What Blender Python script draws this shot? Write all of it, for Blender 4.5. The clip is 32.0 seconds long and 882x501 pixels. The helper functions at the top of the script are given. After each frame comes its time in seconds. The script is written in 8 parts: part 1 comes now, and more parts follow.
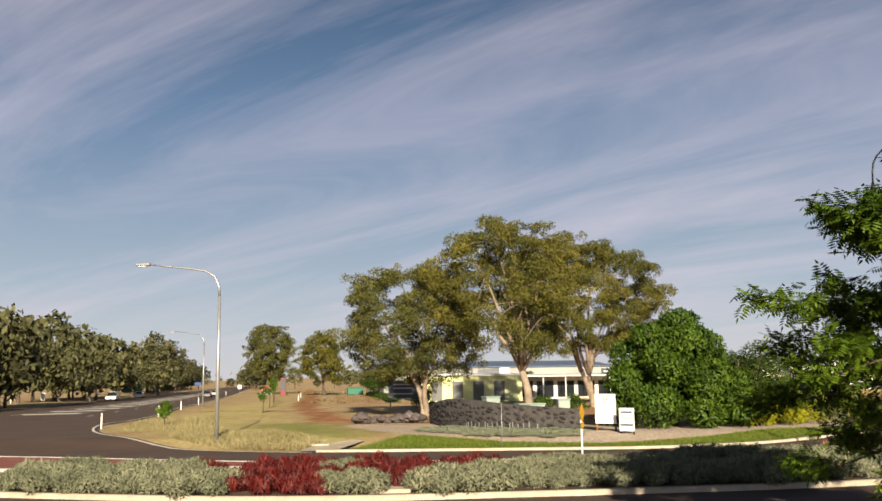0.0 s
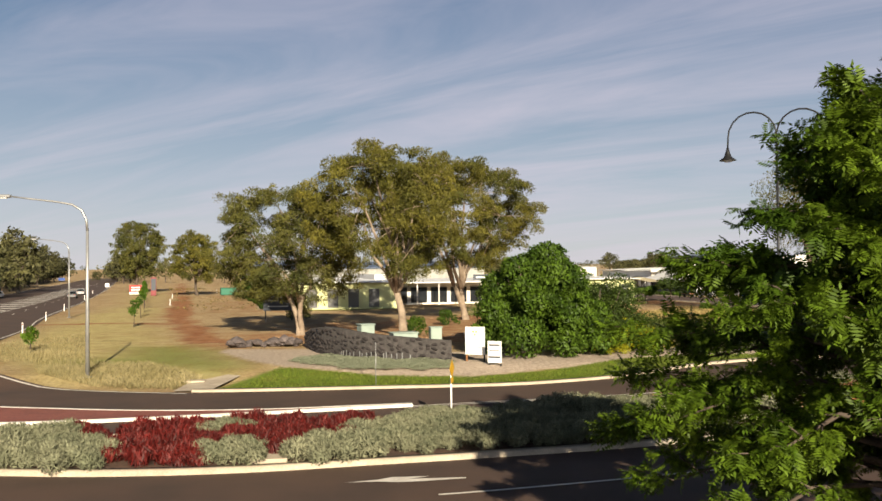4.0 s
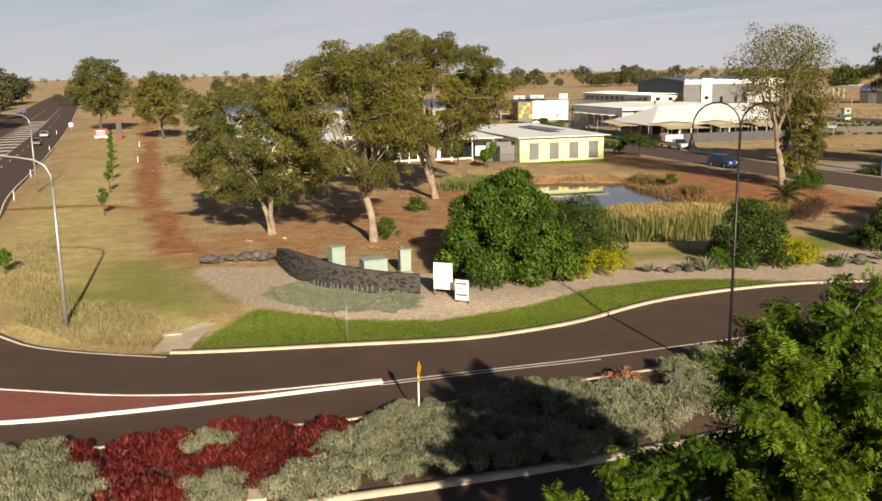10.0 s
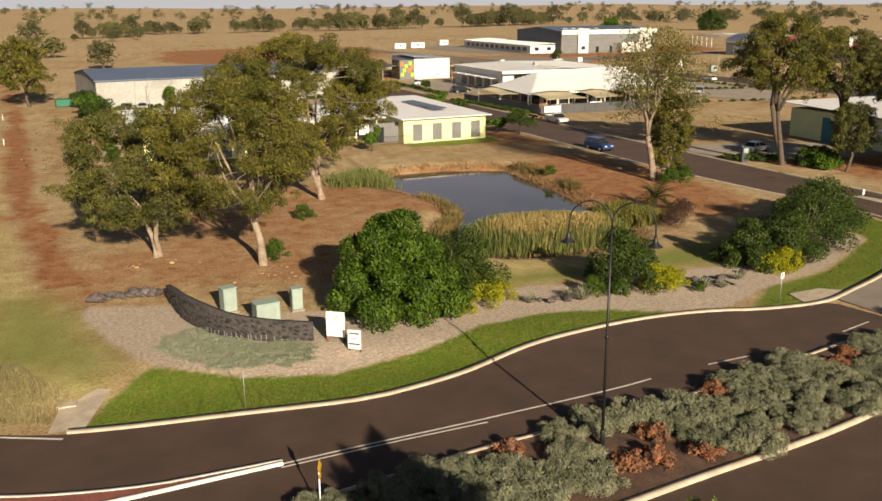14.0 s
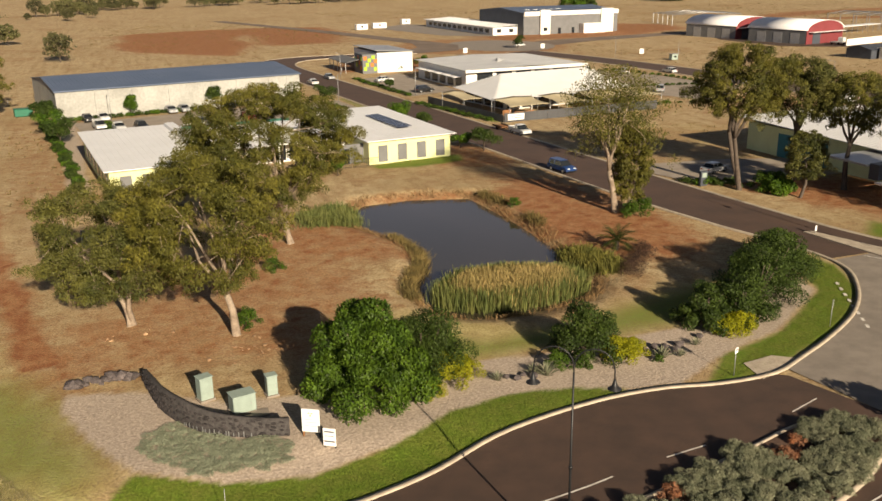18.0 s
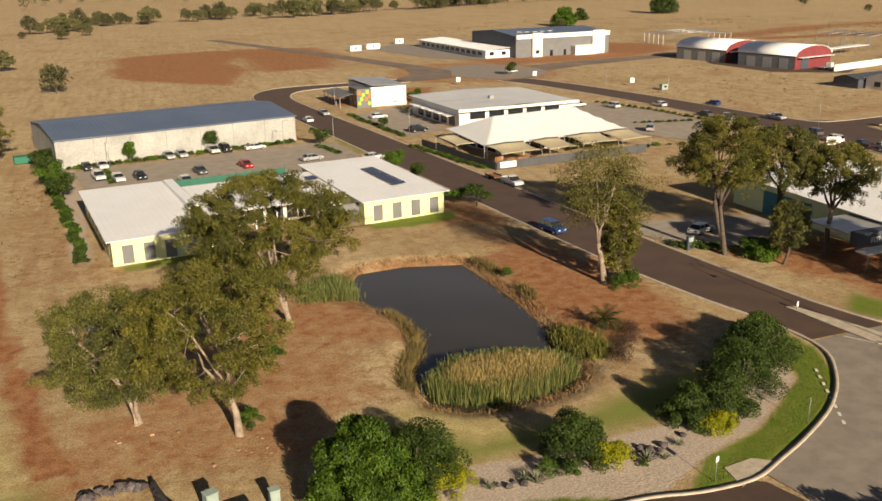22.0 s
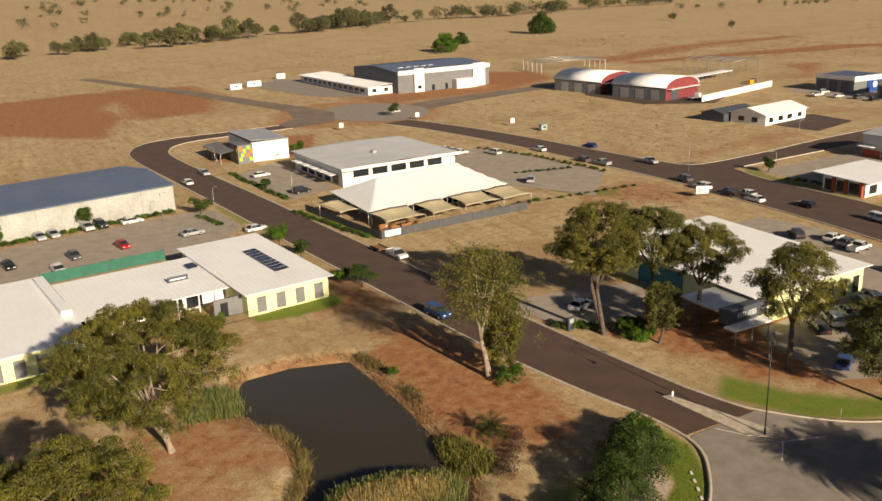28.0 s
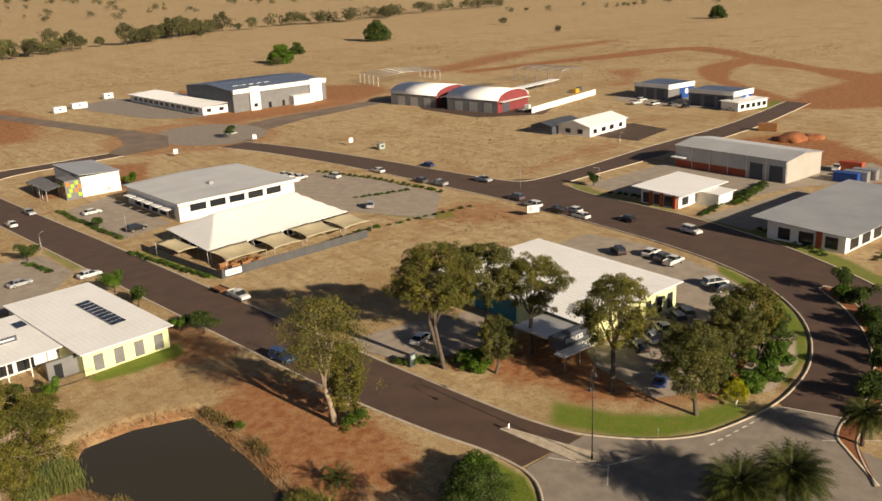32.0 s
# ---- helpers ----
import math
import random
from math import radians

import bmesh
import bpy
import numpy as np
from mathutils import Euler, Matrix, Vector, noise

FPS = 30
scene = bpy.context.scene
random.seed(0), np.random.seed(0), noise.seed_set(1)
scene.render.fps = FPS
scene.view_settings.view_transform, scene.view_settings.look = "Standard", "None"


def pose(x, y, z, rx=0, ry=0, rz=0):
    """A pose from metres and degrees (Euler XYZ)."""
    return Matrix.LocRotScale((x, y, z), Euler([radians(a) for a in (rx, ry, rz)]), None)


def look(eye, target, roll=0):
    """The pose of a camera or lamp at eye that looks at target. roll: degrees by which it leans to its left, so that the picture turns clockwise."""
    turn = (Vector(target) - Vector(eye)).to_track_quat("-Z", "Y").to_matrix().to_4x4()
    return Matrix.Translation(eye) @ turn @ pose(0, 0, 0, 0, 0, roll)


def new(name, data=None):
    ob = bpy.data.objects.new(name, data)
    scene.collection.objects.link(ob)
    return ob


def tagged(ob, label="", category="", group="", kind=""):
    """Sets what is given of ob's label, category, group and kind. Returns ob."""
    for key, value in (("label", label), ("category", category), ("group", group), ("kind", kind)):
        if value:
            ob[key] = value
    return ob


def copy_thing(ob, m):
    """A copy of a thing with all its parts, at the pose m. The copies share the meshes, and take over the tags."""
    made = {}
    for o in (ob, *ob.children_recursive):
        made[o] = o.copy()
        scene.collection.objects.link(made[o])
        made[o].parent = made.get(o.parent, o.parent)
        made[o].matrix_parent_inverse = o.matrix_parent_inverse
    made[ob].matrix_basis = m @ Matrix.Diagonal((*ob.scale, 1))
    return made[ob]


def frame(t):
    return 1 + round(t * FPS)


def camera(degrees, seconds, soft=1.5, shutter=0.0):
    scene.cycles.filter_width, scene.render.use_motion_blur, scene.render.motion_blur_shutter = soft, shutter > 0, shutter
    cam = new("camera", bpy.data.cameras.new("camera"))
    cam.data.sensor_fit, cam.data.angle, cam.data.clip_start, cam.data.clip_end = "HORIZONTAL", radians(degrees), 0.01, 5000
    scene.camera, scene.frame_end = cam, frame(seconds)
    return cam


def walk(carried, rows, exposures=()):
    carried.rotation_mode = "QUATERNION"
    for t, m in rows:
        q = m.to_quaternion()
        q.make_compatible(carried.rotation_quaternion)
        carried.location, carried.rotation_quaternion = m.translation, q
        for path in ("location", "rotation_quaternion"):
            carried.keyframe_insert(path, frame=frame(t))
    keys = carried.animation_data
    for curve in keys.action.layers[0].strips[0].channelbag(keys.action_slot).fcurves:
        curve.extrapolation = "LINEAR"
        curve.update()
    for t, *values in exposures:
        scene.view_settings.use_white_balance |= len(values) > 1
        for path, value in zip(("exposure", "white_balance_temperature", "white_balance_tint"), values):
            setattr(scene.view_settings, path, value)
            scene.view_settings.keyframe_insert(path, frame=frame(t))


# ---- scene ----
# The camera rises almost straight up and turns slowly to the right.
cam = camera(53.0, 32.0, soft=1.6)


def row(t, x, y, z, yaw, pitch, roll):
    a, b = radians(yaw), radians(pitch)
    ahead = Vector((-math.sin(a) * math.cos(b), math.cos(a) * math.cos(b), math.sin(b)))
    eye = Vector((x, y, z))
    return t, look(eye, eye + ahead * 10, roll)


PATH = (
    (0, 0.08, 0.08, 2.83, 0.26, 8.41, -0.84),
    (0.5, 0.06, 0.00, 3.13, -0.71, 8.36, -0.82),
    (1, 0.04, -0.20, 3.42, -2.12, 8.28, -0.69),
    (1.5, -0.01, -0.36, 3.69, -3.34, 7.51, -0.63),
    (2, 0.05, -0.60, 4.05, -4.47, 6.24, -0.57),
    (2.5, -0.02, -0.65, 4.30, -5.59, 5.02, -0.58),
    (3, 0.00, -0.74, 4.60, -6.48, 3.74, -0.47),
    (3.5, 0.00, -0.85, 4.95, -7.17, 2.50, -0.52),
    (4, 0.06, -0.82, 5.34, -7.67, 1.24, -0.55),
    (4.5, 0.25, -0.62, 5.58, -7.91, 0.26, -0.50),
    (6.5, 0.37, -0.69, 7.41, -8.85, -4.01, -0.61),
    (7, 0.44, -0.70, 8.12, -8.91, -5.00, -0.78),
    (8, 0.41, -0.83, 9.66, -9.11, -6.47, -0.90),
    (9, 0.37, -0.92, 11.27, -9.22, -7.85, -0.80),
    (10, 0.36, -1.03, 12.94, -9.34, -11.14, -0.82),
    (11, 0.24, -1.15, 14.59, -10.30, -14.32, -0.70),
    (12, 0.09, -1.35, 16.38, -12.43, -15.48, -0.40),
    (13, 0.21, -0.91, 18.00, -14.73, -15.33, -0.60),
    (14, 0.06, -1.26, 20.07, -16.98, -15.39, -0.40),
    (14.5, 0.11, -1.01, 21.08, -17.57, -15.38, -0.49),
    (16.5, 0.04, -0.77, 25.50, -18.86, -16.89, -0.58),
    (17, 0.08, -0.61, 26.54, -19.02, -17.21, -0.66),
    (18, 0.13, -0.76, 28.75, -19.26, -17.72, -0.81),
    (19, 0.13, -0.88, 31.07, -19.43, -17.90, -0.95),
    (20, 0.27, -0.99, 33.38, -19.51, -17.85, -1.10),
    (21, 0.12, -1.04, 35.68, -19.63, -17.74, -1.07),
    (22, 0.18, -1.19, 37.99, -19.63, -17.61, -1.09),
    (23, 0.03, -0.94, 40.21, -19.69, -17.48, -1.04),
    (24, 0.47, -0.71, 42.47, -20.01, -17.42, -1.19),
    (25, 1.39, -0.12, 44.23, -22.12, -17.36, -1.55),
    (25.5, 1.89, 0.27, 44.90, -23.26, -17.30, -1.74),
    (27.5, 3.22, 0.95, 48.23, -26.04, -17.19, -2.14),
    (28, 3.45, 0.97, 49.17, -26.65, -17.17, -2.18),
    (29, 4.20, 0.96, 50.92, -29.64, -17.26, -2.38),
    (30, 4.64, 0.65, 52.53, -32.31, -17.28, -2.59),
    (31, 4.55, -0.22, 54.57, -34.99, -17.54, -2.56),
    (32, 4.55, -1.35, 56.04, -36.73, -17.59, -2.58),
)
walk(cam, [row(*r) for r in PATH], exposures=((0, 1.04, 6500, 10), (5, 1.03, 6500, 10), (9, 0.98, 6550, 10.5), (13, 0.88, 6650, 12), (18, 0.84, 6650, 12.5), (32, 0.82, 6650, 13)))

# ---- light: low morning sun from behind the camera, thin cloud ----
SUN_EL, SUN_AZ = 21.0, 174.2
world = bpy.data.worlds.new("sky")
scene.world = world
world.use_nodes = True
wn, wl = world.node_tree.nodes, world.node_tree.links
bg = wn["Background"]
sky = wn.new("ShaderNodeTexSky")
sky.sky_type = "NISHITA"
sky.sun_disc = False
sky.sun_elevation, sky.sun_rotation = radians(SUN_EL), radians(SUN_AZ)
sky.altitude, sky.air_density, sky.dust_density, sky.ozone_density = 300, 1.0, 1.6, 1.6
# thin streaks of high cloud over the blue
tc = wn.new("ShaderNodeTexCoord")
sep = wn.new("ShaderNodeSeparateXYZ")
wl.new(tc.outputs["Generated"], sep.inputs[0])
addz = wn.new("ShaderNodeMath"); addz.operation = "ADD"; addz.inputs[1].default_value = 0.12
wl.new(sep.outputs[2], addz.inputs[0])
mx = wn.new("ShaderNodeMath"); mx.operation = "MAXIMUM"; mx.inputs[1].default_value = 0.05
wl.new(addz.outputs[0], mx.inputs[0])
px = wn.new("ShaderNodeMath"); px.operation = "DIVIDE"
py = wn.new("ShaderNodeMath"); py.operation = "DIVIDE"
wl.new(sep.outputs[0], px.inputs[0]); wl.new(mx.outputs[0], px.inputs[1])
wl.new(sep.outputs[1], py.inputs[0]); wl.new(mx.outputs[0], py.inputs[1])
comb = wn.new("ShaderNodeCombineXYZ")
wl.new(px.outputs[0], comb.inputs[0]); wl.new(py.outputs[0], comb.inputs[1])
mapc = wn.new("ShaderNodeMapping")
mapc.vector_type = "TEXTURE"
mapc.inputs["Rotation"].default_value = (0, 0, radians(140))
mapc.inputs["Scale"].default_value = (2.6, 0.75, 1.0)
wl.new(comb.outputs[0], mapc.inputs[0])
cn = wn.new("ShaderNodeTexNoise")
cn.inputs["Scale"].default_value, cn.inputs["Detail"].default_value, cn.inputs["Roughness"].default_value = 0.8, 7, 0.6
cn.inputs["Distortion"].default_value = 1.0
wl.new(mapc.outputs[0], cn.inputs[0])
ramp = wn.new("ShaderNodeValToRGB")
ramp.color_ramp.elements[0].position, ramp.color_ramp.elements[1].position = 0.40, 0.74
ramp.color_ramp.elements[0].color, ramp.color_ramp.elements[1].color = (0.0, 0.0, 0.0, 1), (0.66, 0.66, 0.66, 1)
wl.new(cn.outputs["Fac"], ramp.inputs[0])
cmix = wn.new("ShaderNodeMix"); cmix.data_type = "RGBA"
thin_ = wn.new("ShaderNodeMapRange")
for i_, v_ in enumerate((0.38, 0.60, 1.0, 0.05)):
    thin_.inputs[i_ + 1].default_value = v_
wl.new(sep.outputs[2], thin_.inputs[0])
cover_ = wn.new("ShaderNodeMath"); cover_.operation = "MULTIPLY"
wl.new(ramp.outputs[0], cover_.inputs[0]); wl.new(thin_.outputs[0], cover_.inputs[1])
wl.new(cover_.outputs[0], cmix.inputs[0])
# pale air towards the horizon
hz = wn.new("ShaderNodeValToRGB")
hz.color_ramp.elements[0].position, hz.color_ramp.elements[0].color = 0.0, (0.97, 0.97, 0.96, 1)
hz.color_ramp.elements[1].position, hz.color_ramp.elements[1].color = 0.85, (0.055, 0.125, 0.31, 1)
for pos_, col_ in ((0.10, (0.70, 0.83, 0.97, 1)), (0.30, (0.35, 0.56, 0.91, 1)), (0.43, (0.22, 0.43, 0.80, 1))):
    hz.color_ramp.elements.new(pos_).color = col_
wl.new(sep.outputs[2], hz.inputs[0])
hs = wn.new("ShaderNodeVectorMath"); hs.operation = "SCALE"; hs.inputs["Scale"].default_value = 23.0
wl.new(hz.outputs[0], hs.inputs[0])
hf = wn.new("ShaderNodeMapRange")
for i_, v_ in enumerate((0.05, 0.58, 0.92, 0.0)):
    hf.inputs[i_ + 1].default_value = v_
wl.new(sep.outputs[2], hf.inputs[0])
hmix = wn.new("ShaderNodeMix"); hmix.data_type = "RGBA"
wl.new(hf.outputs[0], hmix.inputs[0])
wl.new(sky.outputs[0], hmix.inputs[6])
wl.new(hs.outputs[0], hmix.inputs[7])
wl.new(hmix.outputs[2], cmix.inputs[6])
cmix.inputs[7].default_value = (23.5, 21.3, 24.2, 1)
wl.new(cmix.outputs[2], bg.inputs[0])
bg.inputs[1].default_value = 0.0146

sun_data = bpy.data.lights.new("sun", "SUN")
sun_data.energy, sun_data.angle, sun_data.color = 5.0, radians(0.6), (1.0, 0.87, 0.66)
sun = new("sun", sun_data)
_e, _a = radians(SUN_EL), radians(SUN_AZ)
to_sun = Vector((math.sin(_a) * math.cos(_e), math.cos(_a) * math.cos(_e), math.sin(_e)))
sun.matrix_world = look(to_sun * 400, (0, 0, 0))

# ---- materials ----
RNG = np.random.default_rng(7)
TONE = 0.80  # lowers every mat() colour evenly, to suit the raised exposure


def mat(name, col, col2=None, scale=3.0, rough=0.8, metal=0.0, bump=0.0, bscale=None, island=0.0, per_object=0.0, thin=0.0, spec=0.4, contrast=(0.35, 0.65), fine=0.25):
    """A procedural surface: two colours mixed by coarse and fine noise, with relief; island and per_object vary the tone."""
    m = bpy.data.materials.new(name)
    m.use_nodes = True
    n, l = m.node_tree.nodes, m.node_tree.links
    bs = n["Principled BSDF"]
    bs.inputs["Roughness"].default_value, bs.inputs["Metallic"].default_value = rough, metal
    bs.inputs["Specular IOR Level"].default_value = spec
    col2 = col2 or tuple(c * 0.75 for c in col)
    col, col2 = (tuple(c * TONE for c in k) for k in (col, col2))
    geo = n.new("ShaderNodeNewGeometry")
    nz = n.new("ShaderNodeTexNoise")
    nz.inputs["Scale"].default_value, nz.inputs["Detail"].default_value, nz.inputs["Roughness"].default_value = scale, 6, 0.6
    l.new(geo.outputs["Position"], nz.inputs["Vector"])
    rp = n.new("ShaderNodeMapRange")
    rp.inputs[1].default_value, rp.inputs[2].default_value = contrast
    l.new(nz.outputs["Fac"], rp.inputs[0])
    mix = n.new("ShaderNodeMix"); mix.data_type = "RGBA"
    mix.inputs[6].default_value, mix.inputs[7].default_value = (*col, 1), (*col2, 1)
    l.new(rp.outputs[0], mix.inputs[0])
    out = mix.outputs[2]
    nf = n.new("ShaderNodeTexNoise")
    nf.inputs["Scale"].default_value, nf.inputs["Detail"].default_value = bscale or scale * 9, 4
    l.new(geo.outputs["Position"], nf.inputs["Vector"])
    val = n.new("ShaderNodeMapRange")
    val.inputs[1].default_value, val.inputs[2].default_value, val.inputs[3].default_value, val.inputs[4].default_value = 0.25, 0.75, 1 - fine, 1 + fine
    l.new(nf.outputs["Fac"], val.inputs[0])
    fac = val.outputs[0]
    for amount, node, sock in ((island, geo, "Random Per Island"), (per_object, None, "Random")):
        if amount:
            node = node or n.new("ShaderNodeObjectInfo")
            r = n.new("ShaderNodeMapRange")
            r.inputs[3].default_value, r.inputs[4].default_value = 1 - amount, 1 + amount
            l.new(node.outputs[sock], r.inputs[0])
            mu = n.new("ShaderNodeMath"); mu.operation = "MULTIPLY"
            l.new(fac, mu.inputs[0]); l.new(r.outputs[0], mu.inputs[1])
            fac = mu.outputs[0]
    vm = n.new("ShaderNodeVectorMath"); vm.operation = "SCALE"
    l.new(out, vm.inputs[0]); l.new(fac, vm.inputs["Scale"])
    l.new(vm.outputs[0], bs.inputs["Base Color"])
    if bump:
        bp = n.new("ShaderNodeBump")
        bp.inputs["Strength"].default_value, bp.inputs["Distance"].default_value = min(1.0, bump * 4), bump
        l.new(nf.outputs["Fac"], bp.inputs["Height"])
        l.new(bp.outputs[0], bs.inputs["Normal"])
    if thin:
        tr = n.new("ShaderNodeBsdfTranslucent")
        l.new(vm.outputs[0], tr.inputs[0])
        ms = n.new("ShaderNodeMixShader")
        ms.inputs[0].default_value = thin
        l.new(bs.outputs[0], ms.inputs[1]); l.new(tr.outputs[0], ms.inputs[2])
        l.new(ms.outputs[0], n["Material Output"].inputs[0])
    return m


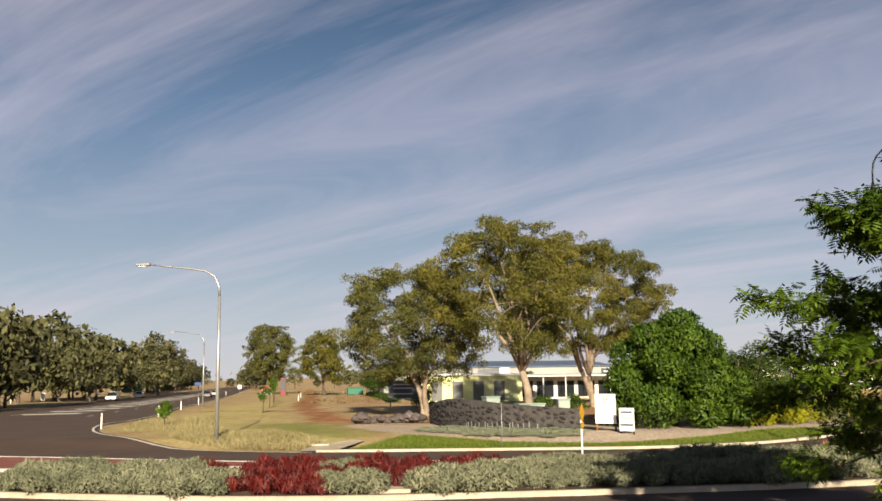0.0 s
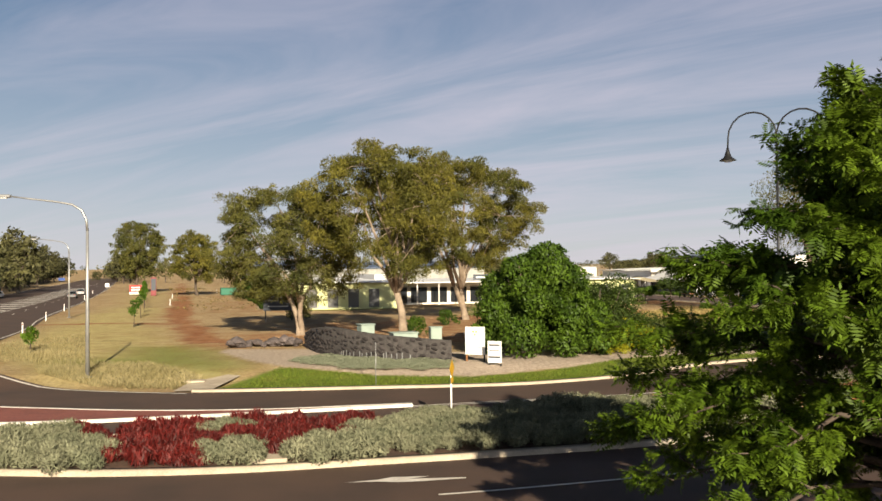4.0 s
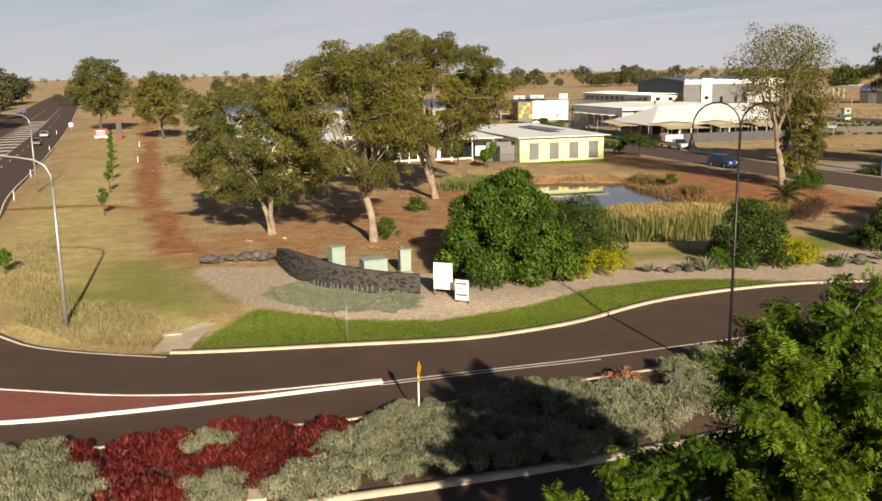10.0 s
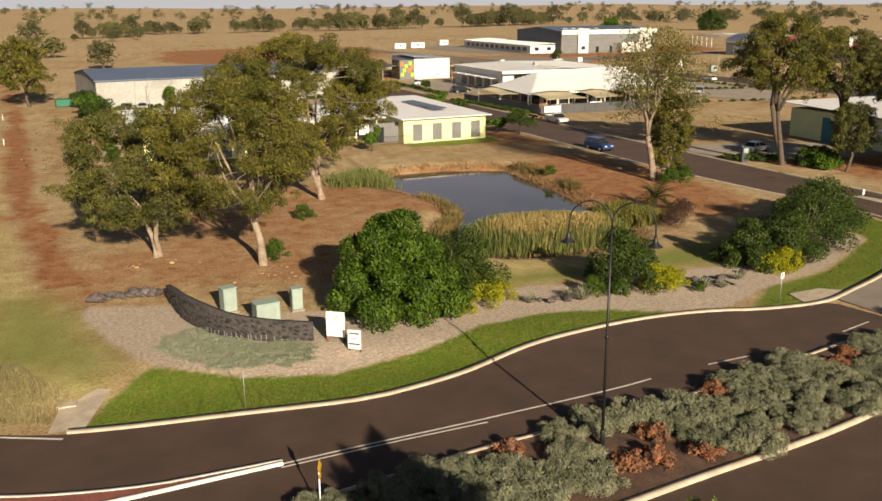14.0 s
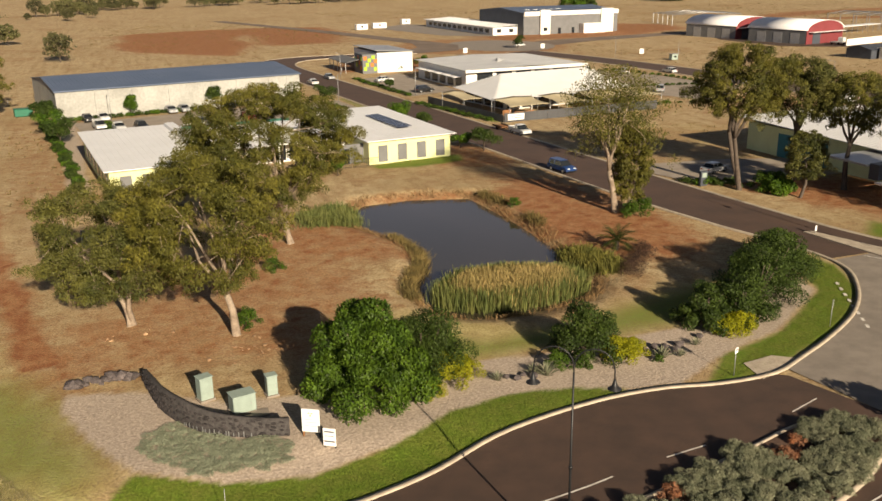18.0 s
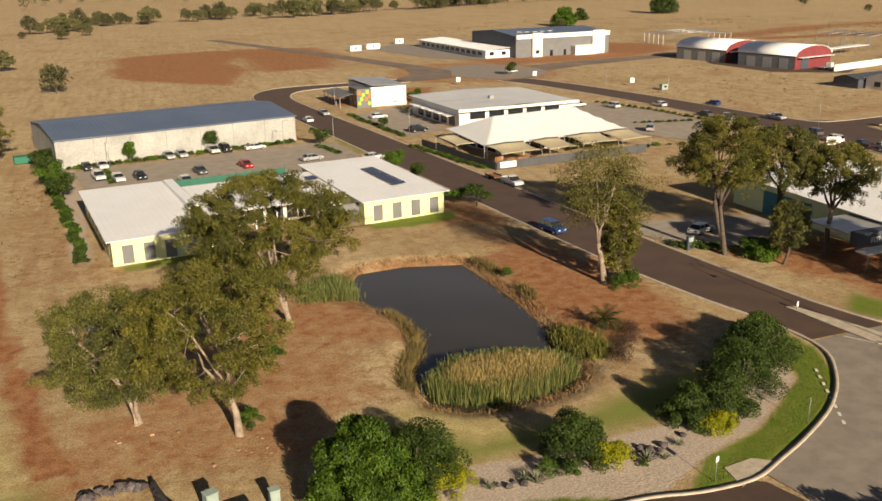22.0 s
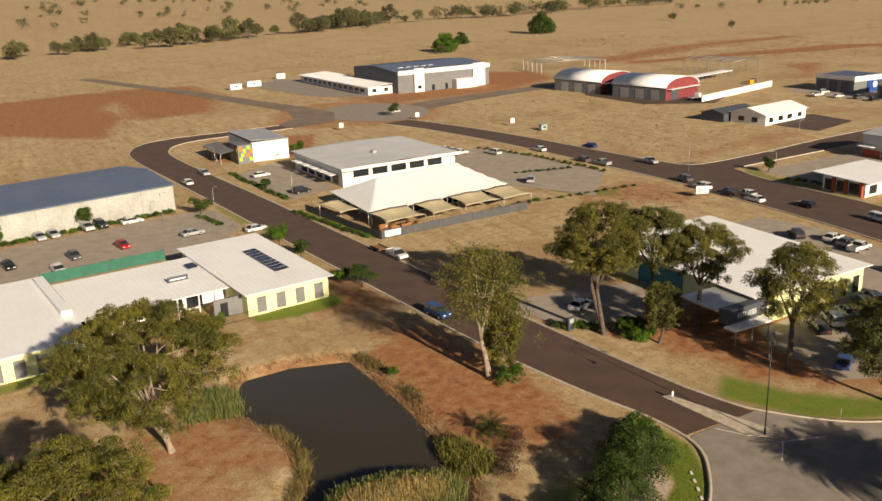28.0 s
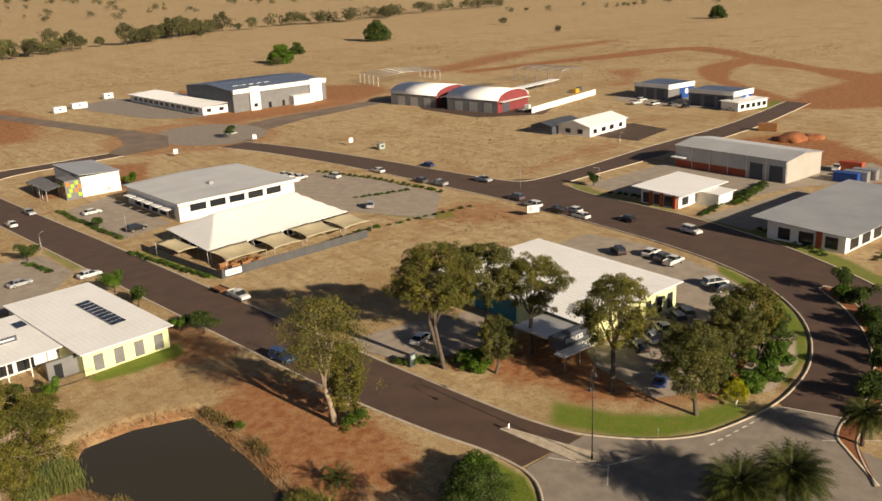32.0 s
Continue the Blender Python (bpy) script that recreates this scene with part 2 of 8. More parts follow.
M = dict(
    asphalt=mat("asphalt", (0.100, 0.059, 0.041), (0.070, 0.044, 0.032), 0.35, 0.85, bump=0.006, bscale=45, fine=0.3),
    asphalt_old=mat("asphalt_old", (0.112, 0.066, 0.046), (0.080, 0.050, 0.037), 0.25, 0.85, bump=0.006, bscale=40, fine=0.3),
    asphalt_pale=mat("asphalt_pale", (0.25, 0.185, 0.135), (0.17, 0.125, 0.092), 0.12, 0.88, bscale=6, fine=0.2),
    concrete=mat("concrete", (0.335, 0.285, 0.232), (0.25, 0.212, 0.172), 0.5, 0.8, bump=0.004, bscale=20, fine=0.12),
    lot=mat("lot_concrete", (0.41, 0.345, 0.275), (0.32, 0.265, 0.21), 0.4, 0.85, bump=0.004, bscale=18, fine=0.14),
    kerb=mat("kerb_concrete", (0.60, 0.51, 0.385), (0.45, 0.37, 0.28), 1.2, 0.8, bump=0.004, bscale=25),
    paint=mat("line_paint", (0.92, 0.87, 0.78), (0.70, 0.64, 0.56), 1.5, 0.6, bscale=14, fine=0.15),
    redpave=mat("red_paving", (0.30, 0.10, 0.075), (0.24, 0.08, 0.06), 1.0, 0.8, bump=0.004, bscale=9),
    white_roof=mat("white_roof", (1.0, 0.99, 0.97), (0.93, 0.92, 0.90), 0.15, 0.45, bscale=3, fine=0.05),
    tent_cloth=mat("tent_cloth", (0.97, 0.96, 0.93), (0.90, 0.89, 0.86), 0.2, 0.7, bscale=2, fine=0.03),
    grey_roof=mat("grey_roof", (0.54, 0.54, 0.53), (0.45, 0.45, 0.45), 0.15, 0.4, metal=0.3, bscale=3, fine=0.08),
    blue_roof=mat("blue_roof", (0.15, 0.19, 0.27), (0.12, 0.16, 0.235), 0.12, 0.4, metal=0.2, bscale=2, fine=0.08),
    lime_wall=mat("lime_wall", (0.86, 0.88, 0.46), (0.79, 0.80, 0.41), 0.4, 0.8, bscale=6, fine=0.06),
    white_wall=mat("white_wall", (0.92, 0.90, 0.84), (0.83, 0.80, 0.73), 0.3, 0.75, bscale=5, fine=0.06),
    pre_cast=mat("precast_panel", (0.46, 0.455, 0.42), (0.34, 0.335, 0.305), 0.18, 0.85, bscale=2.2, fine=0.14),
    grey_wall=mat("grey_wall", (0.19, 0.19, 0.19), (0.155, 0.155, 0.155), 0.4, 0.7, bscale=5, fine=0.08),
    dark_wall=mat("dark_wall", (0.075, 0.085, 0.105), (0.06, 0.068, 0.085), 0.3, 0.6, bscale=4, fine=0.1),
    orange_wall=mat("orange_wall", (0.42, 0.085, 0.035), (0.35, 0.07, 0.03), 0.5, 0.7, bscale=5, fine=0.1),
    maroon=mat("maroon_wall", (0.24, 0.045, 0.05), (0.20, 0.037, 0.04), 0.4, 0.6, bscale=4, fine=0.1),
    blue_panel=mat("blue_panel", (0.015, 0.07, 0.30), (0.012, 0.055, 0.25), 0.5, 0.5, bscale=4, fine=0.1),
    sail=mat("sail_cloth", (0.66, 0.57, 0.37), (0.58, 0.49, 0.31), 0.4, 0.85, bscale=5, fine=0.06, thin=0.2),
    green_net=mat("green_net", (0.035, 0.16, 0.11), (0.028, 0.12, 0.085), 1.0, 0.8, bscale=8, fine=0.15),
    glass=mat("window_glass", (0.025, 0.03, 0.035), (0.018, 0.02, 0.025), 0.5, 0.12, spec=0.6, fine=0.1),
    solar=mat("solar_cells", (0.012, 0.016, 0.03), (0.009, 0.012, 0.022), 0.5, 0.2, spec=0.5),
    steel=mat("galvanised_steel", (0.50, 0.50, 0.49), (0.40, 0.40, 0.40), 2.0, 0.45, metal=0.6, bscale=20, fine=0.1),
    black_metal=mat("black_metal", (0.018, 0.018, 0.019), (0.013, 0.013, 0.014), 2.0, 0.45, fine=0.1),
    dark_fence=mat("dark_fence", (0.085, 0.087, 0.09), (0.07, 0.07, 0.074), 0.6, 0.6, fine=0.1),
    basalt=mat("basalt_stone", (0.040, 0.033, 0.032), (0.018, 0.015, 0.015), 3.5, 0.85, bump=0.03, bscale=12, fine=0.4, per_object=0.35, island=0.35),
    garden_rock=mat("garden_rock", (0.13, 0.105, 0.10), (0.07, 0.058, 0.057), 3.5, 0.85, bump=0.03, bscale=12, fine=0.4, per_object=0.3),
    mortar=mat("wall_mortar", (0.085, 0.075, 0.07), (0.045, 0.04, 0.038), 4.0, 0.9, bump=0.02, bscale=18, fine=0.35),
    sandstone=mat("sandstone", (0.33, 0.21, 0.115), (0.24, 0.14, 0.075), 2.5, 0.9, bump=0.02, bscale=12, island=0.3, per_object=0.3),
    cabinet=mat("cabinet_paint", (0.36, 0.44, 0.38), (0.31, 0.38, 0.33), 2.0, 0.55, fine=0.06),
    sign_white=mat("sign_white", (0.98, 0.97, 0.93), (0.90, 0.89, 0.85), 1.5, 0.5, fine=0.04),
    yellow=mat("sign_yellow", (0.62, 0.36, 0.02), (0.55, 0.31, 0.02), 2.0, 0.5, fine=0.06),
    red=mat("red_paint", (0.45, 0.03, 0.025), (0.38, 0.028, 0.02), 2.0, 0.45, fine=0.06),
    green_paint=mat("green_paint", (0.02, 0.17, 0.10), (0.018, 0.14, 0.085), 2.0, 0.5, fine=0.08),
    lime_paint=mat("lime_paint", (0.38, 0.60, 0.03), (0.34, 0.54, 0.03), 2.0, 0.5, fine=0.06),
    orange_paint=mat("orange_paint", (0.72, 0.20, 0.02), (0.65, 0.18, 0.02), 2.0, 0.5, fine=0.06),
    teal=mat("teal_panel", (0.03, 0.20, 0.24), (0.025, 0.17, 0.2), 1.0, 0.5, fine=0.08),
    tyre=mat("tyre_rubber", (0.018, 0.018, 0.018), (0.012, 0.012, 0.012), 5, 0.9),
    timber=mat("timber", (0.34, 0.16, 0.06), (0.25, 0.11, 0.04), 4, 0.7, fine=0.2),
    bark=mat("gum_bark", (0.38, 0.30, 0.22), (0.20, 0.145, 0.10), 1.6, 0.85, bump=0.02, bscale=14, fine=0.25),
    bark_dark=mat("dark_bark", (0.13, 0.10, 0.075), (0.075, 0.055, 0.042), 3.0, 0.9, bump=0.03, bscale=16),
    gum=mat("gum_leaf", (0.162, 0.143, 0.021), (0.056, 0.062, 0.011), 0.22, 0.6, spec=0.2, island=0.35, thin=0.06, fine=0.35, bscale=1.4),
    gum_old=mat("gum_leaf_olive", (0.142, 0.134, 0.028), (0.052, 0.060, 0.014), 0.25, 0.6, spec=0.2, island=0.35, thin=0.06, fine=0.35, bscale=1.2),
    green_leaf=mat("green_leaf", (0.110, 0.195, 0.012), (0.046, 0.102, 0.008), 0.6, 0.55, spec=0.25, island=0.5, thin=0.3, fine=0.25, bscale=3),
    bush_leaf=mat("bush_leaf", (0.088, 0.150, 0.012), (0.034, 0.070, 0.007), 0.6, 0.55, spec=0.2, island=0.5, thin=0.2, fine=0.25, bscale=3),
    pinnate=mat("pinnate_leaf", (0.118, 0.180, 0.011), (0.044, 0.088, 0.006), 0.5, 0.55, spec=0.2, island=0.45, thin=0.2, fine=0.2, bscale=3),
    dark_leaf=mat("dark_leaf", (0.062, 0.095, 0.014), (0.028, 0.050, 0.009), 0.5, 0.6, spec=0.2, island=0.5, thin=0.2, fine=0.25, bscale=3),
    yellow_leaf=mat("yellow_leaf", (0.36, 0.345, 0.010), (0.24, 0.25, 0.009), 1.2, 0.65, spec=0.2, island=0.4, thin=0.25, fine=0.25, bscale=4),
    sage=mat("sage_leaf", (0.30, 0.30, 0.19), (0.165, 0.178, 0.108), 0.7, 0.8, spec=0.15, island=0.3, thin=0.12, fine=0.25, bscale=4),
    red_leaf=mat("red_leaf", (0.165, 0.013, 0.010), (0.075, 0.008, 0.006), 0.9, 0.6, island=0.5, thin=0.25, fine=0.25, bscale=4),
    rust_leaf=mat("rust_leaf", (0.36, 0.13, 0.05), (0.22, 0.12, 0.07), 1.2, 0.8, island=0.4, thin=0.1),
    reed_dry=mat("reed_dry", (0.46, 0.34, 0.13), (0.30, 0.24, 0.08), 0.6, 0.8, island=0.35, thin=0.2),
    reed_green=mat("reed_green", (0.20, 0.21, 0.055), (0.11, 0.14, 0.035), 0.6, 0.7, island=0.35, thin=0.2),
    rush_olive=mat("rush_olive", (0.20, 0.18, 0.03), (0.11, 0.115, 0.02), 0.6, 0.8, island=0.35, thin=0.15),
    bank_straw=mat("bank_straw", (0.33, 0.20, 0.085), (0.17, 0.105, 0.045), 0.7, 0.9, island=0.35, thin=0.1),
    sedge=mat("bank_sedge", (0.24, 0.17, 0.055), (0.12, 0.095, 0.03), 0.5, 0.9, island=0.4, thin=0.1),
    straw=mat("straw", (0.42, 0.30, 0.14), (0.30, 0.21, 0.10), 0.7, 0.9, island=0.3, thin=0.15),
    verge_grass=mat("verge_grass", (0.37, 0.315, 0.165), (0.25, 0.215, 0.10), 0.4, 0.9, spec=0.1, island=0.3, thin=0.15),
    lawn_blade=mat("lawn_blade", (0.150, 0.195, 0.026), (0.115, 0.155, 0.022), 0.5, 0.8, spec=0.1, island=0.3, thin=0.2),
    pale_cover=mat("pale_cover", (0.37, 0.40, 0.275), (0.29, 0.315, 0.21), 1.0, 0.85, spec=0.1, island=0.25, thin=0.1),
    palm_leaf=mat("palm_leaf", (0.060, 0.070, 0.013), (0.030, 0.040, 0.008), 0.6, 0.6, spec=0.2, island=0.4, thin=0.15),
    beige_wall=mat("beige_wall", (0.46, 0.42, 0.37), (0.40, 0.365, 0.32), 0.3, 0.7, bscale=4, fine=0.06),
    dead_twig=mat("dead_twig", (0.085, 0.05, 0.035), (0.045, 0.028, 0.02), 1.2, 0.9, spec=0.1, island=0.4),
    far_leaf=mat("far_leaf", (0.125, 0.118, 0.040), (0.065, 0.068, 0.024), 0.05, 0.7, island=0.45, per_object=0.3, thin=0.15),
    median_mulch=mat("median_mulch", (0.150, 0.085, 0.055), (0.075, 0.045, 0.032), 0.9, 0.95, bump=0.03, bscale=9, fine=0.35),
    terracotta=mat("bare_soil", (0.34, 0.125, 0.045), (0.25, 0.09, 0.035), 0.4, 0.95, bump=0.03, bscale=4),
)

# ---- mesh helpers ----
def mesh_np(name, verts, faces, material, smooth=False):
    """A mesh out of arrays: verts n x 3, faces m x k with one k."""
    verts, faces = np.asarray(verts, np.float32), np.asarray(faces, np.int32)
    me = bpy.data.meshes.new(name)
    me.vertices.add(len(verts)); me.vertices.foreach_set("co", verts.ravel())
    k = faces.shape[1]
    me.loops.add(faces.size); me.loops.foreach_set("vertex_index", faces.ravel())
    me.polygons.add(len(faces))
    me.polygons.foreach_set("loop_start", np.arange(0, faces.size, k, dtype=np.int32))
    if smooth:
        me.polygons.foreach_set("use_smooth", np.ones(len(faces), bool))
    me.update(calc_edges=True)
    me.materials.append(material)
    return me


def part(name, bm, material, parent=None, label=""):
    """Links a bmesh, or a mesh, as ONE mesh object under a thing or a part."""
    me = bm
    if isinstance(bm, bmesh.types.BMesh):
        me = bpy.data.meshes.new(name)
        bm.to_mesh(me); bm.free()
        me.materials.append(material)
    ob = new(name, me)
    if parent:
        ob.parent = parent
    return tagged(ob, label)


def thing(name, m=None, label="", category="", group="", kind=""):
    ob = new(name)
    ob.empty_display_size = 0.2
    if m is not None:
        ob.matrix_basis = m
    return tagged(ob, label, category, group, kind)


def add_box(bm, x0, x1, y0, y1, z0, z1, bevel=0.0):
    m = Matrix.Translation(((x0 + x1) / 2, (y0 + y1) / 2, (z0 + z1) / 2)) @ Matrix.Diagonal((abs(x1 - x0), abs(y1 - y0), abs(z1 - z0), 1))
    r = bmesh.ops.create_cube(bm, size=1, matrix=m)
    if bevel:
        es = {e for v in r["verts"] for e in v.link_edges}
        bmesh.ops.bevel(bm, geom=list(es), offset=bevel, segments=1, affect="EDGES")


def box(x0, x1, y0, y1, z0, z1, bevel=0.0):
    bm = bmesh.new()
    add_box(bm, x0, x1, y0, y1, z0, z1, bevel)
    return bm


def prism(pts, z0, z1):
    """A closed prism over a plan polygon."""
    bm = bmesh.new()
    lo = [bm.verts.new((x, y, z0)) for x, y in pts]
    hi = [bm.verts.new((x, y, z1)) for x, y in pts]
    n = len(pts)
    bm.faces.new(hi); bm.faces.new(lo[::-1])
    for i in range(n):
        bm.faces.new((lo[i], lo[(i + 1) % n], hi[(i + 1) % n], hi[i]))
    bmesh.ops.recalc_face_normals(bm, faces=bm.faces)
    return bm


def extrude_yz(profile, x0, x1):
    """A closed prism along x over a profile of (y, z)."""
    bm = bmesh.new()
    a = [bm.verts.new((x0, y, z)) for y, z in profile]
    b = [bm.verts.new((x1, y, z)) for y, z in profile]
    n = len(profile)
    bm.faces.new(a); bm.faces.new(b[::-1])
    for i in range(n):
        bm.faces.new((a[i], b[i], b[(i + 1) % n], a[(i + 1) % n]))
    bmesh.ops.recalc_face_normals(bm, faces=bm.faces)
    return bm


def thicken(bm, t):
    """Gives an open sheet a thickness, downwards."""
    r = bmesh.ops.extrude_face_region(bm, geom=bm.faces[:], use_keep_orig=True)
    for g in r["geom"]:
        if isinstance(g, bmesh.types.BMVert):
            g.co.z -= t
    bmesh.ops.recalc_face_normals(bm, faces=bm.faces)


def tube(points, radii, sides=8, bm=None, cap=True):
    """A tapered tube along points."""
    bm = bm or bmesh.new()
    points = [Vector(p) for p in points]
    rings, up = [], Vector((0.3, 0.9, 0.2))
    for i, p in enumerate(points):
        d = (points[min(i + 1, len(points) - 1)] - points[max(i - 1, 0)]).normalized()
        s = d.cross(up)
        s = (s if s.length > 0.05 else d.cross(Vector((1, 0, 0)))).normalized()
        t = d.cross(s)
        r = radii[i] if hasattr(radii, "__len__") else radii
        rings.append([bm.verts.new(p + (s * math.cos(a) + t * math.sin(a)) * r) for a in (2 * math.pi * k / sides for k in range(sides))])
    for a, b in zip(rings, rings[1:]):
        for k in range(sides):
            f = bm.faces.new((a[k], a[(k + 1) % sides], b[(k + 1) % sides], b[k]))
            f.smooth = True
    if cap:
        bm.faces.new(rings[0][::-1]); bm.faces.new(rings[-1])
    return bm


def smooth_line(pts, step=1.0):
    """Points along a Catmull-Rom curve through pts, closer than step."""
    p = np.array(pts, float)
    out = []
    for i in range(len(p) - 1):
        a, b, c, d = p[max(i - 1, 0)], p[i], p[i + 1], p[min(i + 2, len(p) - 1)]
        n = max(2, int(np.linalg.norm(c - b) / step))
        for t in np.arange(n) / n:
            out.append(0.5 * (2 * b + (c - a) * t + (2 * a - 5 * b + 4 * c - d) * t**2 + (3 * b - a - 3 * c + d) * t**3))
    out.append(p[-1])
    return np.array(out)


def sides_of(line):
    d = np.gradient(line, axis=0)
    d /= np.linalg.norm(d, axis=1, keepdims=True) + 1e-9
    return np.stack([-d[:, 1], d[:, 0]], 1)


def ribbon(name, line, profile, material):
    """A strip swept along a plan line: profile of (offset to the left, z)."""
    line = np.asarray(line, float)
    nrm = sides_of(line)
    k = len(profile)
    v = np.concatenate([np.c_[line + nrm * o, np.full(len(line), z)] for o, z in profile]).reshape(k, len(line), 3)
    idx = np.arange(k * len(line)).reshape(k, len(line))
    f = np.stack([idx[:-1, :-1], idx[:-1, 1:], idx[1:, 1:], idx[1:, :-1]], -1).reshape(-1, 4)
    return mesh_np(name, v.reshape(-1, 3), f, material)


def flat(name, pts, z, material):
    """A flat sheet over a plan polygon, triangulated."""
    bm = bmesh.new()
    f = bm.faces.new([bm.verts.new((x, y, z)) for x, y in pts])
    if f.normal.z < 0:
        f.normal_flip()
    bm.normal_update()
    if bm.faces[:][0].normal.z < 0:
        bmesh.ops.reverse_faces(bm, faces=bm.faces)
    bmesh.ops.triangulate(bm, faces=bm.faces)
    return bm


def inside(px, py, poly):
    """Signed distance to a polygon, negative inside."""
    poly = np.asarray(poly, float)
    best, wind = np.full(px.shape, 1e9), np.zeros(px.shape, bool)
    for (ax, ay), (bx, by) in zip(poly, np.roll(poly, -1, 0)):
        ex, ey = bx - ax, by - ay
        t = np.clip(((px - ax) * ex + (py - ay) * ey) / (ex * ex + ey * ey + 1e-9), 0, 1)
        best = np.minimum(best, np.hypot(px - ax - t * ex, py - ay - t * ey))
        wind ^= ((ay > py) != (by > py)) & (px < (bx - ax) * (py - ay) / (by - ay + 1e-12) + ax)
    return np.where(wind, -best, best)


def away(px, py, line):
    """Distance to a plan line."""
    best = np.full(px.shape, 1e9)
    for (ax, ay), (bx, by) in zip(line, line[1:]):
        ex, ey = bx - ax, by - ay
        t = np.clip(((px - ax) * ex + (py - ay) * ey) / (ex * ex + ey * ey + 1e-9), 0, 1)
        best = np.minimum(best, np.hypot(px - ax - t * ex, py - ay - t * ey))
    return best


_grid = np.random.default_rng(3).random((256, 256))


def wave(x, y, size):
    """Smooth value noise of about that size, 0 to 1."""
    u, v = np.asarray(x) / size + 37.3, np.asarray(y) / size + 11.7
    i, j = np.floor(u).astype(int), np.floor(v).astype(int)
    a, b = u - i, v - j
    a, b = a * a * (3 - 2 * a), b * b * (3 - 2 * b)
    g = lambda p, q: _grid[p % 256, q % 256]
    return (g(i, j) * (1 - a) + g(i + 1, j) * a) * (1 - b) + (g(i, j + 1) * (1 - a) + g(i + 1, j + 1) * a) * b


def soft(d, w):
    t = np.clip(0.5 - d / (2 * w), 0, 1)
    return t * t * (3 - 2 * t)

# ---- ground: one sheet to the horizon, with dry grass, red soil, lawn and mulch ----
POND = [(25.6, 105.6), (27.6, 109.0), (34.4, 109.6), (42.0, 107.4), (42.6, 99.6), (42.9, 91.2), (42.6, 83.2), (40.8, 76.9), (41.2, 71.6), (37.7, 68.0), (31.8, 66.6), (26.9, 67.2), (24.3, 69.6), (23.9, 73.9), (25.0, 78.1), (27.2, 82.1), (28.1, 86.4), (27.4, 91.7), (26.0, 95.7), (24.4, 99.4)]
POND = [(x - 0.2, y - 0.6) for x, y in POND]
NORTH_KERB = [(-25.5, 74), (-25, 66), (-21, 55), (-14.7, 46.5), (-11.3, 43.7), (-6, 41.7), (2.6, 41.2), (8.3, 41.0), (11.5, 41.6), (15.2, 42.9), (20, 45.5), (24.5, 46.9), (29.5, 47.7), (34, 47.6), (38, 46.8), (42.7, 46.8), (46.8, 48.5), (51.7, 50.9), (57.2, 54.3), (61.9, 58.8), (65.4, 64.5), (65.2, 72), (62.6, 82), (59.5, 99), (56.0, 130), (52.0, 166), (47.8, 205), (44.1, 238), (40.3, 272), (40.8, 290), (46.5, 303), (58, 309), (75, 310), (96, 312)]
ROAD_EAST = [(73.6, 76), (71.8, 88), (69.2, 109), (66.2, 135), (62.8, 166), (58.6, 205), (54.6, 238), (51.0, 272), (51.8, 286), (56.5, 295), (66, 299.5), (80, 301), (98, 303)]
GYM_KERB = [(71.8, 88), (73.6, 76), (75.6, 69), (78.4, 64.6), (81.8, 60.8), (85, 58.5), (89, 56.9), (97, 56.0), (105, 56.6), (115, 59.6), (125, 65.6), (133, 73.5), (139.8, 84.5), (144, 98), (146, 112), (147, 130), (147.6, 158), (146, 185), (143.5, 215), (139.5, 245), (134, 272), (127.5, 291)]
OUTER_KERB = [(92, 38), (96.5, 44), (99, 46.8), (104, 48.4), (111, 49.4), (117.6, 52), (124, 55.5), (131, 60.5), (138, 67.5), (144, 75.5)]
MEDIAN_E = [(146, 73.5), (139, 64.5), (131, 57), (123, 51.8), (115, 48.2), (106, 45.8)]
MAIN_E = [(132, 44), (142, 54), (150, 66), (158, 84), (163.5, 103), (166, 124), (166.2, 150), (168.5, 161)]
CROSS_S = [(166.4, 156), (168.2, 161.5), (173, 164.5), (220, 168), (272, 174), (329, 188)]
CROSS_N = [(329, 198), (272.5, 184.5), (218.8, 178.6), (190, 174.2), (170, 172.6), (163.4, 174.5), (160.5, 182), (157.5, 200), (153.5, 230), (148.5, 258), (142.5, 282), (139, 293)]
LOTS = dict(
    carpark_lime=[(-10.8, 190.4), (37.2, 200.6), (45.6, 200), (47.5, 182.5), (39.5, 171.5), (36, 168), (9.5, 166), (-7.6, 171)],
    carpark_restaurant=[(60.2, 237), (63.3, 199), (77, 205), (74.4, 246)],
    carpark_east=[(116, 232), (113.5, 206), (110.5, 190), (115, 179), (124.0, 161), (140.6, 179.5), (137.4, 208), (131, 228)],
    carpark_gym=[(128, 126), (140, 127), (143, 112.5), (139.5, 95), (134, 81), (122, 72.5), (106, 66.0), (97, 64.8), (90.6, 67.6), (92.2, 79.6), (95, 84.5), (112, 86), (121, 92), (121, 110)],
    gym_drive=[(70.4, 107), (73, 99), (84, 96), (96, 97), (96, 108), (84, 112), (71.5, 113)],
)


def spaced(spans):
    out = [spans[0][0]]
    for _, end, step in spans:
        k = max(1, round((end - out[-1]) / step))
        out += list(np.linspace(out[-1], end, k + 1)[1:])
    return np.array(out)


gx = np.r_[-np.geomspace(5200, 140, 14), spaced([(-120, -30, 3), (-30, 80, 0.55), (80, 180, 1.1), (180, 540, 3)]), np.geomspace(590, 5200, 13)]
gy = np.r_[-np.geomspace(5200, 60, 9), spaced([(-30, 20, 5), (20, 125, 0.6), (125, 230, 1.2), (230, 520, 3)]), np.geomspace(560, 5200, 22)]
GX, GY = np.meshgrid(gx, gy)


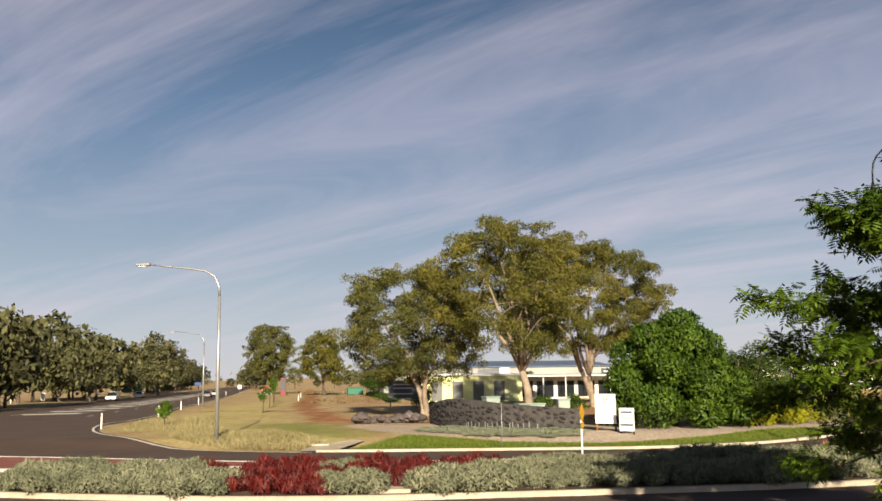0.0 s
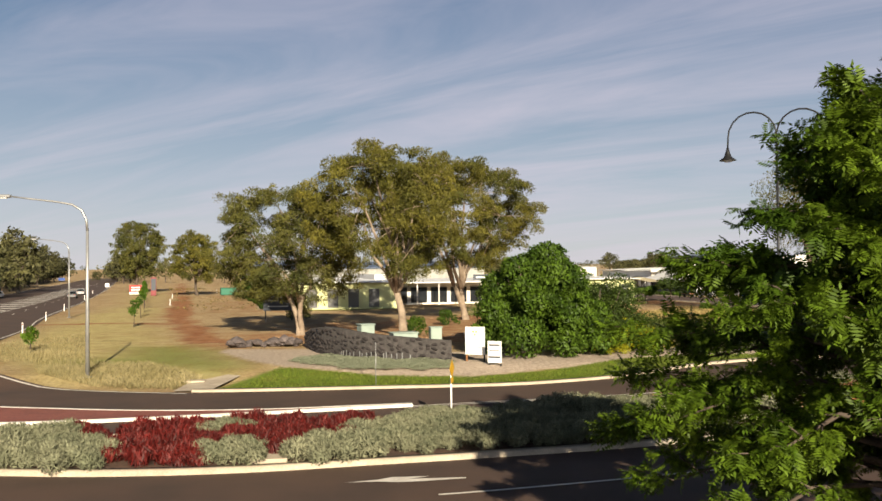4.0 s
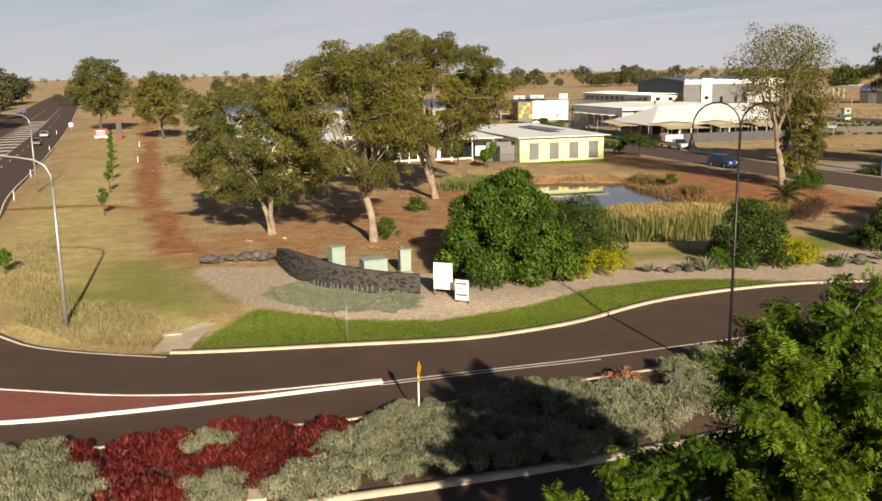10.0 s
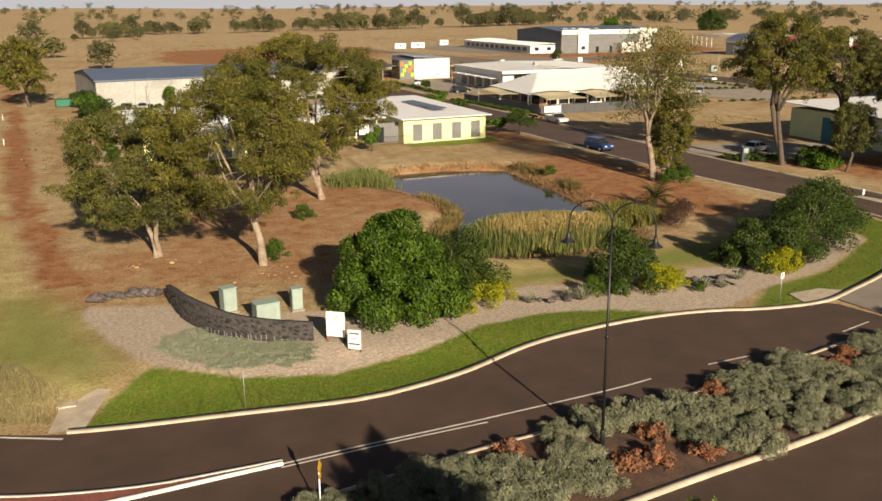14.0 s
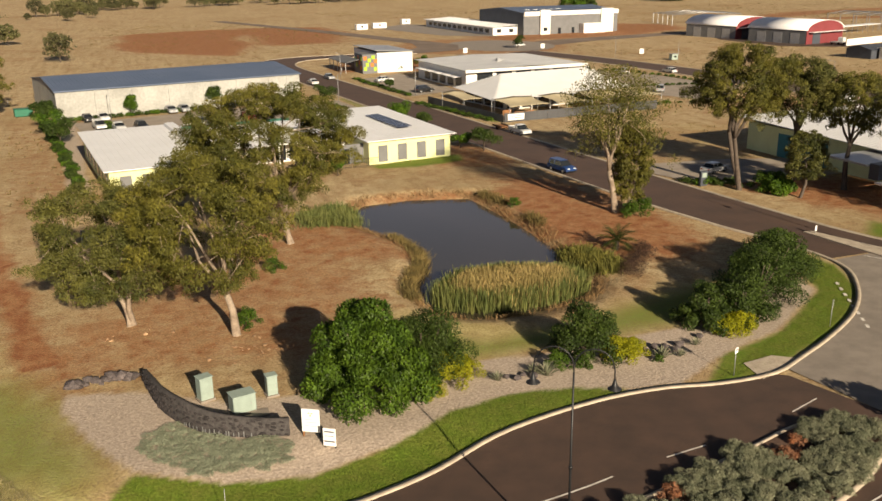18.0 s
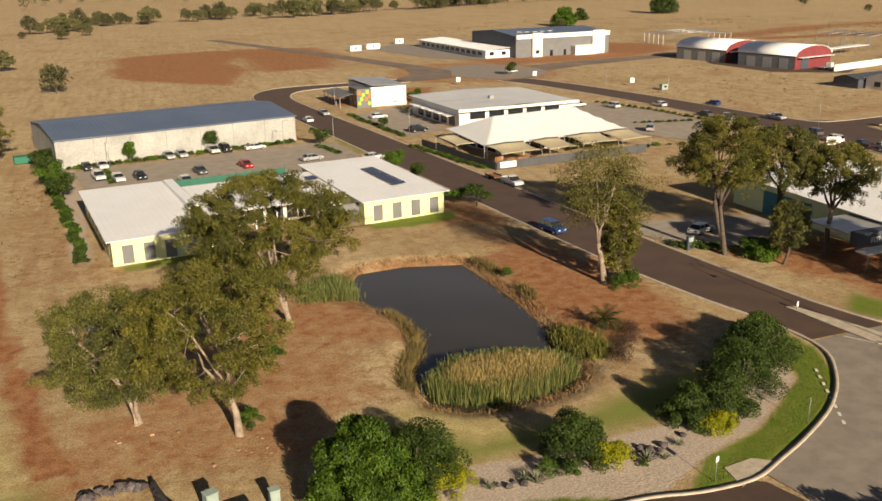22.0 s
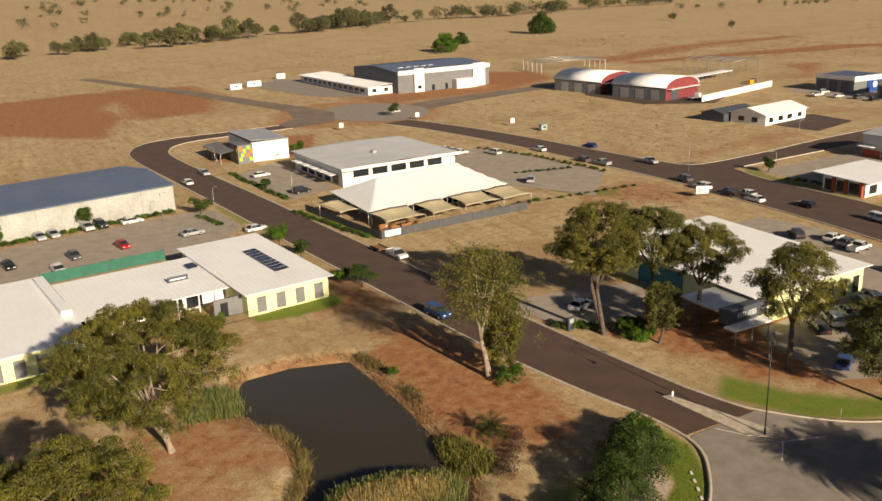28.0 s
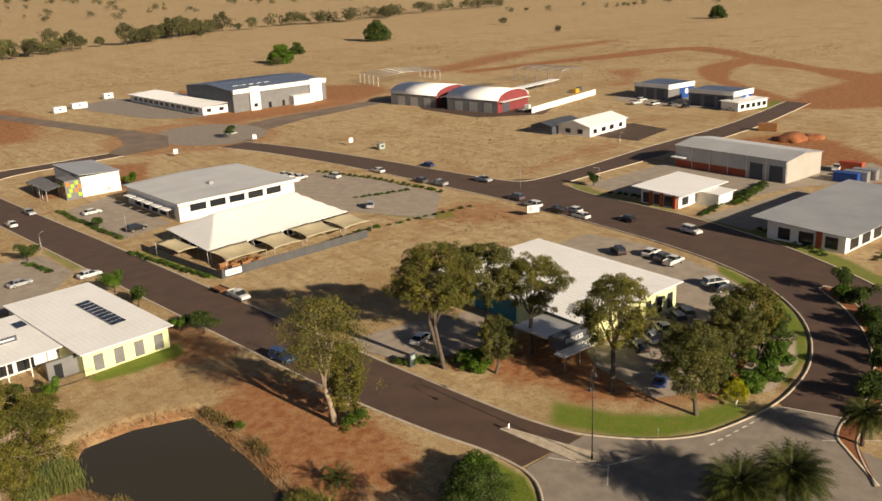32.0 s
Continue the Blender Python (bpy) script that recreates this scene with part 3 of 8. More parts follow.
def ground_height(x, y):
    """Level ground with a hollow for the pond and low swells far away."""
    x, y = np.asarray(x, float), np.asarray(y, float)
    d = inside(x, y, POND)
    bank = 1 - np.clip((d + 2.2) / 5.5, 0, 1)
    z = -1.3 * bank * bank * (3 - 2 * bank)
    r = np.hypot(x, y)
    far = np.clip((r - 900) / 2600, 0, 1)
    return z + far * (3 + 26 * wave(x, y, 900) * np.clip((r - 1200) / 1500, 0, 1))


DN = inside(GX, GY, POND)
GZ = ground_height(GX, GY)
near = np.hypot(GX - 60, GY - 150) < 420
GZ = GZ + near * 0.05 * (wave(GX, GY, 2.2) - 1.0) * (DN > 0.5)
rag = 1.3 * (wave(GX, GY, 1.6) - 0.5) + 3.0 * (wave(GX, GY, 6) - 0.5)
ragfar = rag + 22 * (wave(GX, GY, 40) - 0.5)

soil = np.zeros(GX.shape)
for poly, w, k in (
    ([(-11, 63), (-8, 76), (2, 92), (14, 104), (21, 100), (22, 88), (21, 72), (12, 62), (0, 64)], 4.0, 0.58),
    ([(44, 106), (42, 86), (45, 74), (55, 72), (60, 84), (57, 110), (50, 116)], 3.5, 0.90),
    ([(76, 98), (84, 74), (95, 62), (108, 60), (122, 68), (112, 84), (94, 94), (84, 104)], 3.0, 0.95),
    ([(-21, 188), (-16, 118), (-4, 114), (2, 122), (-6, 126), (-10, 150), (-14, 188)], 2.0, 0.3),
    ([(18, 84), (26, 84), (27, 92), (24, 99), (17, 100), (14, 92)], 2.0, 0.72),
    ([(50, 140), (44, 128), (46, 120), (56, 122), (55, 138)], 2.5, 0.7),
    ([(56, 256), (60, 272), (70, 286), (86, 292), (100, 286), (92, 262), (84, 250), (74, 250)], 3.0, 0.85),
    ([(118, 158), (126, 154), (140, 142), (146, 150), (142, 168), (128, 170)], 4.0, 0.6),
    ([(92, 318), (104, 296), (130, 284), (146, 286), (168, 318), (160, 345), (128, 362), (108, 352)], 4.0, 0.62),
    ([(170, 178), (200, 184), (222, 188), (222, 196), (196, 192), (172, 186)], 4.0, 0.5),
):
    soil = np.maximum(soil, k * soft(inside(GX, GY, poly) + rag * 1.4, w))
for poly, w, k in (
    ([(-6, 400), (6, 462), (45, 478), (62, 470), (50, 400), (38, 330), (8, 356)], 8, 1.2),
    ([(58, 484), (104, 472), (103, 422), (81, 370), (60, 366), (52, 410)], 12, 1.1),
    ([(312, 190), (354, 206), (400, 212), (560, 200), (560, 130), (342, 160), (322, 172)], 7, 1.3),
    ([(244, 168), (273, 163), (268, 148), (259, 136), (246, 112), (300, 60), (226, 60), (214, 100), (228, 128), (246, 140)], 5, 1.3),
    ([(326, 286), (346, 300), (372, 328), (384, 324), (360, 300), (336, 282)], 6, 0.8),
    ([(150, 340), (146, 425), (180, 470), (240, 430), (262, 400), (250, 366), (222, 352), (214, 345)], 9, 0.95),
    ([(290, 410), (330, 440), (420, 470), (520, 470), (520, 450), (420, 440), (330, 400)], 10, 0.85),
):
    soil = np.maximum(soil, k * soft(inside(GX, GY, poly) + ragfar * 0.5, w))
soil = np.maximum(soil, 0.95 * soft(away(GX, GY, [(-8.8, 69), (-12, 85), (-15.5, 100), (-21, 135), (-27, 180), (-35, 228), (-66, 430)]) - 1.3 + rag * 0.6, 1.6) * 1.35)
soil = np.maximum(soil, 1.0 * soft(away(GX, GY, [(-30, 96), (-20, 97), (-14, 92)]) - 1.2 + rag * 0.6, 1.2))
soil = np.maximum(soil, 0.6 * soft(np.abs(DN - 0.9) - 0.9 + rag * 0.25, 0.6) * (GY > 85))
for ln, w in (([(330, 396), (395, 390), (428, 384), (478, 380), (500, 370), (478, 330), (466, 309), (440, 267), (423, 232), (405, 204)], 9.5), ([(322, 191), (350, 232), (372, 262), (410, 290), (450, 300)], 6.0), ([(246, 170), (300, 200)], 2.0)):
    soil = np.maximum(soil, 1.25 * soft(away(GX, GY, ln) - w + ragfar * 0.35, 4.0))
bed = [(-6.7, 59.9), (-5, 54.9), (-2.3, 49.8), (2.9, 46.3), (7.9, 45.1), (13.2, 46.9), (18.2, 50.2), (23.2, 51.2), (27.4, 50.6), (31.5, 48.9), (35.5, 48.2), (41.2, 51.2), (48.4, 53.5), (58.0, 60), (60.5, 68), (57, 67), (50, 60.5), (44, 57), (36, 56.5), (28, 56.5), (20, 57), (14, 57), (9.5, 56), (4, 57), (-1.4, 60.9), (-6.3, 62.1)]
mulch = soft(inside(GX, GY, bed) + rag * 0.12, 0.3)
mulch = np.maximum(mulch, soft(inside(GX, GY, [(104, 58.6), (114, 61.2), (123, 67), (118, 71), (106, 64.5), (97, 62)]) + rag * 0.15, 0.5))
mulch = np.maximum(mulch, soft(inside(GX, GY, [(-14, 196), (-9, 126), (-6, 126), (-10.5, 196)]) + rag * 0.2, 0.6) * 0.8)
lawn = np.zeros(GX.shape)
for poly, w, k in (
    ([(-6, 41.5), (2.6, 41), (8.3, 40.8), (15.2, 42.7), (20, 45.4), (24.5, 46.7), (30.5, 47.6), (31, 49.4), (27.4, 50.6), (23.2, 51.2), (18.2, 50.2), (13.2, 46.9), (7.9, 45.1), (2.9, 46.3), (-2.3, 49.8), (-4.0, 46)], 0.35, 1.0),
    ([(-13, 58), (-14, 66), (-10, 66), (-6.5, 60), (-4, 52), (-5.5, 47), (-8, 50), (-15, 51), (-17, 57)], 3.4, 0.62),
    ([(37, 47.2), (42.7, 47.2), (51.7, 51.2), (57.2, 54.6), (61.9, 59.2), (65, 65), (64.6, 71), (61.2, 72), (60.6, 66), (58.0, 60), (48.4, 53.5), (41.2, 51.2)], 0.4, 0.95),
    ([(75.5, 72), (80, 62.8), (84, 60), (89, 57.6), (97, 56.8), (98, 60.5), (90, 62.5), (84, 68), (80, 76)], 1.4, 0.95),
    ([(106, 58), (118, 61.5), (128, 68.5), (137, 79), (143, 96), (139, 92), (132, 79), (122, 70.5), (112, 63.5)], 0.8, 0.9),
    ([(33.6, 128.6), (34.6, 125.8), (40.4, 125.0), (48.3, 126.6), (49.8, 131.2), (47, 131.5)], 0.7, 1.0),
    ([(-2.5, 121.5), (-2, 119.2), (8, 120.5), (11, 124), (6, 125)], 0.8, 0.8),
    ([(25, 60), (31, 60.8), (44, 64), (52, 66), (50, 61), (42, 58), (30, 57.5), (20, 58), (15, 62), (19, 66)], 2.0, 0.72),
    ([(150.5, 157), (166.5, 158), (167, 144), (164, 140), (158, 146)], 1.0, 0.55),
    ([(147.5, 160), (152, 172), (162, 163), (168, 156), (167, 150), (158, 156)], 0.5, 0.0),
    ([(165.5, 160), (166.8, 126), (168.5, 126), (170, 150), (173, 162)], 0.8, 0.65),
    ([(165.2, 118), (163.5, 102), (158, 84), (151, 68), (155, 66), (162, 80), (168, 96), (168, 116)], 0.8, 0.75),
    ([(303, 192), (328, 196), (330, 204), (306, 199)], 1.0, 0.75),
    ([(62.5, 186), (66.8, 158), (69, 157), (64.5, 186)], 0.5, 0.7),
    ([(46, 203), (47.5, 184), (52, 184), (49, 204)], 0.8, 0.55),
    ([(128, 158), (121, 164), (118, 172), (121, 174), (132, 163)], 1.0, 0.6),
):
    lawn = np.maximum(lawn, k * soft(inside(GX, GY, poly) + rag * 0.18, w))
olive = np.zeros(GX.shape)
for poly, w, k in (([(-28, 96), (-24, 62), (-13, 45), (-5, 42), (-3, 50), (-8, 60), (-12, 72), (-18, 100), (-24, 140), (-32, 140)], 4.0, 0.9), ([(-24, 140), (-32, 140), (-60, 280), (-44, 280)], 6.0, 0.55), ([(14, 60), (22, 57), (52, 60), (56, 68), (44, 66), (30, 61.5), (20, 70)], 2.5, 0.8), ([(84, 120), (100, 118), (110, 140), (90, 148)], 8.0, 0.3)):
    olive = np.maximum(olive, k * soft(inside(GX, GY, poly) + rag, w))
# dry-grass tone: paler with distance from the origin, varied by smooth noise
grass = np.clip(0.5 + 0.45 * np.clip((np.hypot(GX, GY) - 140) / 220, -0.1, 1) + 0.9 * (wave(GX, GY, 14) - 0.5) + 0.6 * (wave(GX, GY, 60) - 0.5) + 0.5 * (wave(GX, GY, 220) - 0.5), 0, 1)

idx = np.arange(GX.size).reshape(GX.shape)
faces = np.stack([idx[:-1, :-1], idx[:-1, 1:], idx[1:, 1:], idx[1:, :-1]], -1).reshape(-1, 4)


def ground_material():
    m = bpy.data.materials.new("ground_cover")
    m.use_nodes = True
    n, l = m.node_tree.nodes, m.node_tree.links
    bs = n["Principled BSDF"]
    bs.inputs["Roughness"].default_value = 0.95
    bs.inputs["Specular IOR Level"].default_value = 0.15
    geo = n.new("ShaderNodeNewGeometry")

    def nz(scale, detail=6, rough=0.6):
        t = n.new("ShaderNodeTexNoise")
        t.inputs["Scale"].default_value, t.inputs["Detail"].default_value, t.inputs["Roughness"].default_value = scale, detail, rough
        l.new(geo.outputs["Position"], t.inputs["Vector"])
        return t.outputs["Fac"]

    def ranged(sock, a, b, c=0.0, d=1.0):
        r = n.new("ShaderNodeMapRange")
        for i, v in enumerate((a, b, c, d)):
            r.inputs[i + 1].default_value = v
        l.new(sock, r.inputs[0])
        return r.outputs[0]

    def mixed(fac, a, b):
        x = n.new("ShaderNodeMix"); x.data_type = "RGBA"
        l.new(fac, x.inputs[0])
        for s, v in ((6, a), (7, b)):
            if isinstance(v, tuple):
                x.inputs[s].default_value = (*v, 1)
            else:
                l.new(v, x.inputs[s])
        return x.outputs[2]

    def attr(name):
        a = n.new("ShaderNodeAttribute"); a.attribute_name = name
        return a.outputs["Fac"]

    def broken(name, noise, amount):
        """A cover's weight with a ragged edge."""
        s = n.new("ShaderNodeMath"); s.operation = "MULTIPLY_ADD"
        s.inputs[1].default_value, s.inputs[2].default_value = amount, -amount / 2
        l.new(noise, s.inputs[0])
        a = n.new("ShaderNodeMath"); a.operation = "ADD"
        l.new(attr(name), a.inputs[0]); l.new(s.outputs[0], a.inputs[1])
        k = n.new("ShaderNodeMath"); k.operation = "MULTIPLY"
        l.new(ranged(a.outputs[0], 0.12, 0.88), k.inputs[0]); l.new(ranged(attr(name), 0.0, 0.1), k.inputs[1])
        return k.outputs[0]

    coarse, mid, fine, grit = nz(0.09), nz(0.7), nz(5.0), nz(28.0, 3)
    mp = n.new("ShaderNodeMapping")
    mp.inputs["Rotation"].default_value, mp.inputs["Scale"].default_value = (0, 0, 0.14), (0.9, 0.07, 1.0)
    l.new(geo.outputs["Position"], mp.inputs["Vector"])
    st = n.new("ShaderNodeTexNoise"); st.inputs["Scale"].default_value, st.inputs["Detail"].default_value = 0.6, 5
    l.new(mp.outputs[0], st.inputs["Vector"])
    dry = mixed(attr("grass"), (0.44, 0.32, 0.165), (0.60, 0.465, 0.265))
    dry = mixed(ranged(st.outputs["Fac"], 0.50, 0.72), dry, (0.39, 0.275, 0.145))
    dry = mixed(ranged(st.outputs["Fac"], 0.46, 0.28), dry, (0.56, 0.445, 0.265))
    dry = mixed(ranged(nz(0.22, 8, 0.75), 0.50, 0.64), dry, (0.37, 0.225, 0.115))
    dry = mixed(ranged(nz(0.5, 10, 0.85), 0.50, 0.60, 0.0, 0.8), dry, (0.30, 0.195, 0.095))
    dry = mixed(ranged(nz(1.7, 4, 0.7), 0.56, 0.72), dry, (0.27, 0.17, 0.078))
    dry = mixed(broken("olive", mid, 0.7), dry, mixed(ranged(mid, 0.35, 0.65), (0.58, 0.48, 0.215), (0.47, 0.40, 0.16)))
    dry = mixed(ranged(mid, 0.42, 0.70, 0.0, 0.5), dry, (0.34, 0.215, 0.10))
    dry = mixed(ranged(coarse, 0.55, 0.75), dry, (0.42, 0.285, 0.15))
    dry = mixed(ranged(nz(0.035, 5, 0.65), 0.54, 0.66, 0.0, 0.6), dry, (0.36, 0.21, 0.10))
    red = mixed(ranged(mid, 0.35, 0.65), (0.28, 0.105, 0.043), (0.41, 0.215, 0.10))
    col = mixed(broken("soil", nz(0.5, 8, 0.72), 2.0), dry, red)
    grn = mixed(ranged(mid, 0.35, 0.68), (0.135, 0.205, 0.022), (0.19, 0.21, 0.038))
    col = mixed(broken("lawn", fine, 0.8), col, grn)
    mul = mixed(ranged(grit, 0.35, 0.65), (0.63, 0.525, 0.42), (0.40, 0.31, 0.235))
    col = mixed(broken("mulch", fine, 0.5), col, mul)
    vm = n.new("ShaderNodeVectorMath"); vm.operation = "SCALE"
    mm = n.new("ShaderNodeMath"); mm.operation = "MULTIPLY"
    l.new(ranged(fine, 0.3, 0.7, 0.54, 1.10), mm.inputs[0]); l.new(ranged(grit, 0.25, 0.75, 0.8, 1.2), mm.inputs[1])
    l.new(col, vm.inputs[0]); l.new(mm.outputs[0], vm.inputs["Scale"])
    l.new(vm.outputs[0], bs.inputs["Base Color"])
    bp = n.new("ShaderNodeBump")
    bp.inputs["Strength"].default_value, bp.inputs["Distance"].default_value = 0.7, 0.12
    l.new(fine, bp.inputs["Height"]); l.new(bp.outputs[0], bs.inputs["Normal"])
    return m


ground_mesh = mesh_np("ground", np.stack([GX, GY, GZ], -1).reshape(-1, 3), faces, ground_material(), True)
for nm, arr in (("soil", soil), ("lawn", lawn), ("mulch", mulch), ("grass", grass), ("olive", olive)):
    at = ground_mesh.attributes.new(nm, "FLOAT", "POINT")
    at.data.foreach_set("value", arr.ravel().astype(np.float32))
tagged(new("ground", ground_mesh), "dry straw-coloured grassland with bare red soil patches", "ground", kind="structure")

# ---- water of the pond ----
wm = bpy.data.materials.new("pond_water")
wm.use_nodes = True
wb = wm.node_tree.nodes["Principled BSDF"]
wb.inputs["Base Color"].default_value = (0.040, 0.034, 0.022, 1)
wb.inputs["Roughness"].default_value = 0.04
wb.inputs["IOR"].default_value = 1.33
wt = wm.node_tree.nodes.new("ShaderNodeTexNoise"); wt.inputs["Scale"].default_value = 1.3
wp = wm.node_tree.nodes.new("ShaderNodeBump"); wp.inputs["Strength"].default_value, wp.inputs["Distance"].default_value = 0.02, 0.02
wm.node_tree.links.new(wt.outputs["Fac"], wp.inputs["Height"]); wm.node_tree.links.new(wp.outputs[0], wb.inputs["Normal"])
cxy = np.mean(POND, 0)
tagged(part("water", flat("water", [tuple(cxy + (np.array(p) - cxy) * 1.06) for p in POND], -0.855, wm), wm), "still dark pond water mirroring the sky", "water", kind="structure")

# ---- roads ----
def sheet(name, pts, z, material, label, category="road", kind="structure"):
    return tagged(part(name, flat(name, pts, z, material), material), label, category, kind=kind)


def curve(pts, step=1.5):
    return [tuple(p) for p in smooth_line(pts, step)]


nk = smooth_line(NORTH_KERB, 1.2)
nk_near = [tuple(p) for p in nk if p[0] < 43.2 and p[1] < 75]
sheet("road_near", nk_near + [(43.4, 46.3), (45.3, 40.4), (48, 30), (62, 8), (60, -40), (-120, -40), (-120, 60), (-60, 76)], 0.020, M["asphalt"], "dark brown asphalt of a two-lane road beside planted median")
hwy_r = [(-25.5, 74), (-28, 90), (-33, 112), (-43, 168), (-65, 280), (-111, 500), (-300, 1400), (-900, 4300)]
hwy_l = [(-940, 4300), (-330, 1400), (-136, 500), (-89, 280), (-66, 168), (-56, 112), (-54, 90), (-60, 76)]
sheet("road_highway", hwy_r + hwy_l, 0.024, M["asphalt"], "straight dark asphalt highway running to the horizon")
nr_w = [tuple(p) for p in nk if p[1] > 66 and p[0] > 36]
road_e = curve(ROAD_EAST)
sheet("road_north", nr_w + road_e[::-1] + [(76.1, 67)], 0.028, M["asphalt_old"], "worn brown asphalt side street")
gk = curve(GYM_KERB)
cs, cn_ = curve(CROSS_S), curve(CROSS_N)
sheet("road_main", [p for p in gk if p[1] > 55.8 and p[0] > 101] + [(139, 293)] + cn_[::-1][: len([p for p in cn_ if p[1] < 300 and p[0] < 172])] + curve(MAIN_E)[::-1] + [(106, 45.8), (104, 48.4), (101, 55)], 0.032, M["asphalt_old"], "broad curved brown asphalt street with a planted median")
sheet("road_cross", cs + cn_[: len([p for p in cn_ if p[0] > 168])] + [(163, 178), (160, 158)], 0.036, M["asphalt_old"], "dark asphalt cross street between the sheds")
sheet("roundabout_concrete", [p for p in nk_near if p[0] > 43] + [tuple(p) for p in nk if p[0] > 43.3 and p[1] < 66.2 and p[0] < 67] + [(66.1, 66.3), (76.1, 67.0)] + [p for p in gk if p[1] < 67.5 and p[0] < 101.5] + [(101, 55), (104, 48.4), (98, 44), (97, 30), (80, 12), (62, 8), (48, 30), (45.3, 40.4)], 0.040, M["concrete"], "pale grey concrete roundabout pavement", "road")
ring = [(137 + 20 * math.cos(a), 320 + 26 * math.sin(a)) for a in np.linspace(0, 2 * math.pi, 40, endpoint=False)]
sheet("roundabout_far", ring, 0.040, M["concrete"], "far concrete roundabout")
sheet("road_far", [(98, 303), (116, 308), (124, 330), (120, 350), (99, 430), (60, 560), (52, 558), (90, 428), (110, 345), (106, 326), (96, 313)], 0.058, M["asphalt_pale"], "far worn pale asphalt road")
sheet("road_barns", [(139, 316), (160, 332), (172, 336), (226, 345), (300, 350), (300, 340), (228, 334), (178, 322), (146, 306)], 0.034, M["asphalt_pale"], "far worn asphalt road past the barns")
for nm, pts in LOTS.items():
    sheet(nm, pts, 0.044 if "gym" not in nm else 0.052, M["lot"], "pale concrete parking area", "car park")
sheet("pad_barns", [(225, 302), (226, 268), (247, 252), (262, 262), (240, 302), (232, 318)], 0.044, M["asphalt"], "dark asphalt yard before the barns", "yard")
sheet("pad_cottage", [(226, 206), (228, 188), (251, 194), (253, 212), (244, 212)], 0.044, M["asphalt"], "dark asphalt yard beside a white office", "yard")
sheet("pad_blue", [(290, 232), (300, 196), (318, 200), (320, 232), (300, 262), (292, 256)], 0.044, M["lot"], "pale yard before the blue sheds", "yard")
sheet("pad_dark", [(122, 446), (135, 380), (155, 362), (158, 448), (146, 470)], 0.044, M["concrete"], "pale yard beside the low office", "yard")
sheet("pad_shed", [(172, 158), (176, 122), (206, 118), (232, 100), (244, 118), (232, 126), (206, 160)], 0.044, M["lot"], "pale concrete yard around the long shed", "yard")
sheet("pad_office", [(167, 118), (166, 104), (200, 100), (204, 116)], 0.048, M["lot"], "pale concrete driveway and parking", "yard")
sheet("footpath", [(-6.9, 42.0), (-6.6, 44.8), (-4.9, 47.0), (-4.2, 46.6), (-5.2, 42.0)], 0.060, M["kerb"], "short pale concrete path to the kerb", "path")
sheet("kerb_ramp", [(41.2, 46.4), (41.6, 49.2), (44.5, 49.6), (46.0, 48.5)], 0.060, M["kerb"], "pale concrete kerb ramp", "path")


def kerb(name, line, side=1, w=0.30, h=0.14, label="pale concrete kerb"):
    prof = [(0, 0.0), (0, h - 0.03), (side * 0.04, h), (side * w, h), (side * w, -0.02)]
    if side < 0:
        prof = prof[::-1]
    return tagged(new(name, ribbon(name, line, prof, M["kerb"])), label, "kerb", kind="structure")


kerb("kerb_north", np.array([p for p in nk if p[0] > -6.5 or p[1] > 100 or p[0] > 40]), 1, 0.42)
kerb("kerb_east", smooth_line(ROAD_EAST, 1.5), -1, 0.42)
kerb("kerb_gym", smooth_line(GYM_KERB[1:], 1.2), 1, 0.42)
kerb("kerb_outer", smooth_line(OUTER_KERB + MEDIAN_E + [(99, 44), (92, 38)], 1.2), -1, 0.35)
kerb("kerb_main_east", smooth_line(MAIN_E, 1.5), -1, 0.4)
kerb("kerb_cross_south", smooth_line(CROSS_S[2:], 2), -1, 0.4)
kerb("kerb_cross_north", smooth_line(CROSS_N, 2), -1, 0.4)


def stripe(name, line, w, z, label="white painted road line", material="paint"):
    return tagged(new(name, ribbon(name, line, [(-w / 2, z), (w / 2, z)][::-1], M[material])), label, "road marking", kind="structure")


edge = np.array([p for p in smooth_line([(-300, 1400)] + [(-111, 500), (-65, 280), (-43, 168), (-33, 112), (-28, 90), (-25.5, 74), (-25, 66), (-21, 55), (-14.7, 46.5), (-11.3, 43.7), (-6, 41.5)], 1.2)])
stripe("line_edge", edge - sides_of(edge) * 0.35, 0.16, 0.046)
stripe("line_hwy_left", smooth_line([(-54.5, 90), (-57.5, 112), (-68, 168), (-91, 280), (-138, 500), (-340, 1400)], 4) + np.array([2.4, 0]), 0.16, 0.046)
stripe("line_centre", smooth_line([(3.6, 35.5), (7.4, 36.1), (13, 36.85), (21.4, 38.2), (24.5, 38.9)], 1), 0.12, 0.046)
stripe("line_splitter", smooth_line([(3.6, 35.2), (9, 36.0), (14, 36.6)], 1), 0.10, 0.046)
for a, b in (((28.7, 39.7), (31.8, 40.1)), ((39.8, 41.7), (42.7, 42.7)), ((35, 31.2), (38, 32.0))):
    stripe("line_dash", np.array([a, b]), 0.11, 0.046)
stripe("line_front", smooth_line([(2.9, 21.1), (4.5, 21.3), (8.0, 21.9), (14, 23.1)], 1), 0.12, 0.046)
for a, b in (((69.5, 66.2), (73.2, 60.5)), ((73.2, 60.5), (78.4, 58.8)), ((100.9, 55), (103.7, 48.6)), ((73.5, 60.3), (70.4, 57.6)), ((96.8, 47.2), (103, 41.5))):
    stripe("line_concrete", np.array([a, b]), 0.14, 0.054)
for i in range(7):
    t0 = 86 + i * 1.6
    stripe("line_giveway", np.array([(t0, 55.4 - 0.02 * i), (t0 + 0.8, 55.3 - 0.02 * i)]), 0.25, 0.054)
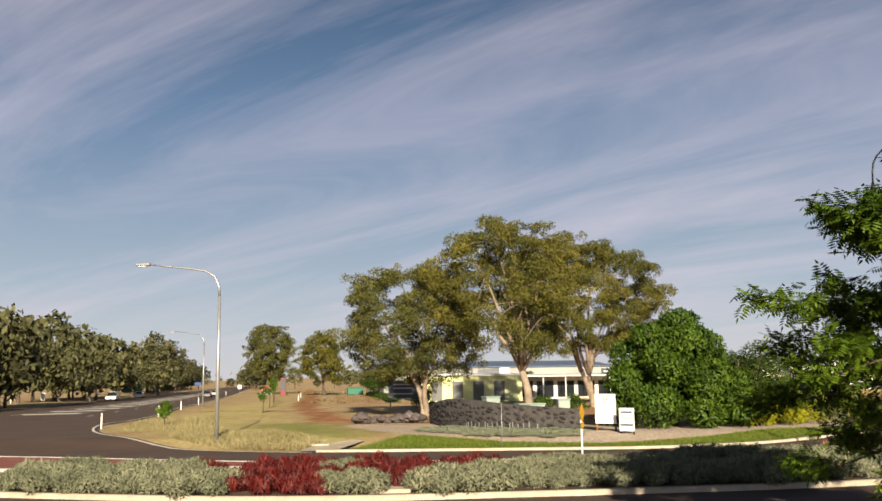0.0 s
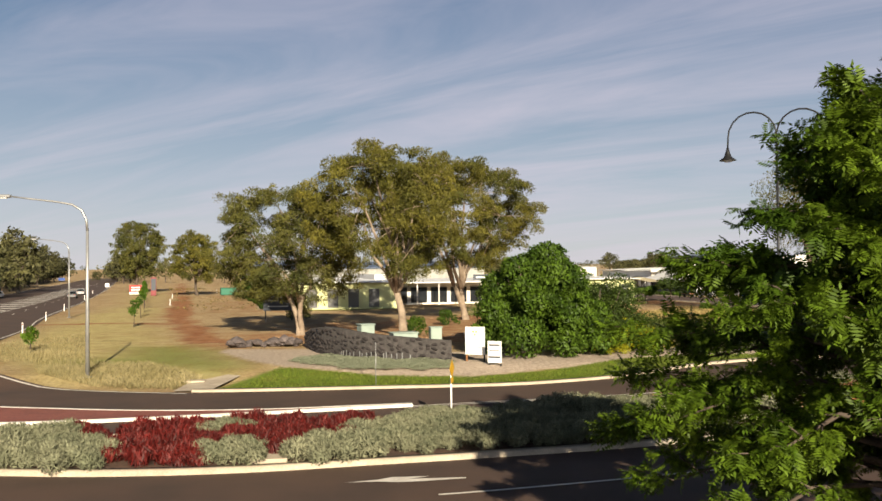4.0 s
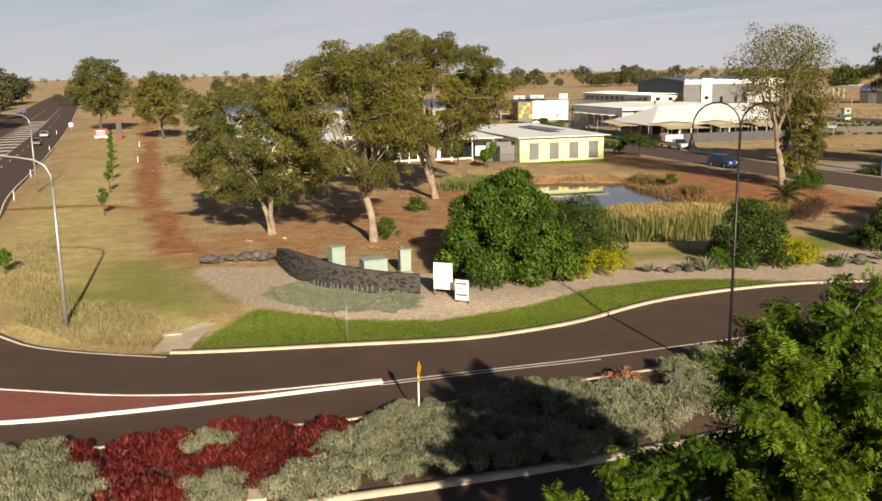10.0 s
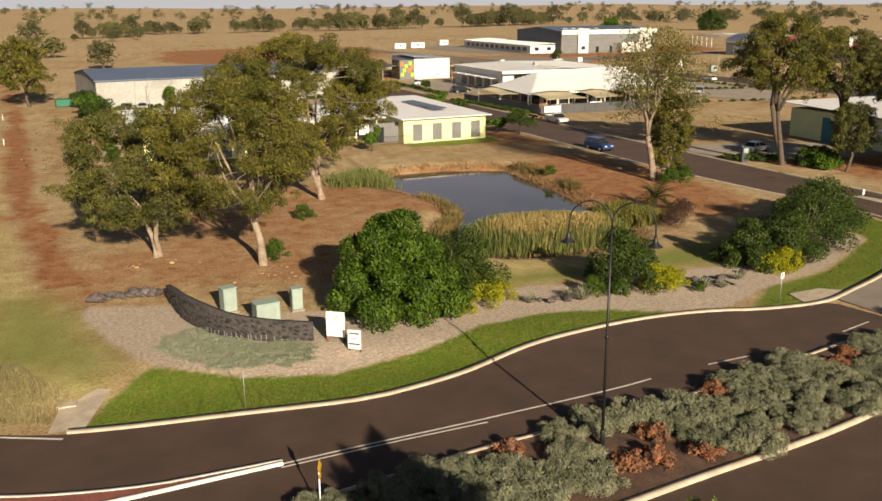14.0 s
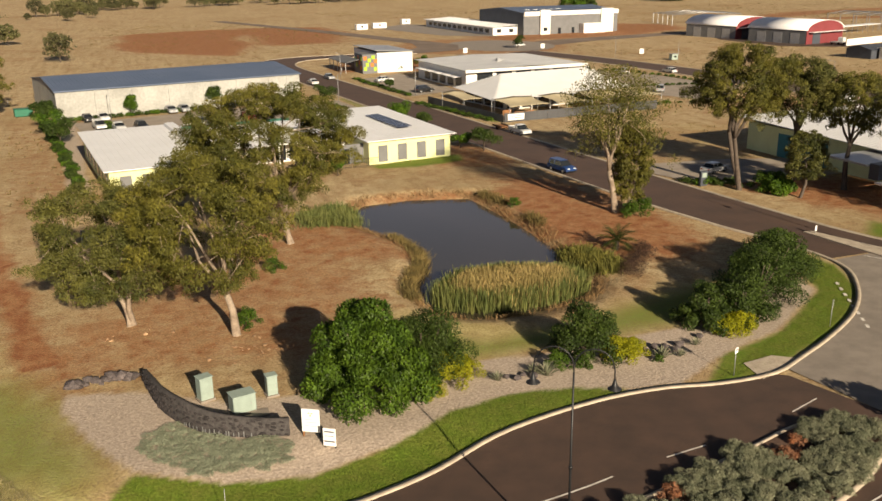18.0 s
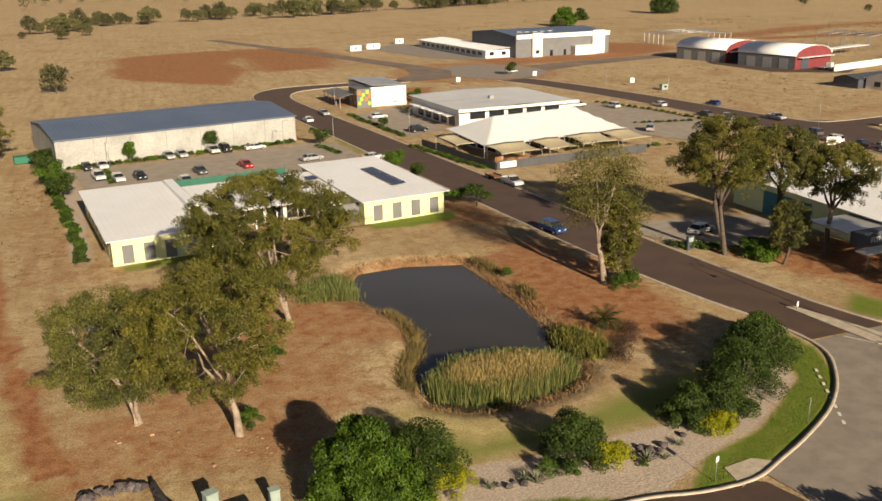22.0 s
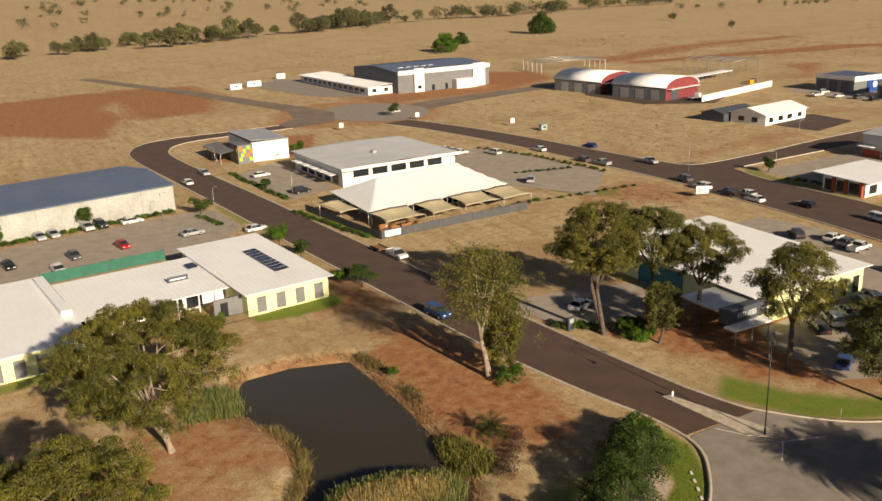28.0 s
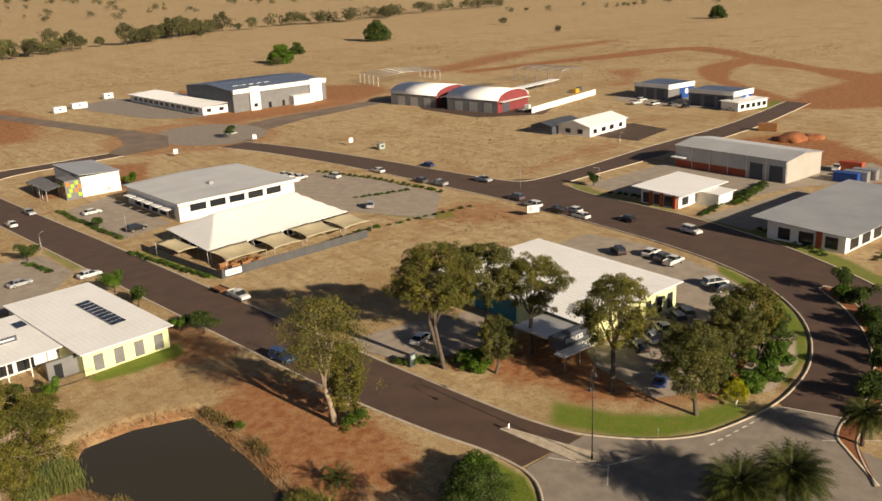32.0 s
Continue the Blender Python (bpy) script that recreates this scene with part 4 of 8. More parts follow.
for i in range(8):
    s0 = np.array([55.5 + 0.75 * i, 51.2 + 1.3 * i])
    stripe("line_giveway", np.array([s0, s0 + (0.35, 0.6)]), 0.28, 0.054)
# hatched median and lane dashes of the highway
for i in range(24):
    y0 = 92 + i * 9.6
    cx0 = np.interp(y0, [74, 112, 168, 280, 500], [-38.8, -43.8, -53.6, -76, -122.5])
    stripe("line_hatch", np.array([(cx0 - 2.3, y0), (cx0 + 2.3, y0 + 3)]), 3.4, 0.046)
for i in range(24):
    y0 = 84 + i * 12.0
    cx0 = np.interp(y0, [74, 112, 168, 280, 500], [-32, -38.2, -48.5, -70.5, -116.5])
    stripe("line_lane", np.array([(cx0, y0), (cx0 - 1.0, y0 + 4)]), 0.13, 0.046)
for k in (-2.9, 2.9):
    stripe("line_median_edge", np.array([(np.interp(y, [74, 112, 168, 280, 500], [-38.8, -43.8, -53.6, -76, -122.5]) + k, y) for y in np.arange(90, 480, 6.0)]), 0.14, 0.050)
sheet("median_bed", curve(OUTER_KERB, 1.5) + curve(MEDIAN_E, 1.5) + [(99, 44), (92, 38)], 0.12, M["terracotta"], "brown mulch bed of the planted road median", "median")
arrow = flat("arrow", [(0.65, 22.75), (1.5, 22.70), (2.0, 22.55), (2.6, 22.55), (3.85, 22.68), (3.85, 22.80), (2.35, 22.88), (2.95, 23.10), (1.9, 23.15), (1.5, 22.92)], 0.046, M["paint"])
tagged(part("line_arrow", arrow, M["paint"]), "white painted lane arrow", "road marking", kind="structure")

# splitter island with red infill, between the two lanes
isl_n = smooth_line([(-30, 43), (-19, 40.2), (-12.2, 37.7), (-7.3, 36.0), (-2.6, 35.3), (1.0, 35.5), (3.7, 35.75)], 1)
isl_s = smooth_line([(-30, 36), (-19, 34.6), (-11.2, 33.9), (-7, 34.1), (-2.6, 34.6), (1.0, 35.15), (3.7, 35.55)], 1)
sheet("traffic_island", [tuple(p) for p in isl_n] + [tuple(p) for p in isl_s[::-1]], 0.13, M["redpave"], "red paved traffic island with white kerbs", "traffic island")
for nm, ln, sd in (("kerb_island_north", isl_n, -1), ("kerb_island_south", isl_s, 1)):
    tagged(new(nm, ribbon(nm, ln, [(-0.15, 0.0), (-0.12, 0.14), (0.12, 0.14), (0.15, 0.0)][::-1], M["paint"])), "white painted concrete kerb", "kerb", kind="structure")
sp = [(69.6, 75.2), (70.6, 75.0), (74.6, 62.8), (73.4, 61.6), (71.2, 63.2)]
tagged(part("splitter_island", prism(sp, 0.0, 0.16), M["kerb"]), "gravel-coloured concrete splitter island", "traffic island", kind="structure")

# ---- buildings: each is a thing at its corner, x along the front, y to the back ----
def house(name, x, y, rot, label):
    return thing(name, pose(x, y, 0, 0, 0, rot), label, "building")


def windows(parent, spans, y, z0, z1, material="glass", name="window", depth=0.08, frame_mat="grey_wall"):
    """Framed panes on a front wall at local y; spans of (x0, x1)."""
    for a, b in spans:
        f = part(name, box(a - 0.07, b + 0.07, y - depth, y + 0.02, z0 - 0.07, z1 + 0.07), M[frame_mat], parent)
        part("pane", box(a, b, y - depth - 0.012, y - depth + 0.02, z0, z1), M[material], f)


def windows_x(parent, spans, x, z0, z1, material="glass", name="window", depth=0.08, side=-1, frame_mat="grey_wall"):
    """The same on a side wall at local x; spans of (y0, y1)."""
    for a, b in spans:
        lo, hi = sorted((x + side * depth, x - side * 0.02))
        f = part(name, box(lo, hi, a - 0.07, b + 0.07, z0 - 0.07, z1 + 0.07), M[frame_mat], parent)
        lo, hi = sorted((x + side * (depth + 0.012), x + side * (depth - 0.02)))
        part("pane", box(lo, hi, a, b, z0, z1), M[material], f)


def shell(parent, x0, x1, y0, y1, h, material, t=0.25, z0=-0.3, name="wall"):
    """Four walls, each with its thickness, butted end to end."""
    for nm, bx in (("front", (x0, x1, y0, y0 + t)), ("back", (x0, x1, y1 - t, y1)), ("side", (x0, x0 + t, y0 + t, y1 - t)), ("side", (x1 - t, x1, y0 + t, y1 - t))):
        part(nm + "_" + name, box(*bx, z0, h), M[material], parent)


def ribbed(x0, x1, y0, y1, zf, pitch=0.9, rib=0.035, along="y", thick=0.12):
    """A metal roof sheet folded into raised ribs; zf(x, y) gives its height."""
    bm = bmesh.new()
    lo, hi = (x0, x1) if along == "y" else (y0, y1)
    cuts = [(lo, 0.0)]
    for i in range(1, int((hi - lo) / pitch)):
        c = lo + i * pitch
        cuts += [(c - 0.05, 0.0), (c - 0.03, rib), (c + 0.03, rib), (c + 0.05, 0.0)]
    cuts.append((hi, 0.0))
    at = (lambda c, e: (c, y0 if e == 0 else y1)) if along == "y" else (lambda c, e: (x0 if e == 0 else x1, c))
    rows = []
    for e in (0, 1):
        top = [bm.verts.new((*at(c, e), zf(*at(c, e)) + r)) for c, r in cuts]
        bot = [bm.verts.new((*at(c, e), zf(*at(c, e)) - thick)) for c, r in cuts]
        rows.append((top, bot))
    (t0, b0), (t1, b1) = rows
    for i in range(len(cuts) - 1):
        bm.faces.new((t0[i], t0[i + 1], t1[i + 1], t1[i])); bm.faces.new((b0[i], b1[i], b1[i + 1], b0[i + 1]))
        bm.faces.new((b0[i], b0[i + 1], t0[i + 1], t0[i])); bm.faces.new((t1[i], t1[i + 1], b1[i + 1], b1[i]))
    for i in (0, -1):
        bm.faces.new((t0[i], t1[i], b1[i], b0[i]))
    bmesh.ops.recalc_face_normals(bm, faces=bm.faces)
    return bm


def gable(parent, x0, x1, y0, y1, h, rise, material, over=0.3, axis="x", wall_mat=None):
    """A low gable roof of two ribbed sheets with its end triangles."""
    if axis == "x":
        ym = (y0 + y1) / 2
        g = lambda x, y: h + rise * (1 - abs(y - ym) / (ym - y0 + over)) + 0.13
        part("roof", ribbed(x0 - over, x1 + over, y0 - over, ym, g), M[material], parent)
        part("roof", ribbed(x0 - over, x1 + over, ym, y1 + over, g), M[material], parent)
        prof = [(y0, h), (y1, h), (ym, h + rise)]
        if wall_mat:
            part("gable_end", extrude_yz(prof, x0, x0 + 0.2), M[wall_mat], parent)
            part("gable_end", extrude_yz(prof, x1 - 0.2, x1), M[wall_mat], parent)
    else:
        xm = (x0 + x1) / 2
        g = lambda x, y: h + rise * (1 - abs(x - xm) / (xm - x0 + over)) + 0.13
        part("roof", ribbed(x0 - over, xm, y0 - over, y1 + over, g, along="x"), M[material], parent)
        part("roof", ribbed(xm, x1 + over, y0 - over, y1 + over, g, along="x"), M[material], parent)
        if wall_mat:
            for a, b in ((y0, y0 + 0.2), (y1 - 0.2, y1)):
                bm = bmesh.new()
                v = [bm.verts.new(c) for c in ((x0, a, h), (x1, a, h), (xm, a, h + rise), (x0, b, h), (x1, b, h), (xm, b, h + rise))]
                for f in ((0, 1, 2), (5, 4, 3), (0, 3, 4, 1), (1, 4, 5, 2), (2, 5, 3, 0)):
                    bm.faces.new([v[i] for i in f])
                bmesh.ops.recalc_face_normals(bm, faces=bm.faces)
                part("gable_end", bm, M[wall_mat], parent)


# pale lime office wing by the pond
ob = house("office_building", -3.4, 122.3, 7.5, "pale lime rendered office building with flat white metal roofs")
shell(ob, 0, 14, 0, 31, 3.5, "lime_wall")
part("roof", ribbed(-0.7, 14.5, -0.7, 31.8, lambda x, y: 3.75 + 0.012 * y), M["white_roof"], ob)
windows(ob, [(1.4 + 2.9 * i, 2.75 + 2.9 * i) for i in range(4)], 0, 0.25, 2.7, "grey_wall", "shutter_panel")
windows_x(ob, [(3 + 4.4 * i, 5.2 + 4.4 * i) for i in range(6)], 0, 0.9, 2.6)
shell(ob, 14, 38, 11, 26.0, 3.3, "white_wall")
part("roof", ribbed(14.5, 38, 7.5, 26.8, lambda x, y: 3.45 + 0.02 * (y - 7.5)), M["white_roof"], ob)
for i in range(7):
    part("veranda_post", box(15.5 + 3.4 * i, 15.65 + 3.4 * i, 8.0, 8.15, -0.2, 3.3), M["white_wall"], ob)
windows(ob, [(15.5 + 3.2 * i, 18.0 + 3.2 * i) for i in range(6)], 11, 0.3, 2.6)
shell(ob, 38, 52, 1.8, 31.5, 3.5, "lime_wall")
part("roof", ribbed(37.4, 52.7, 1.0, 32.2, lambda x, y: 3.75 + 0.012 * y), M["white_roof"], ob)
windows(ob, [(39.6 + 3.3 * i, 41.0 + 3.3 * i) for i in range(4)], 1.8, 0.35, 2.75, "grey_wall", "shutter_panel")
part("entry_wall", box(33.4, 37.98, 4.0, 4.35, -0.2, 3.0), M["grey_wall"], ob)
windows(ob, [(34.4, 35.6)], 4.0, 0.1, 2.4, "glass", "door")
part("clerestory", box(12.8, 14.3, 10, 30, 3.9, 4.7), M["white_roof"], ob)
windows_x(ob, [(14.6 + 2.8 * i, 17.0 + 2.8 * i) for i in range(4)], 14.3, 4.05, 4.6, side=1)
for i in range(9):
    s = part("solar_panel", ribbed(45.9, 48.2, 8.0 + 1.62 * i, 9.32 + 1.62 * i, lambda x, y: 4.20 + 0.05 * (x - 45.6), pitch=9, thick=0.05), M["solar"], ob)
part("solar_panel", ribbed(35.2, 36.9, 19.6, 22.4, lambda x, y: 4.0 + 0.06 * (x - 35.2), pitch=9, thick=0.05), M["solar"], ob)
sgn = part("sign_board", box(30.2, 33.6, 15.4, 15.55, 3.62, 4.5), M["dark_wall"], ob, "dark sign board with pale unreadable lettering")
part("lettering", box(30.6, 33.2, 15.36, 15.395, 3.95, 4.15), M["sign_white"], sgn)
ob = house("screen_fence", -3.4, 122.3, 7.5, "green shade-cloth screen beside the car park")
part("screen", box(15.5, 37.6, 40.5, 40.6, 0, 2.0), M["green_net"], ob)
for i in range(8):
    part("fence_post", box(15.5 + 3.13 * i, 15.6 + 3.13 * i, 40.6, 40.7, 0, 2.2), M["black_metal"], ob)
ob = house("garden_fence", 27.5, 127.2, 4, "black metal garden fence by the office entry")
for i in range(26):
    part("picket", box(0.3 * i, 0.3 * i + 0.03, 0, 0.03, 0, 1.5), M["black_metal"], ob)
for z in (0.25, 1.35):
    part("rail", box(0, 7.6, 0.0, 0.04, z, z + 0.05), M["black_metal"], ob)

# long precast warehouse with a blue roof
ob = house("warehouse", -13.7, 195.2, 12.2, "long precast concrete warehouse with a blue-grey metal roof")
for i in range(7):
    part("wall_panel", box(7.6 * i, 7.6 * i + 7.56, 0, 0.2, -0.2, 5.9), M["pre_cast"], ob)
    part("wall_panel", box(7.6 * i, 7.6 * i + 7.56, 30.8, 31, -0.2, 5.9), M["pre_cast"], ob)
for x in (0, 53.0):
    part("side_wall", box(x, x + 0.2, 0.22, 30.78, -0.2, 5.9), M["pre_cast"], ob)
gable(ob, 0, 53.2, 0, 31, 5.85, 1.5, "blue_roof", 0.25, "x", "blue_roof")
part("gutter", box(-0.3, 53.5, -0.42, -0.26, 5.75, 5.95), M["blue_roof"], ob)

# small building with coloured panels
ob = house("studio_building", 66.2, 250.6, 3.0, "grey studio building with orange and lime facade panels")
shell(ob, 3, 14, 0, 22, 5.6, "white_wall")
part("front_facade", box(-1.5, 2.98, -0.6, 7.0, -0.2, 5.4), M["grey_wall"], ob)
part("roof", ribbed(2.6, 14.4, -0.4, 22.4, lambda x, y: 5.8 + 0.05 * (14 - x)), M["grey_roof"], ob)
part("awning_roof", ribbed(-6, -1.4, 2.0, 20, lambda x, y: 3.1 + 0.16 * (x + 6), thick=0.1), M["grey_wall"], ob)
for i in range(5):
    part("post", box(-5.8, -5.65, 2.4 + 4.2 * i, 2.55 + 4.2 * i, -0.1, 3.0), M["steel"], ob)
for i, (a, z, k) in enumerate(((-1.2, 3.8, "orange_paint"), (0.0, 3.2, "lime_paint"), (1.2, 4.0, "lime_paint"), (-0.6, 2.0, "lime_paint"), (0.9, 1.9, "orange_paint"), (1.9, 2.9, "orange_paint"), (-1.2, 0.8, "lime_paint"), (1.8, 0.7, "lime_paint"))):
    part("facade_panel", box(a, a + 0.95, -0.68, -0.602, z, z + 1.05), M[k], ob)
for i, (a, z, k) in enumerate(((0.2, 3.6, "lime_paint"), (1.6, 2.4, "orange_paint"), (3.0, 3.8, "orange_paint"), (4.4, 1.6, "lime_paint"), (0.6, 1.0, "orange_paint"), (5.4, 3.2, "lime_paint"))):
    part("facade_panel", box(-1.58, -1.502, a, a + 1.1, z, z + 1.1), M[k], ob)

# grey-roofed block behind the restaurant
ob = house("shop_block", 78.9, 202.4, 4.3, "white commercial block under a broad grey metal roof")
shell(ob, 0, 33, 1.5, 32, 4.6, "white_wall")
part("roof", ribbed(-0.8, 16.5, 0, 33, lambda x, y: 4.9 + 0.03 * x, along="x"), M["grey_roof"], ob)
part("roof", ribbed(16.5, 33.8, 0, 33, lambda x, y: 5.4 - 0.03 * (x - 16.5), along="x"), M["grey_roof"], ob)
part("fascia", box(-0.9, 33.9, -0.12, -0.02, 4.3, 5.0), M["white_wall"], ob)
windows(ob, [(3.0 + 5.4 * i, 7.2 + 5.4 * i) for i in range(5)], 1.5, 2.2, 3.9)
windows_x(ob, [(4 + 5 * i, 7.4 + 5 * i) for i in range(5)], 0, 0.4, 2.9)
for i in range(5):
    part("awning", box(-2.6, -0.02, 3.6 + 5.2 * i, 7.6 + 5.2 * i, 3.0, 3.12), M["white_roof"], ob)
part("roof_vent", box(14, 15.2, 12, 13, 5.3, 6.1), M["steel"], ob)

# restaurant with a swept white roof and shade sails
ob = house("restaurant", 70.5, 166.8, 10.0, "restaurant under a swept white tent-like roof")
shell(ob, 5, 36, 3, 20, 2.7, "white_wall", name="wall")
bm = bmesh.new()
nx, ny = 40, 30
gridv = []
for i in range(nx + 1):
    for j in range(ny + 1):
        u, v = i / nx, j / ny
        e = min(u / 0.25, (1 - u) / 0.10, v / 0.62, (1 - v) / 0.38)
        z = 2.75 + 3.45 * max(e, 0) ** 1.12
        gridv.append(bm.verts.new((u * 38.3 + 4.3 * v * (1 - u), v * 24.0, z)))
for i in range(nx):
    for j in range(ny):
        a = i * (ny + 1) + j
        bm.faces.new((gridv[a], gridv[a + ny + 1], gridv[a + ny + 2], gridv[a + 1]))
thicken(bm, 0.1)
part("roof", bm, M["tent_cloth"], ob, "bright white tensioned roof membrane")
for i in range(9):
    part("veranda_post", box(0.4 + 4.65 * i, 0.55 + 4.65 * i, 0.25, 0.4, -0.1, 2.9), M["white_wall"], ob)
windows(ob, [(5.4 + 3.8 * i, 8.5 + 3.8 * i) for i in range(8)], 3, 0.3, 2.3)
windows_x(ob, [(4 + 4.0 * i, 7.2 + 4.0 * i) for i in range(4)], 5, 0.3, 2.3)


def sail(x, y, rot, w, d):
    """A shade sail: a saddle of cloth on four steel posts."""
    s = thing("shade_sail", pose(x, y, 0, 0, 0, rot), "cream shade sail stretched over outdoor tables", "shade sail", "restaurant shade sails")
    bm = bmesh.new()
    k = 8
    vv = [[bm.verts.new(((i / k - 0.5) * w * (1 - 0.16 * math.sin(math.pi * j / k)), (j / k - 0.5) * d * (1 - 0.16 * math.sin(math.pi * i / k)), 2.45 + 0.35 * (j / k) * (1 - abs(2 * i / k - 1)) + 0.75 * (j / k) - 0.35 * math.sin(math.pi * i / k) * math.sin(math.pi * j / k))) for j in range(k + 1)] for i in range(k + 1)]
    for i in range(k):
        for j in range(k):
            bm.faces.new((vv[i][j], vv[i + 1][j], vv[i + 1][j + 1], vv[i][j + 1])).smooth = True
    thicken(bm, 0.03)
    part("cloth", bm, M["sail"], s)
    for a, b, h in ((-1, -1, 2.45), (1, -1, 2.45), (1, 1, 3.2), (-1, 1, 3.2)):
        part("post", tube([(a * w / 2, b * d / 2, 0), (a * w / 2, b * d / 2, h + 0.2)], 0.06, 6), M["steel"], s)


for x, y, r, w, d in ((67.3, 176.5, 12, 4.6, 8.5), (75.0, 163.2, 8, 9.6, 7.0), (84.8, 164.0, 8, 7.2, 7.6), (94.6, 165.8, 6, 9, 7.2), (103.4, 166.6, 10, 8, 8.0)):
    sail(x, y, r, w, d)
ob = house("boundary_fence", 68.5, 156.5, 5.0, "dark grey solid fence round the restaurant yard")
for i in range(15):
    part("panel", box(2.42 * i, 2.42 * i + 2.38, 0, 0.06, 0, 1.75), M["dark_fence"], ob)
ob = house("boundary_fence", 68.3, 156.5, 99.0, "dark grey solid fence round the restaurant yard")
for i in range(13):
    part("panel", box(2.42 * i, 2.42 * i + 2.38, 0, 0.06, 0, 1.5), M["dark_fence"], ob)
ob = house("banner", 69.2, 156.4, 5.0, "white banner on the restaurant fence with unreadable print")
part("board", box(0, 3.6, 0, 0.05, 0.35, 1.55), M["sign_white"], ob)
for z in (0.7, 1.05):
    part("print_bar", box(0.5, 3.1, -0.012, -0.002, z, z + 0.14), M["grey_wall"], ob)
for i in range(9):
    t = thing("picnic_table", pose(70.5 + 1.7 * (i % 5) + 3.6 * (i // 5), 160.3 + 0.9 * (i % 2) + 2.0 * (i // 5), 0, 0, 0, 8 + 11 * i), "orange-brown timber table with benches under the sails", "table", "restaurant tables")
    part("tabletop", box(-0.9, 0.9, -0.4, 0.4, 0.72, 0.77), M["timber"], t)
    for s in (-1, 1):
        part("bench", box(-0.9, 0.9, s * 0.62 - 0.13, s * 0.62 + 0.13, 0.42, 0.46), M["timber"], t)
        part("leg", box(s * 0.7 - 0.04, s * 0.7 + 0.04, -0.6, 0.6, 0, 0.72), M["timber"], t)
for x, y in ((72.5, 158.6), (75, 159), (71.2, 161.5)):
    t = thing("partition", pose(x, y, 0, 0, 0, 8), "orange timber screen in the restaurant yard", "screen")
    part("panel", box(-1.0, 1.0, -0.05, 0.05, 0, 1.6), M["timber"], t)

# large dark and white building with low office, far off
ob = house("sports_hall", 167.5, 364.5, 4.0, "large charcoal and white hall with a blue metal roof")
shell(ob, 0, 49, 0, 44, 9.4, "dark_wall")
gable(ob, 0, 49, 0, 44, 9.3, 1.7, "blue_roof", 0.3, "x", "dark_wall")
part("front_panel", box(0.1, 7.9, -0.25, -0.02, -0.2, 7.9), M["grey_wall"], ob)
part("front_panel", box(13.1, 39.4, -0.25, -0.02, -0.2, 7.9), M["grey_wall"], ob)
part("front_panel", box(46.1, 48.9, -0.25, -0.02, -0.2, 7.9), M["grey_wall"], ob)
part("portal", box(8, 13, -1.3, -0.02, -0.2, 10.4), M["white_wall"], ob)
part("portal", box(39.5, 46, -1.3, -0.02, -0.2, 10.4), M["white_wall"], ob)
part("fascia", box(0.1, 7.9, -0.9, -0.03, 8.0, 9.9), M["white_wall"], ob)
part("fascia", box(13.1, 39.4, -0.9, -0.03, 8.0, 9.9), M["white_wall"], ob)
part("fascia", box(46.1, 48.9, -0.9, -0.03, 8.0, 9.9), M["white_wall"], ob)
part("entry_block", box(28.5, 39.4, -4.2, -0.3, -0.2, 4.2), M["white_wall"], ob)
windows(ob, [(9.6, 11.4)], -1.3, 1.5, 2.9)
windows(ob, [(17.5, 19.0), (24.6, 26.0)], -0.25, 0.0, 2.6, "glass", "door")
for i in range(5):
    part("skylight", box(6 + 4.0 * i, 8.4 + 4.0 * i, 9.5, 10.6, 10.24, 10.36), M["white_roof"], ob)
ob = house("low_office", 155.0, 369.0, 3.5, "long low white office with a pale metal roof")
shell(ob, 0, 13, 0, 78, 3.4, "white_wall")
part("roof", ribbed(-1.2, 13.6, -0.8, 78.8, lambda x, y: 3.65 + 0.05 * x, along="x", pitch=2.0), M["white_roof"], ob)
windows_x(ob, [(4 + 6 * i, 8 + 6 * i) for i in range(12)], 0, 1.0, 2.5)
windows(ob, [(2, 4), (8, 10)], 0, 1.2, 2.6)


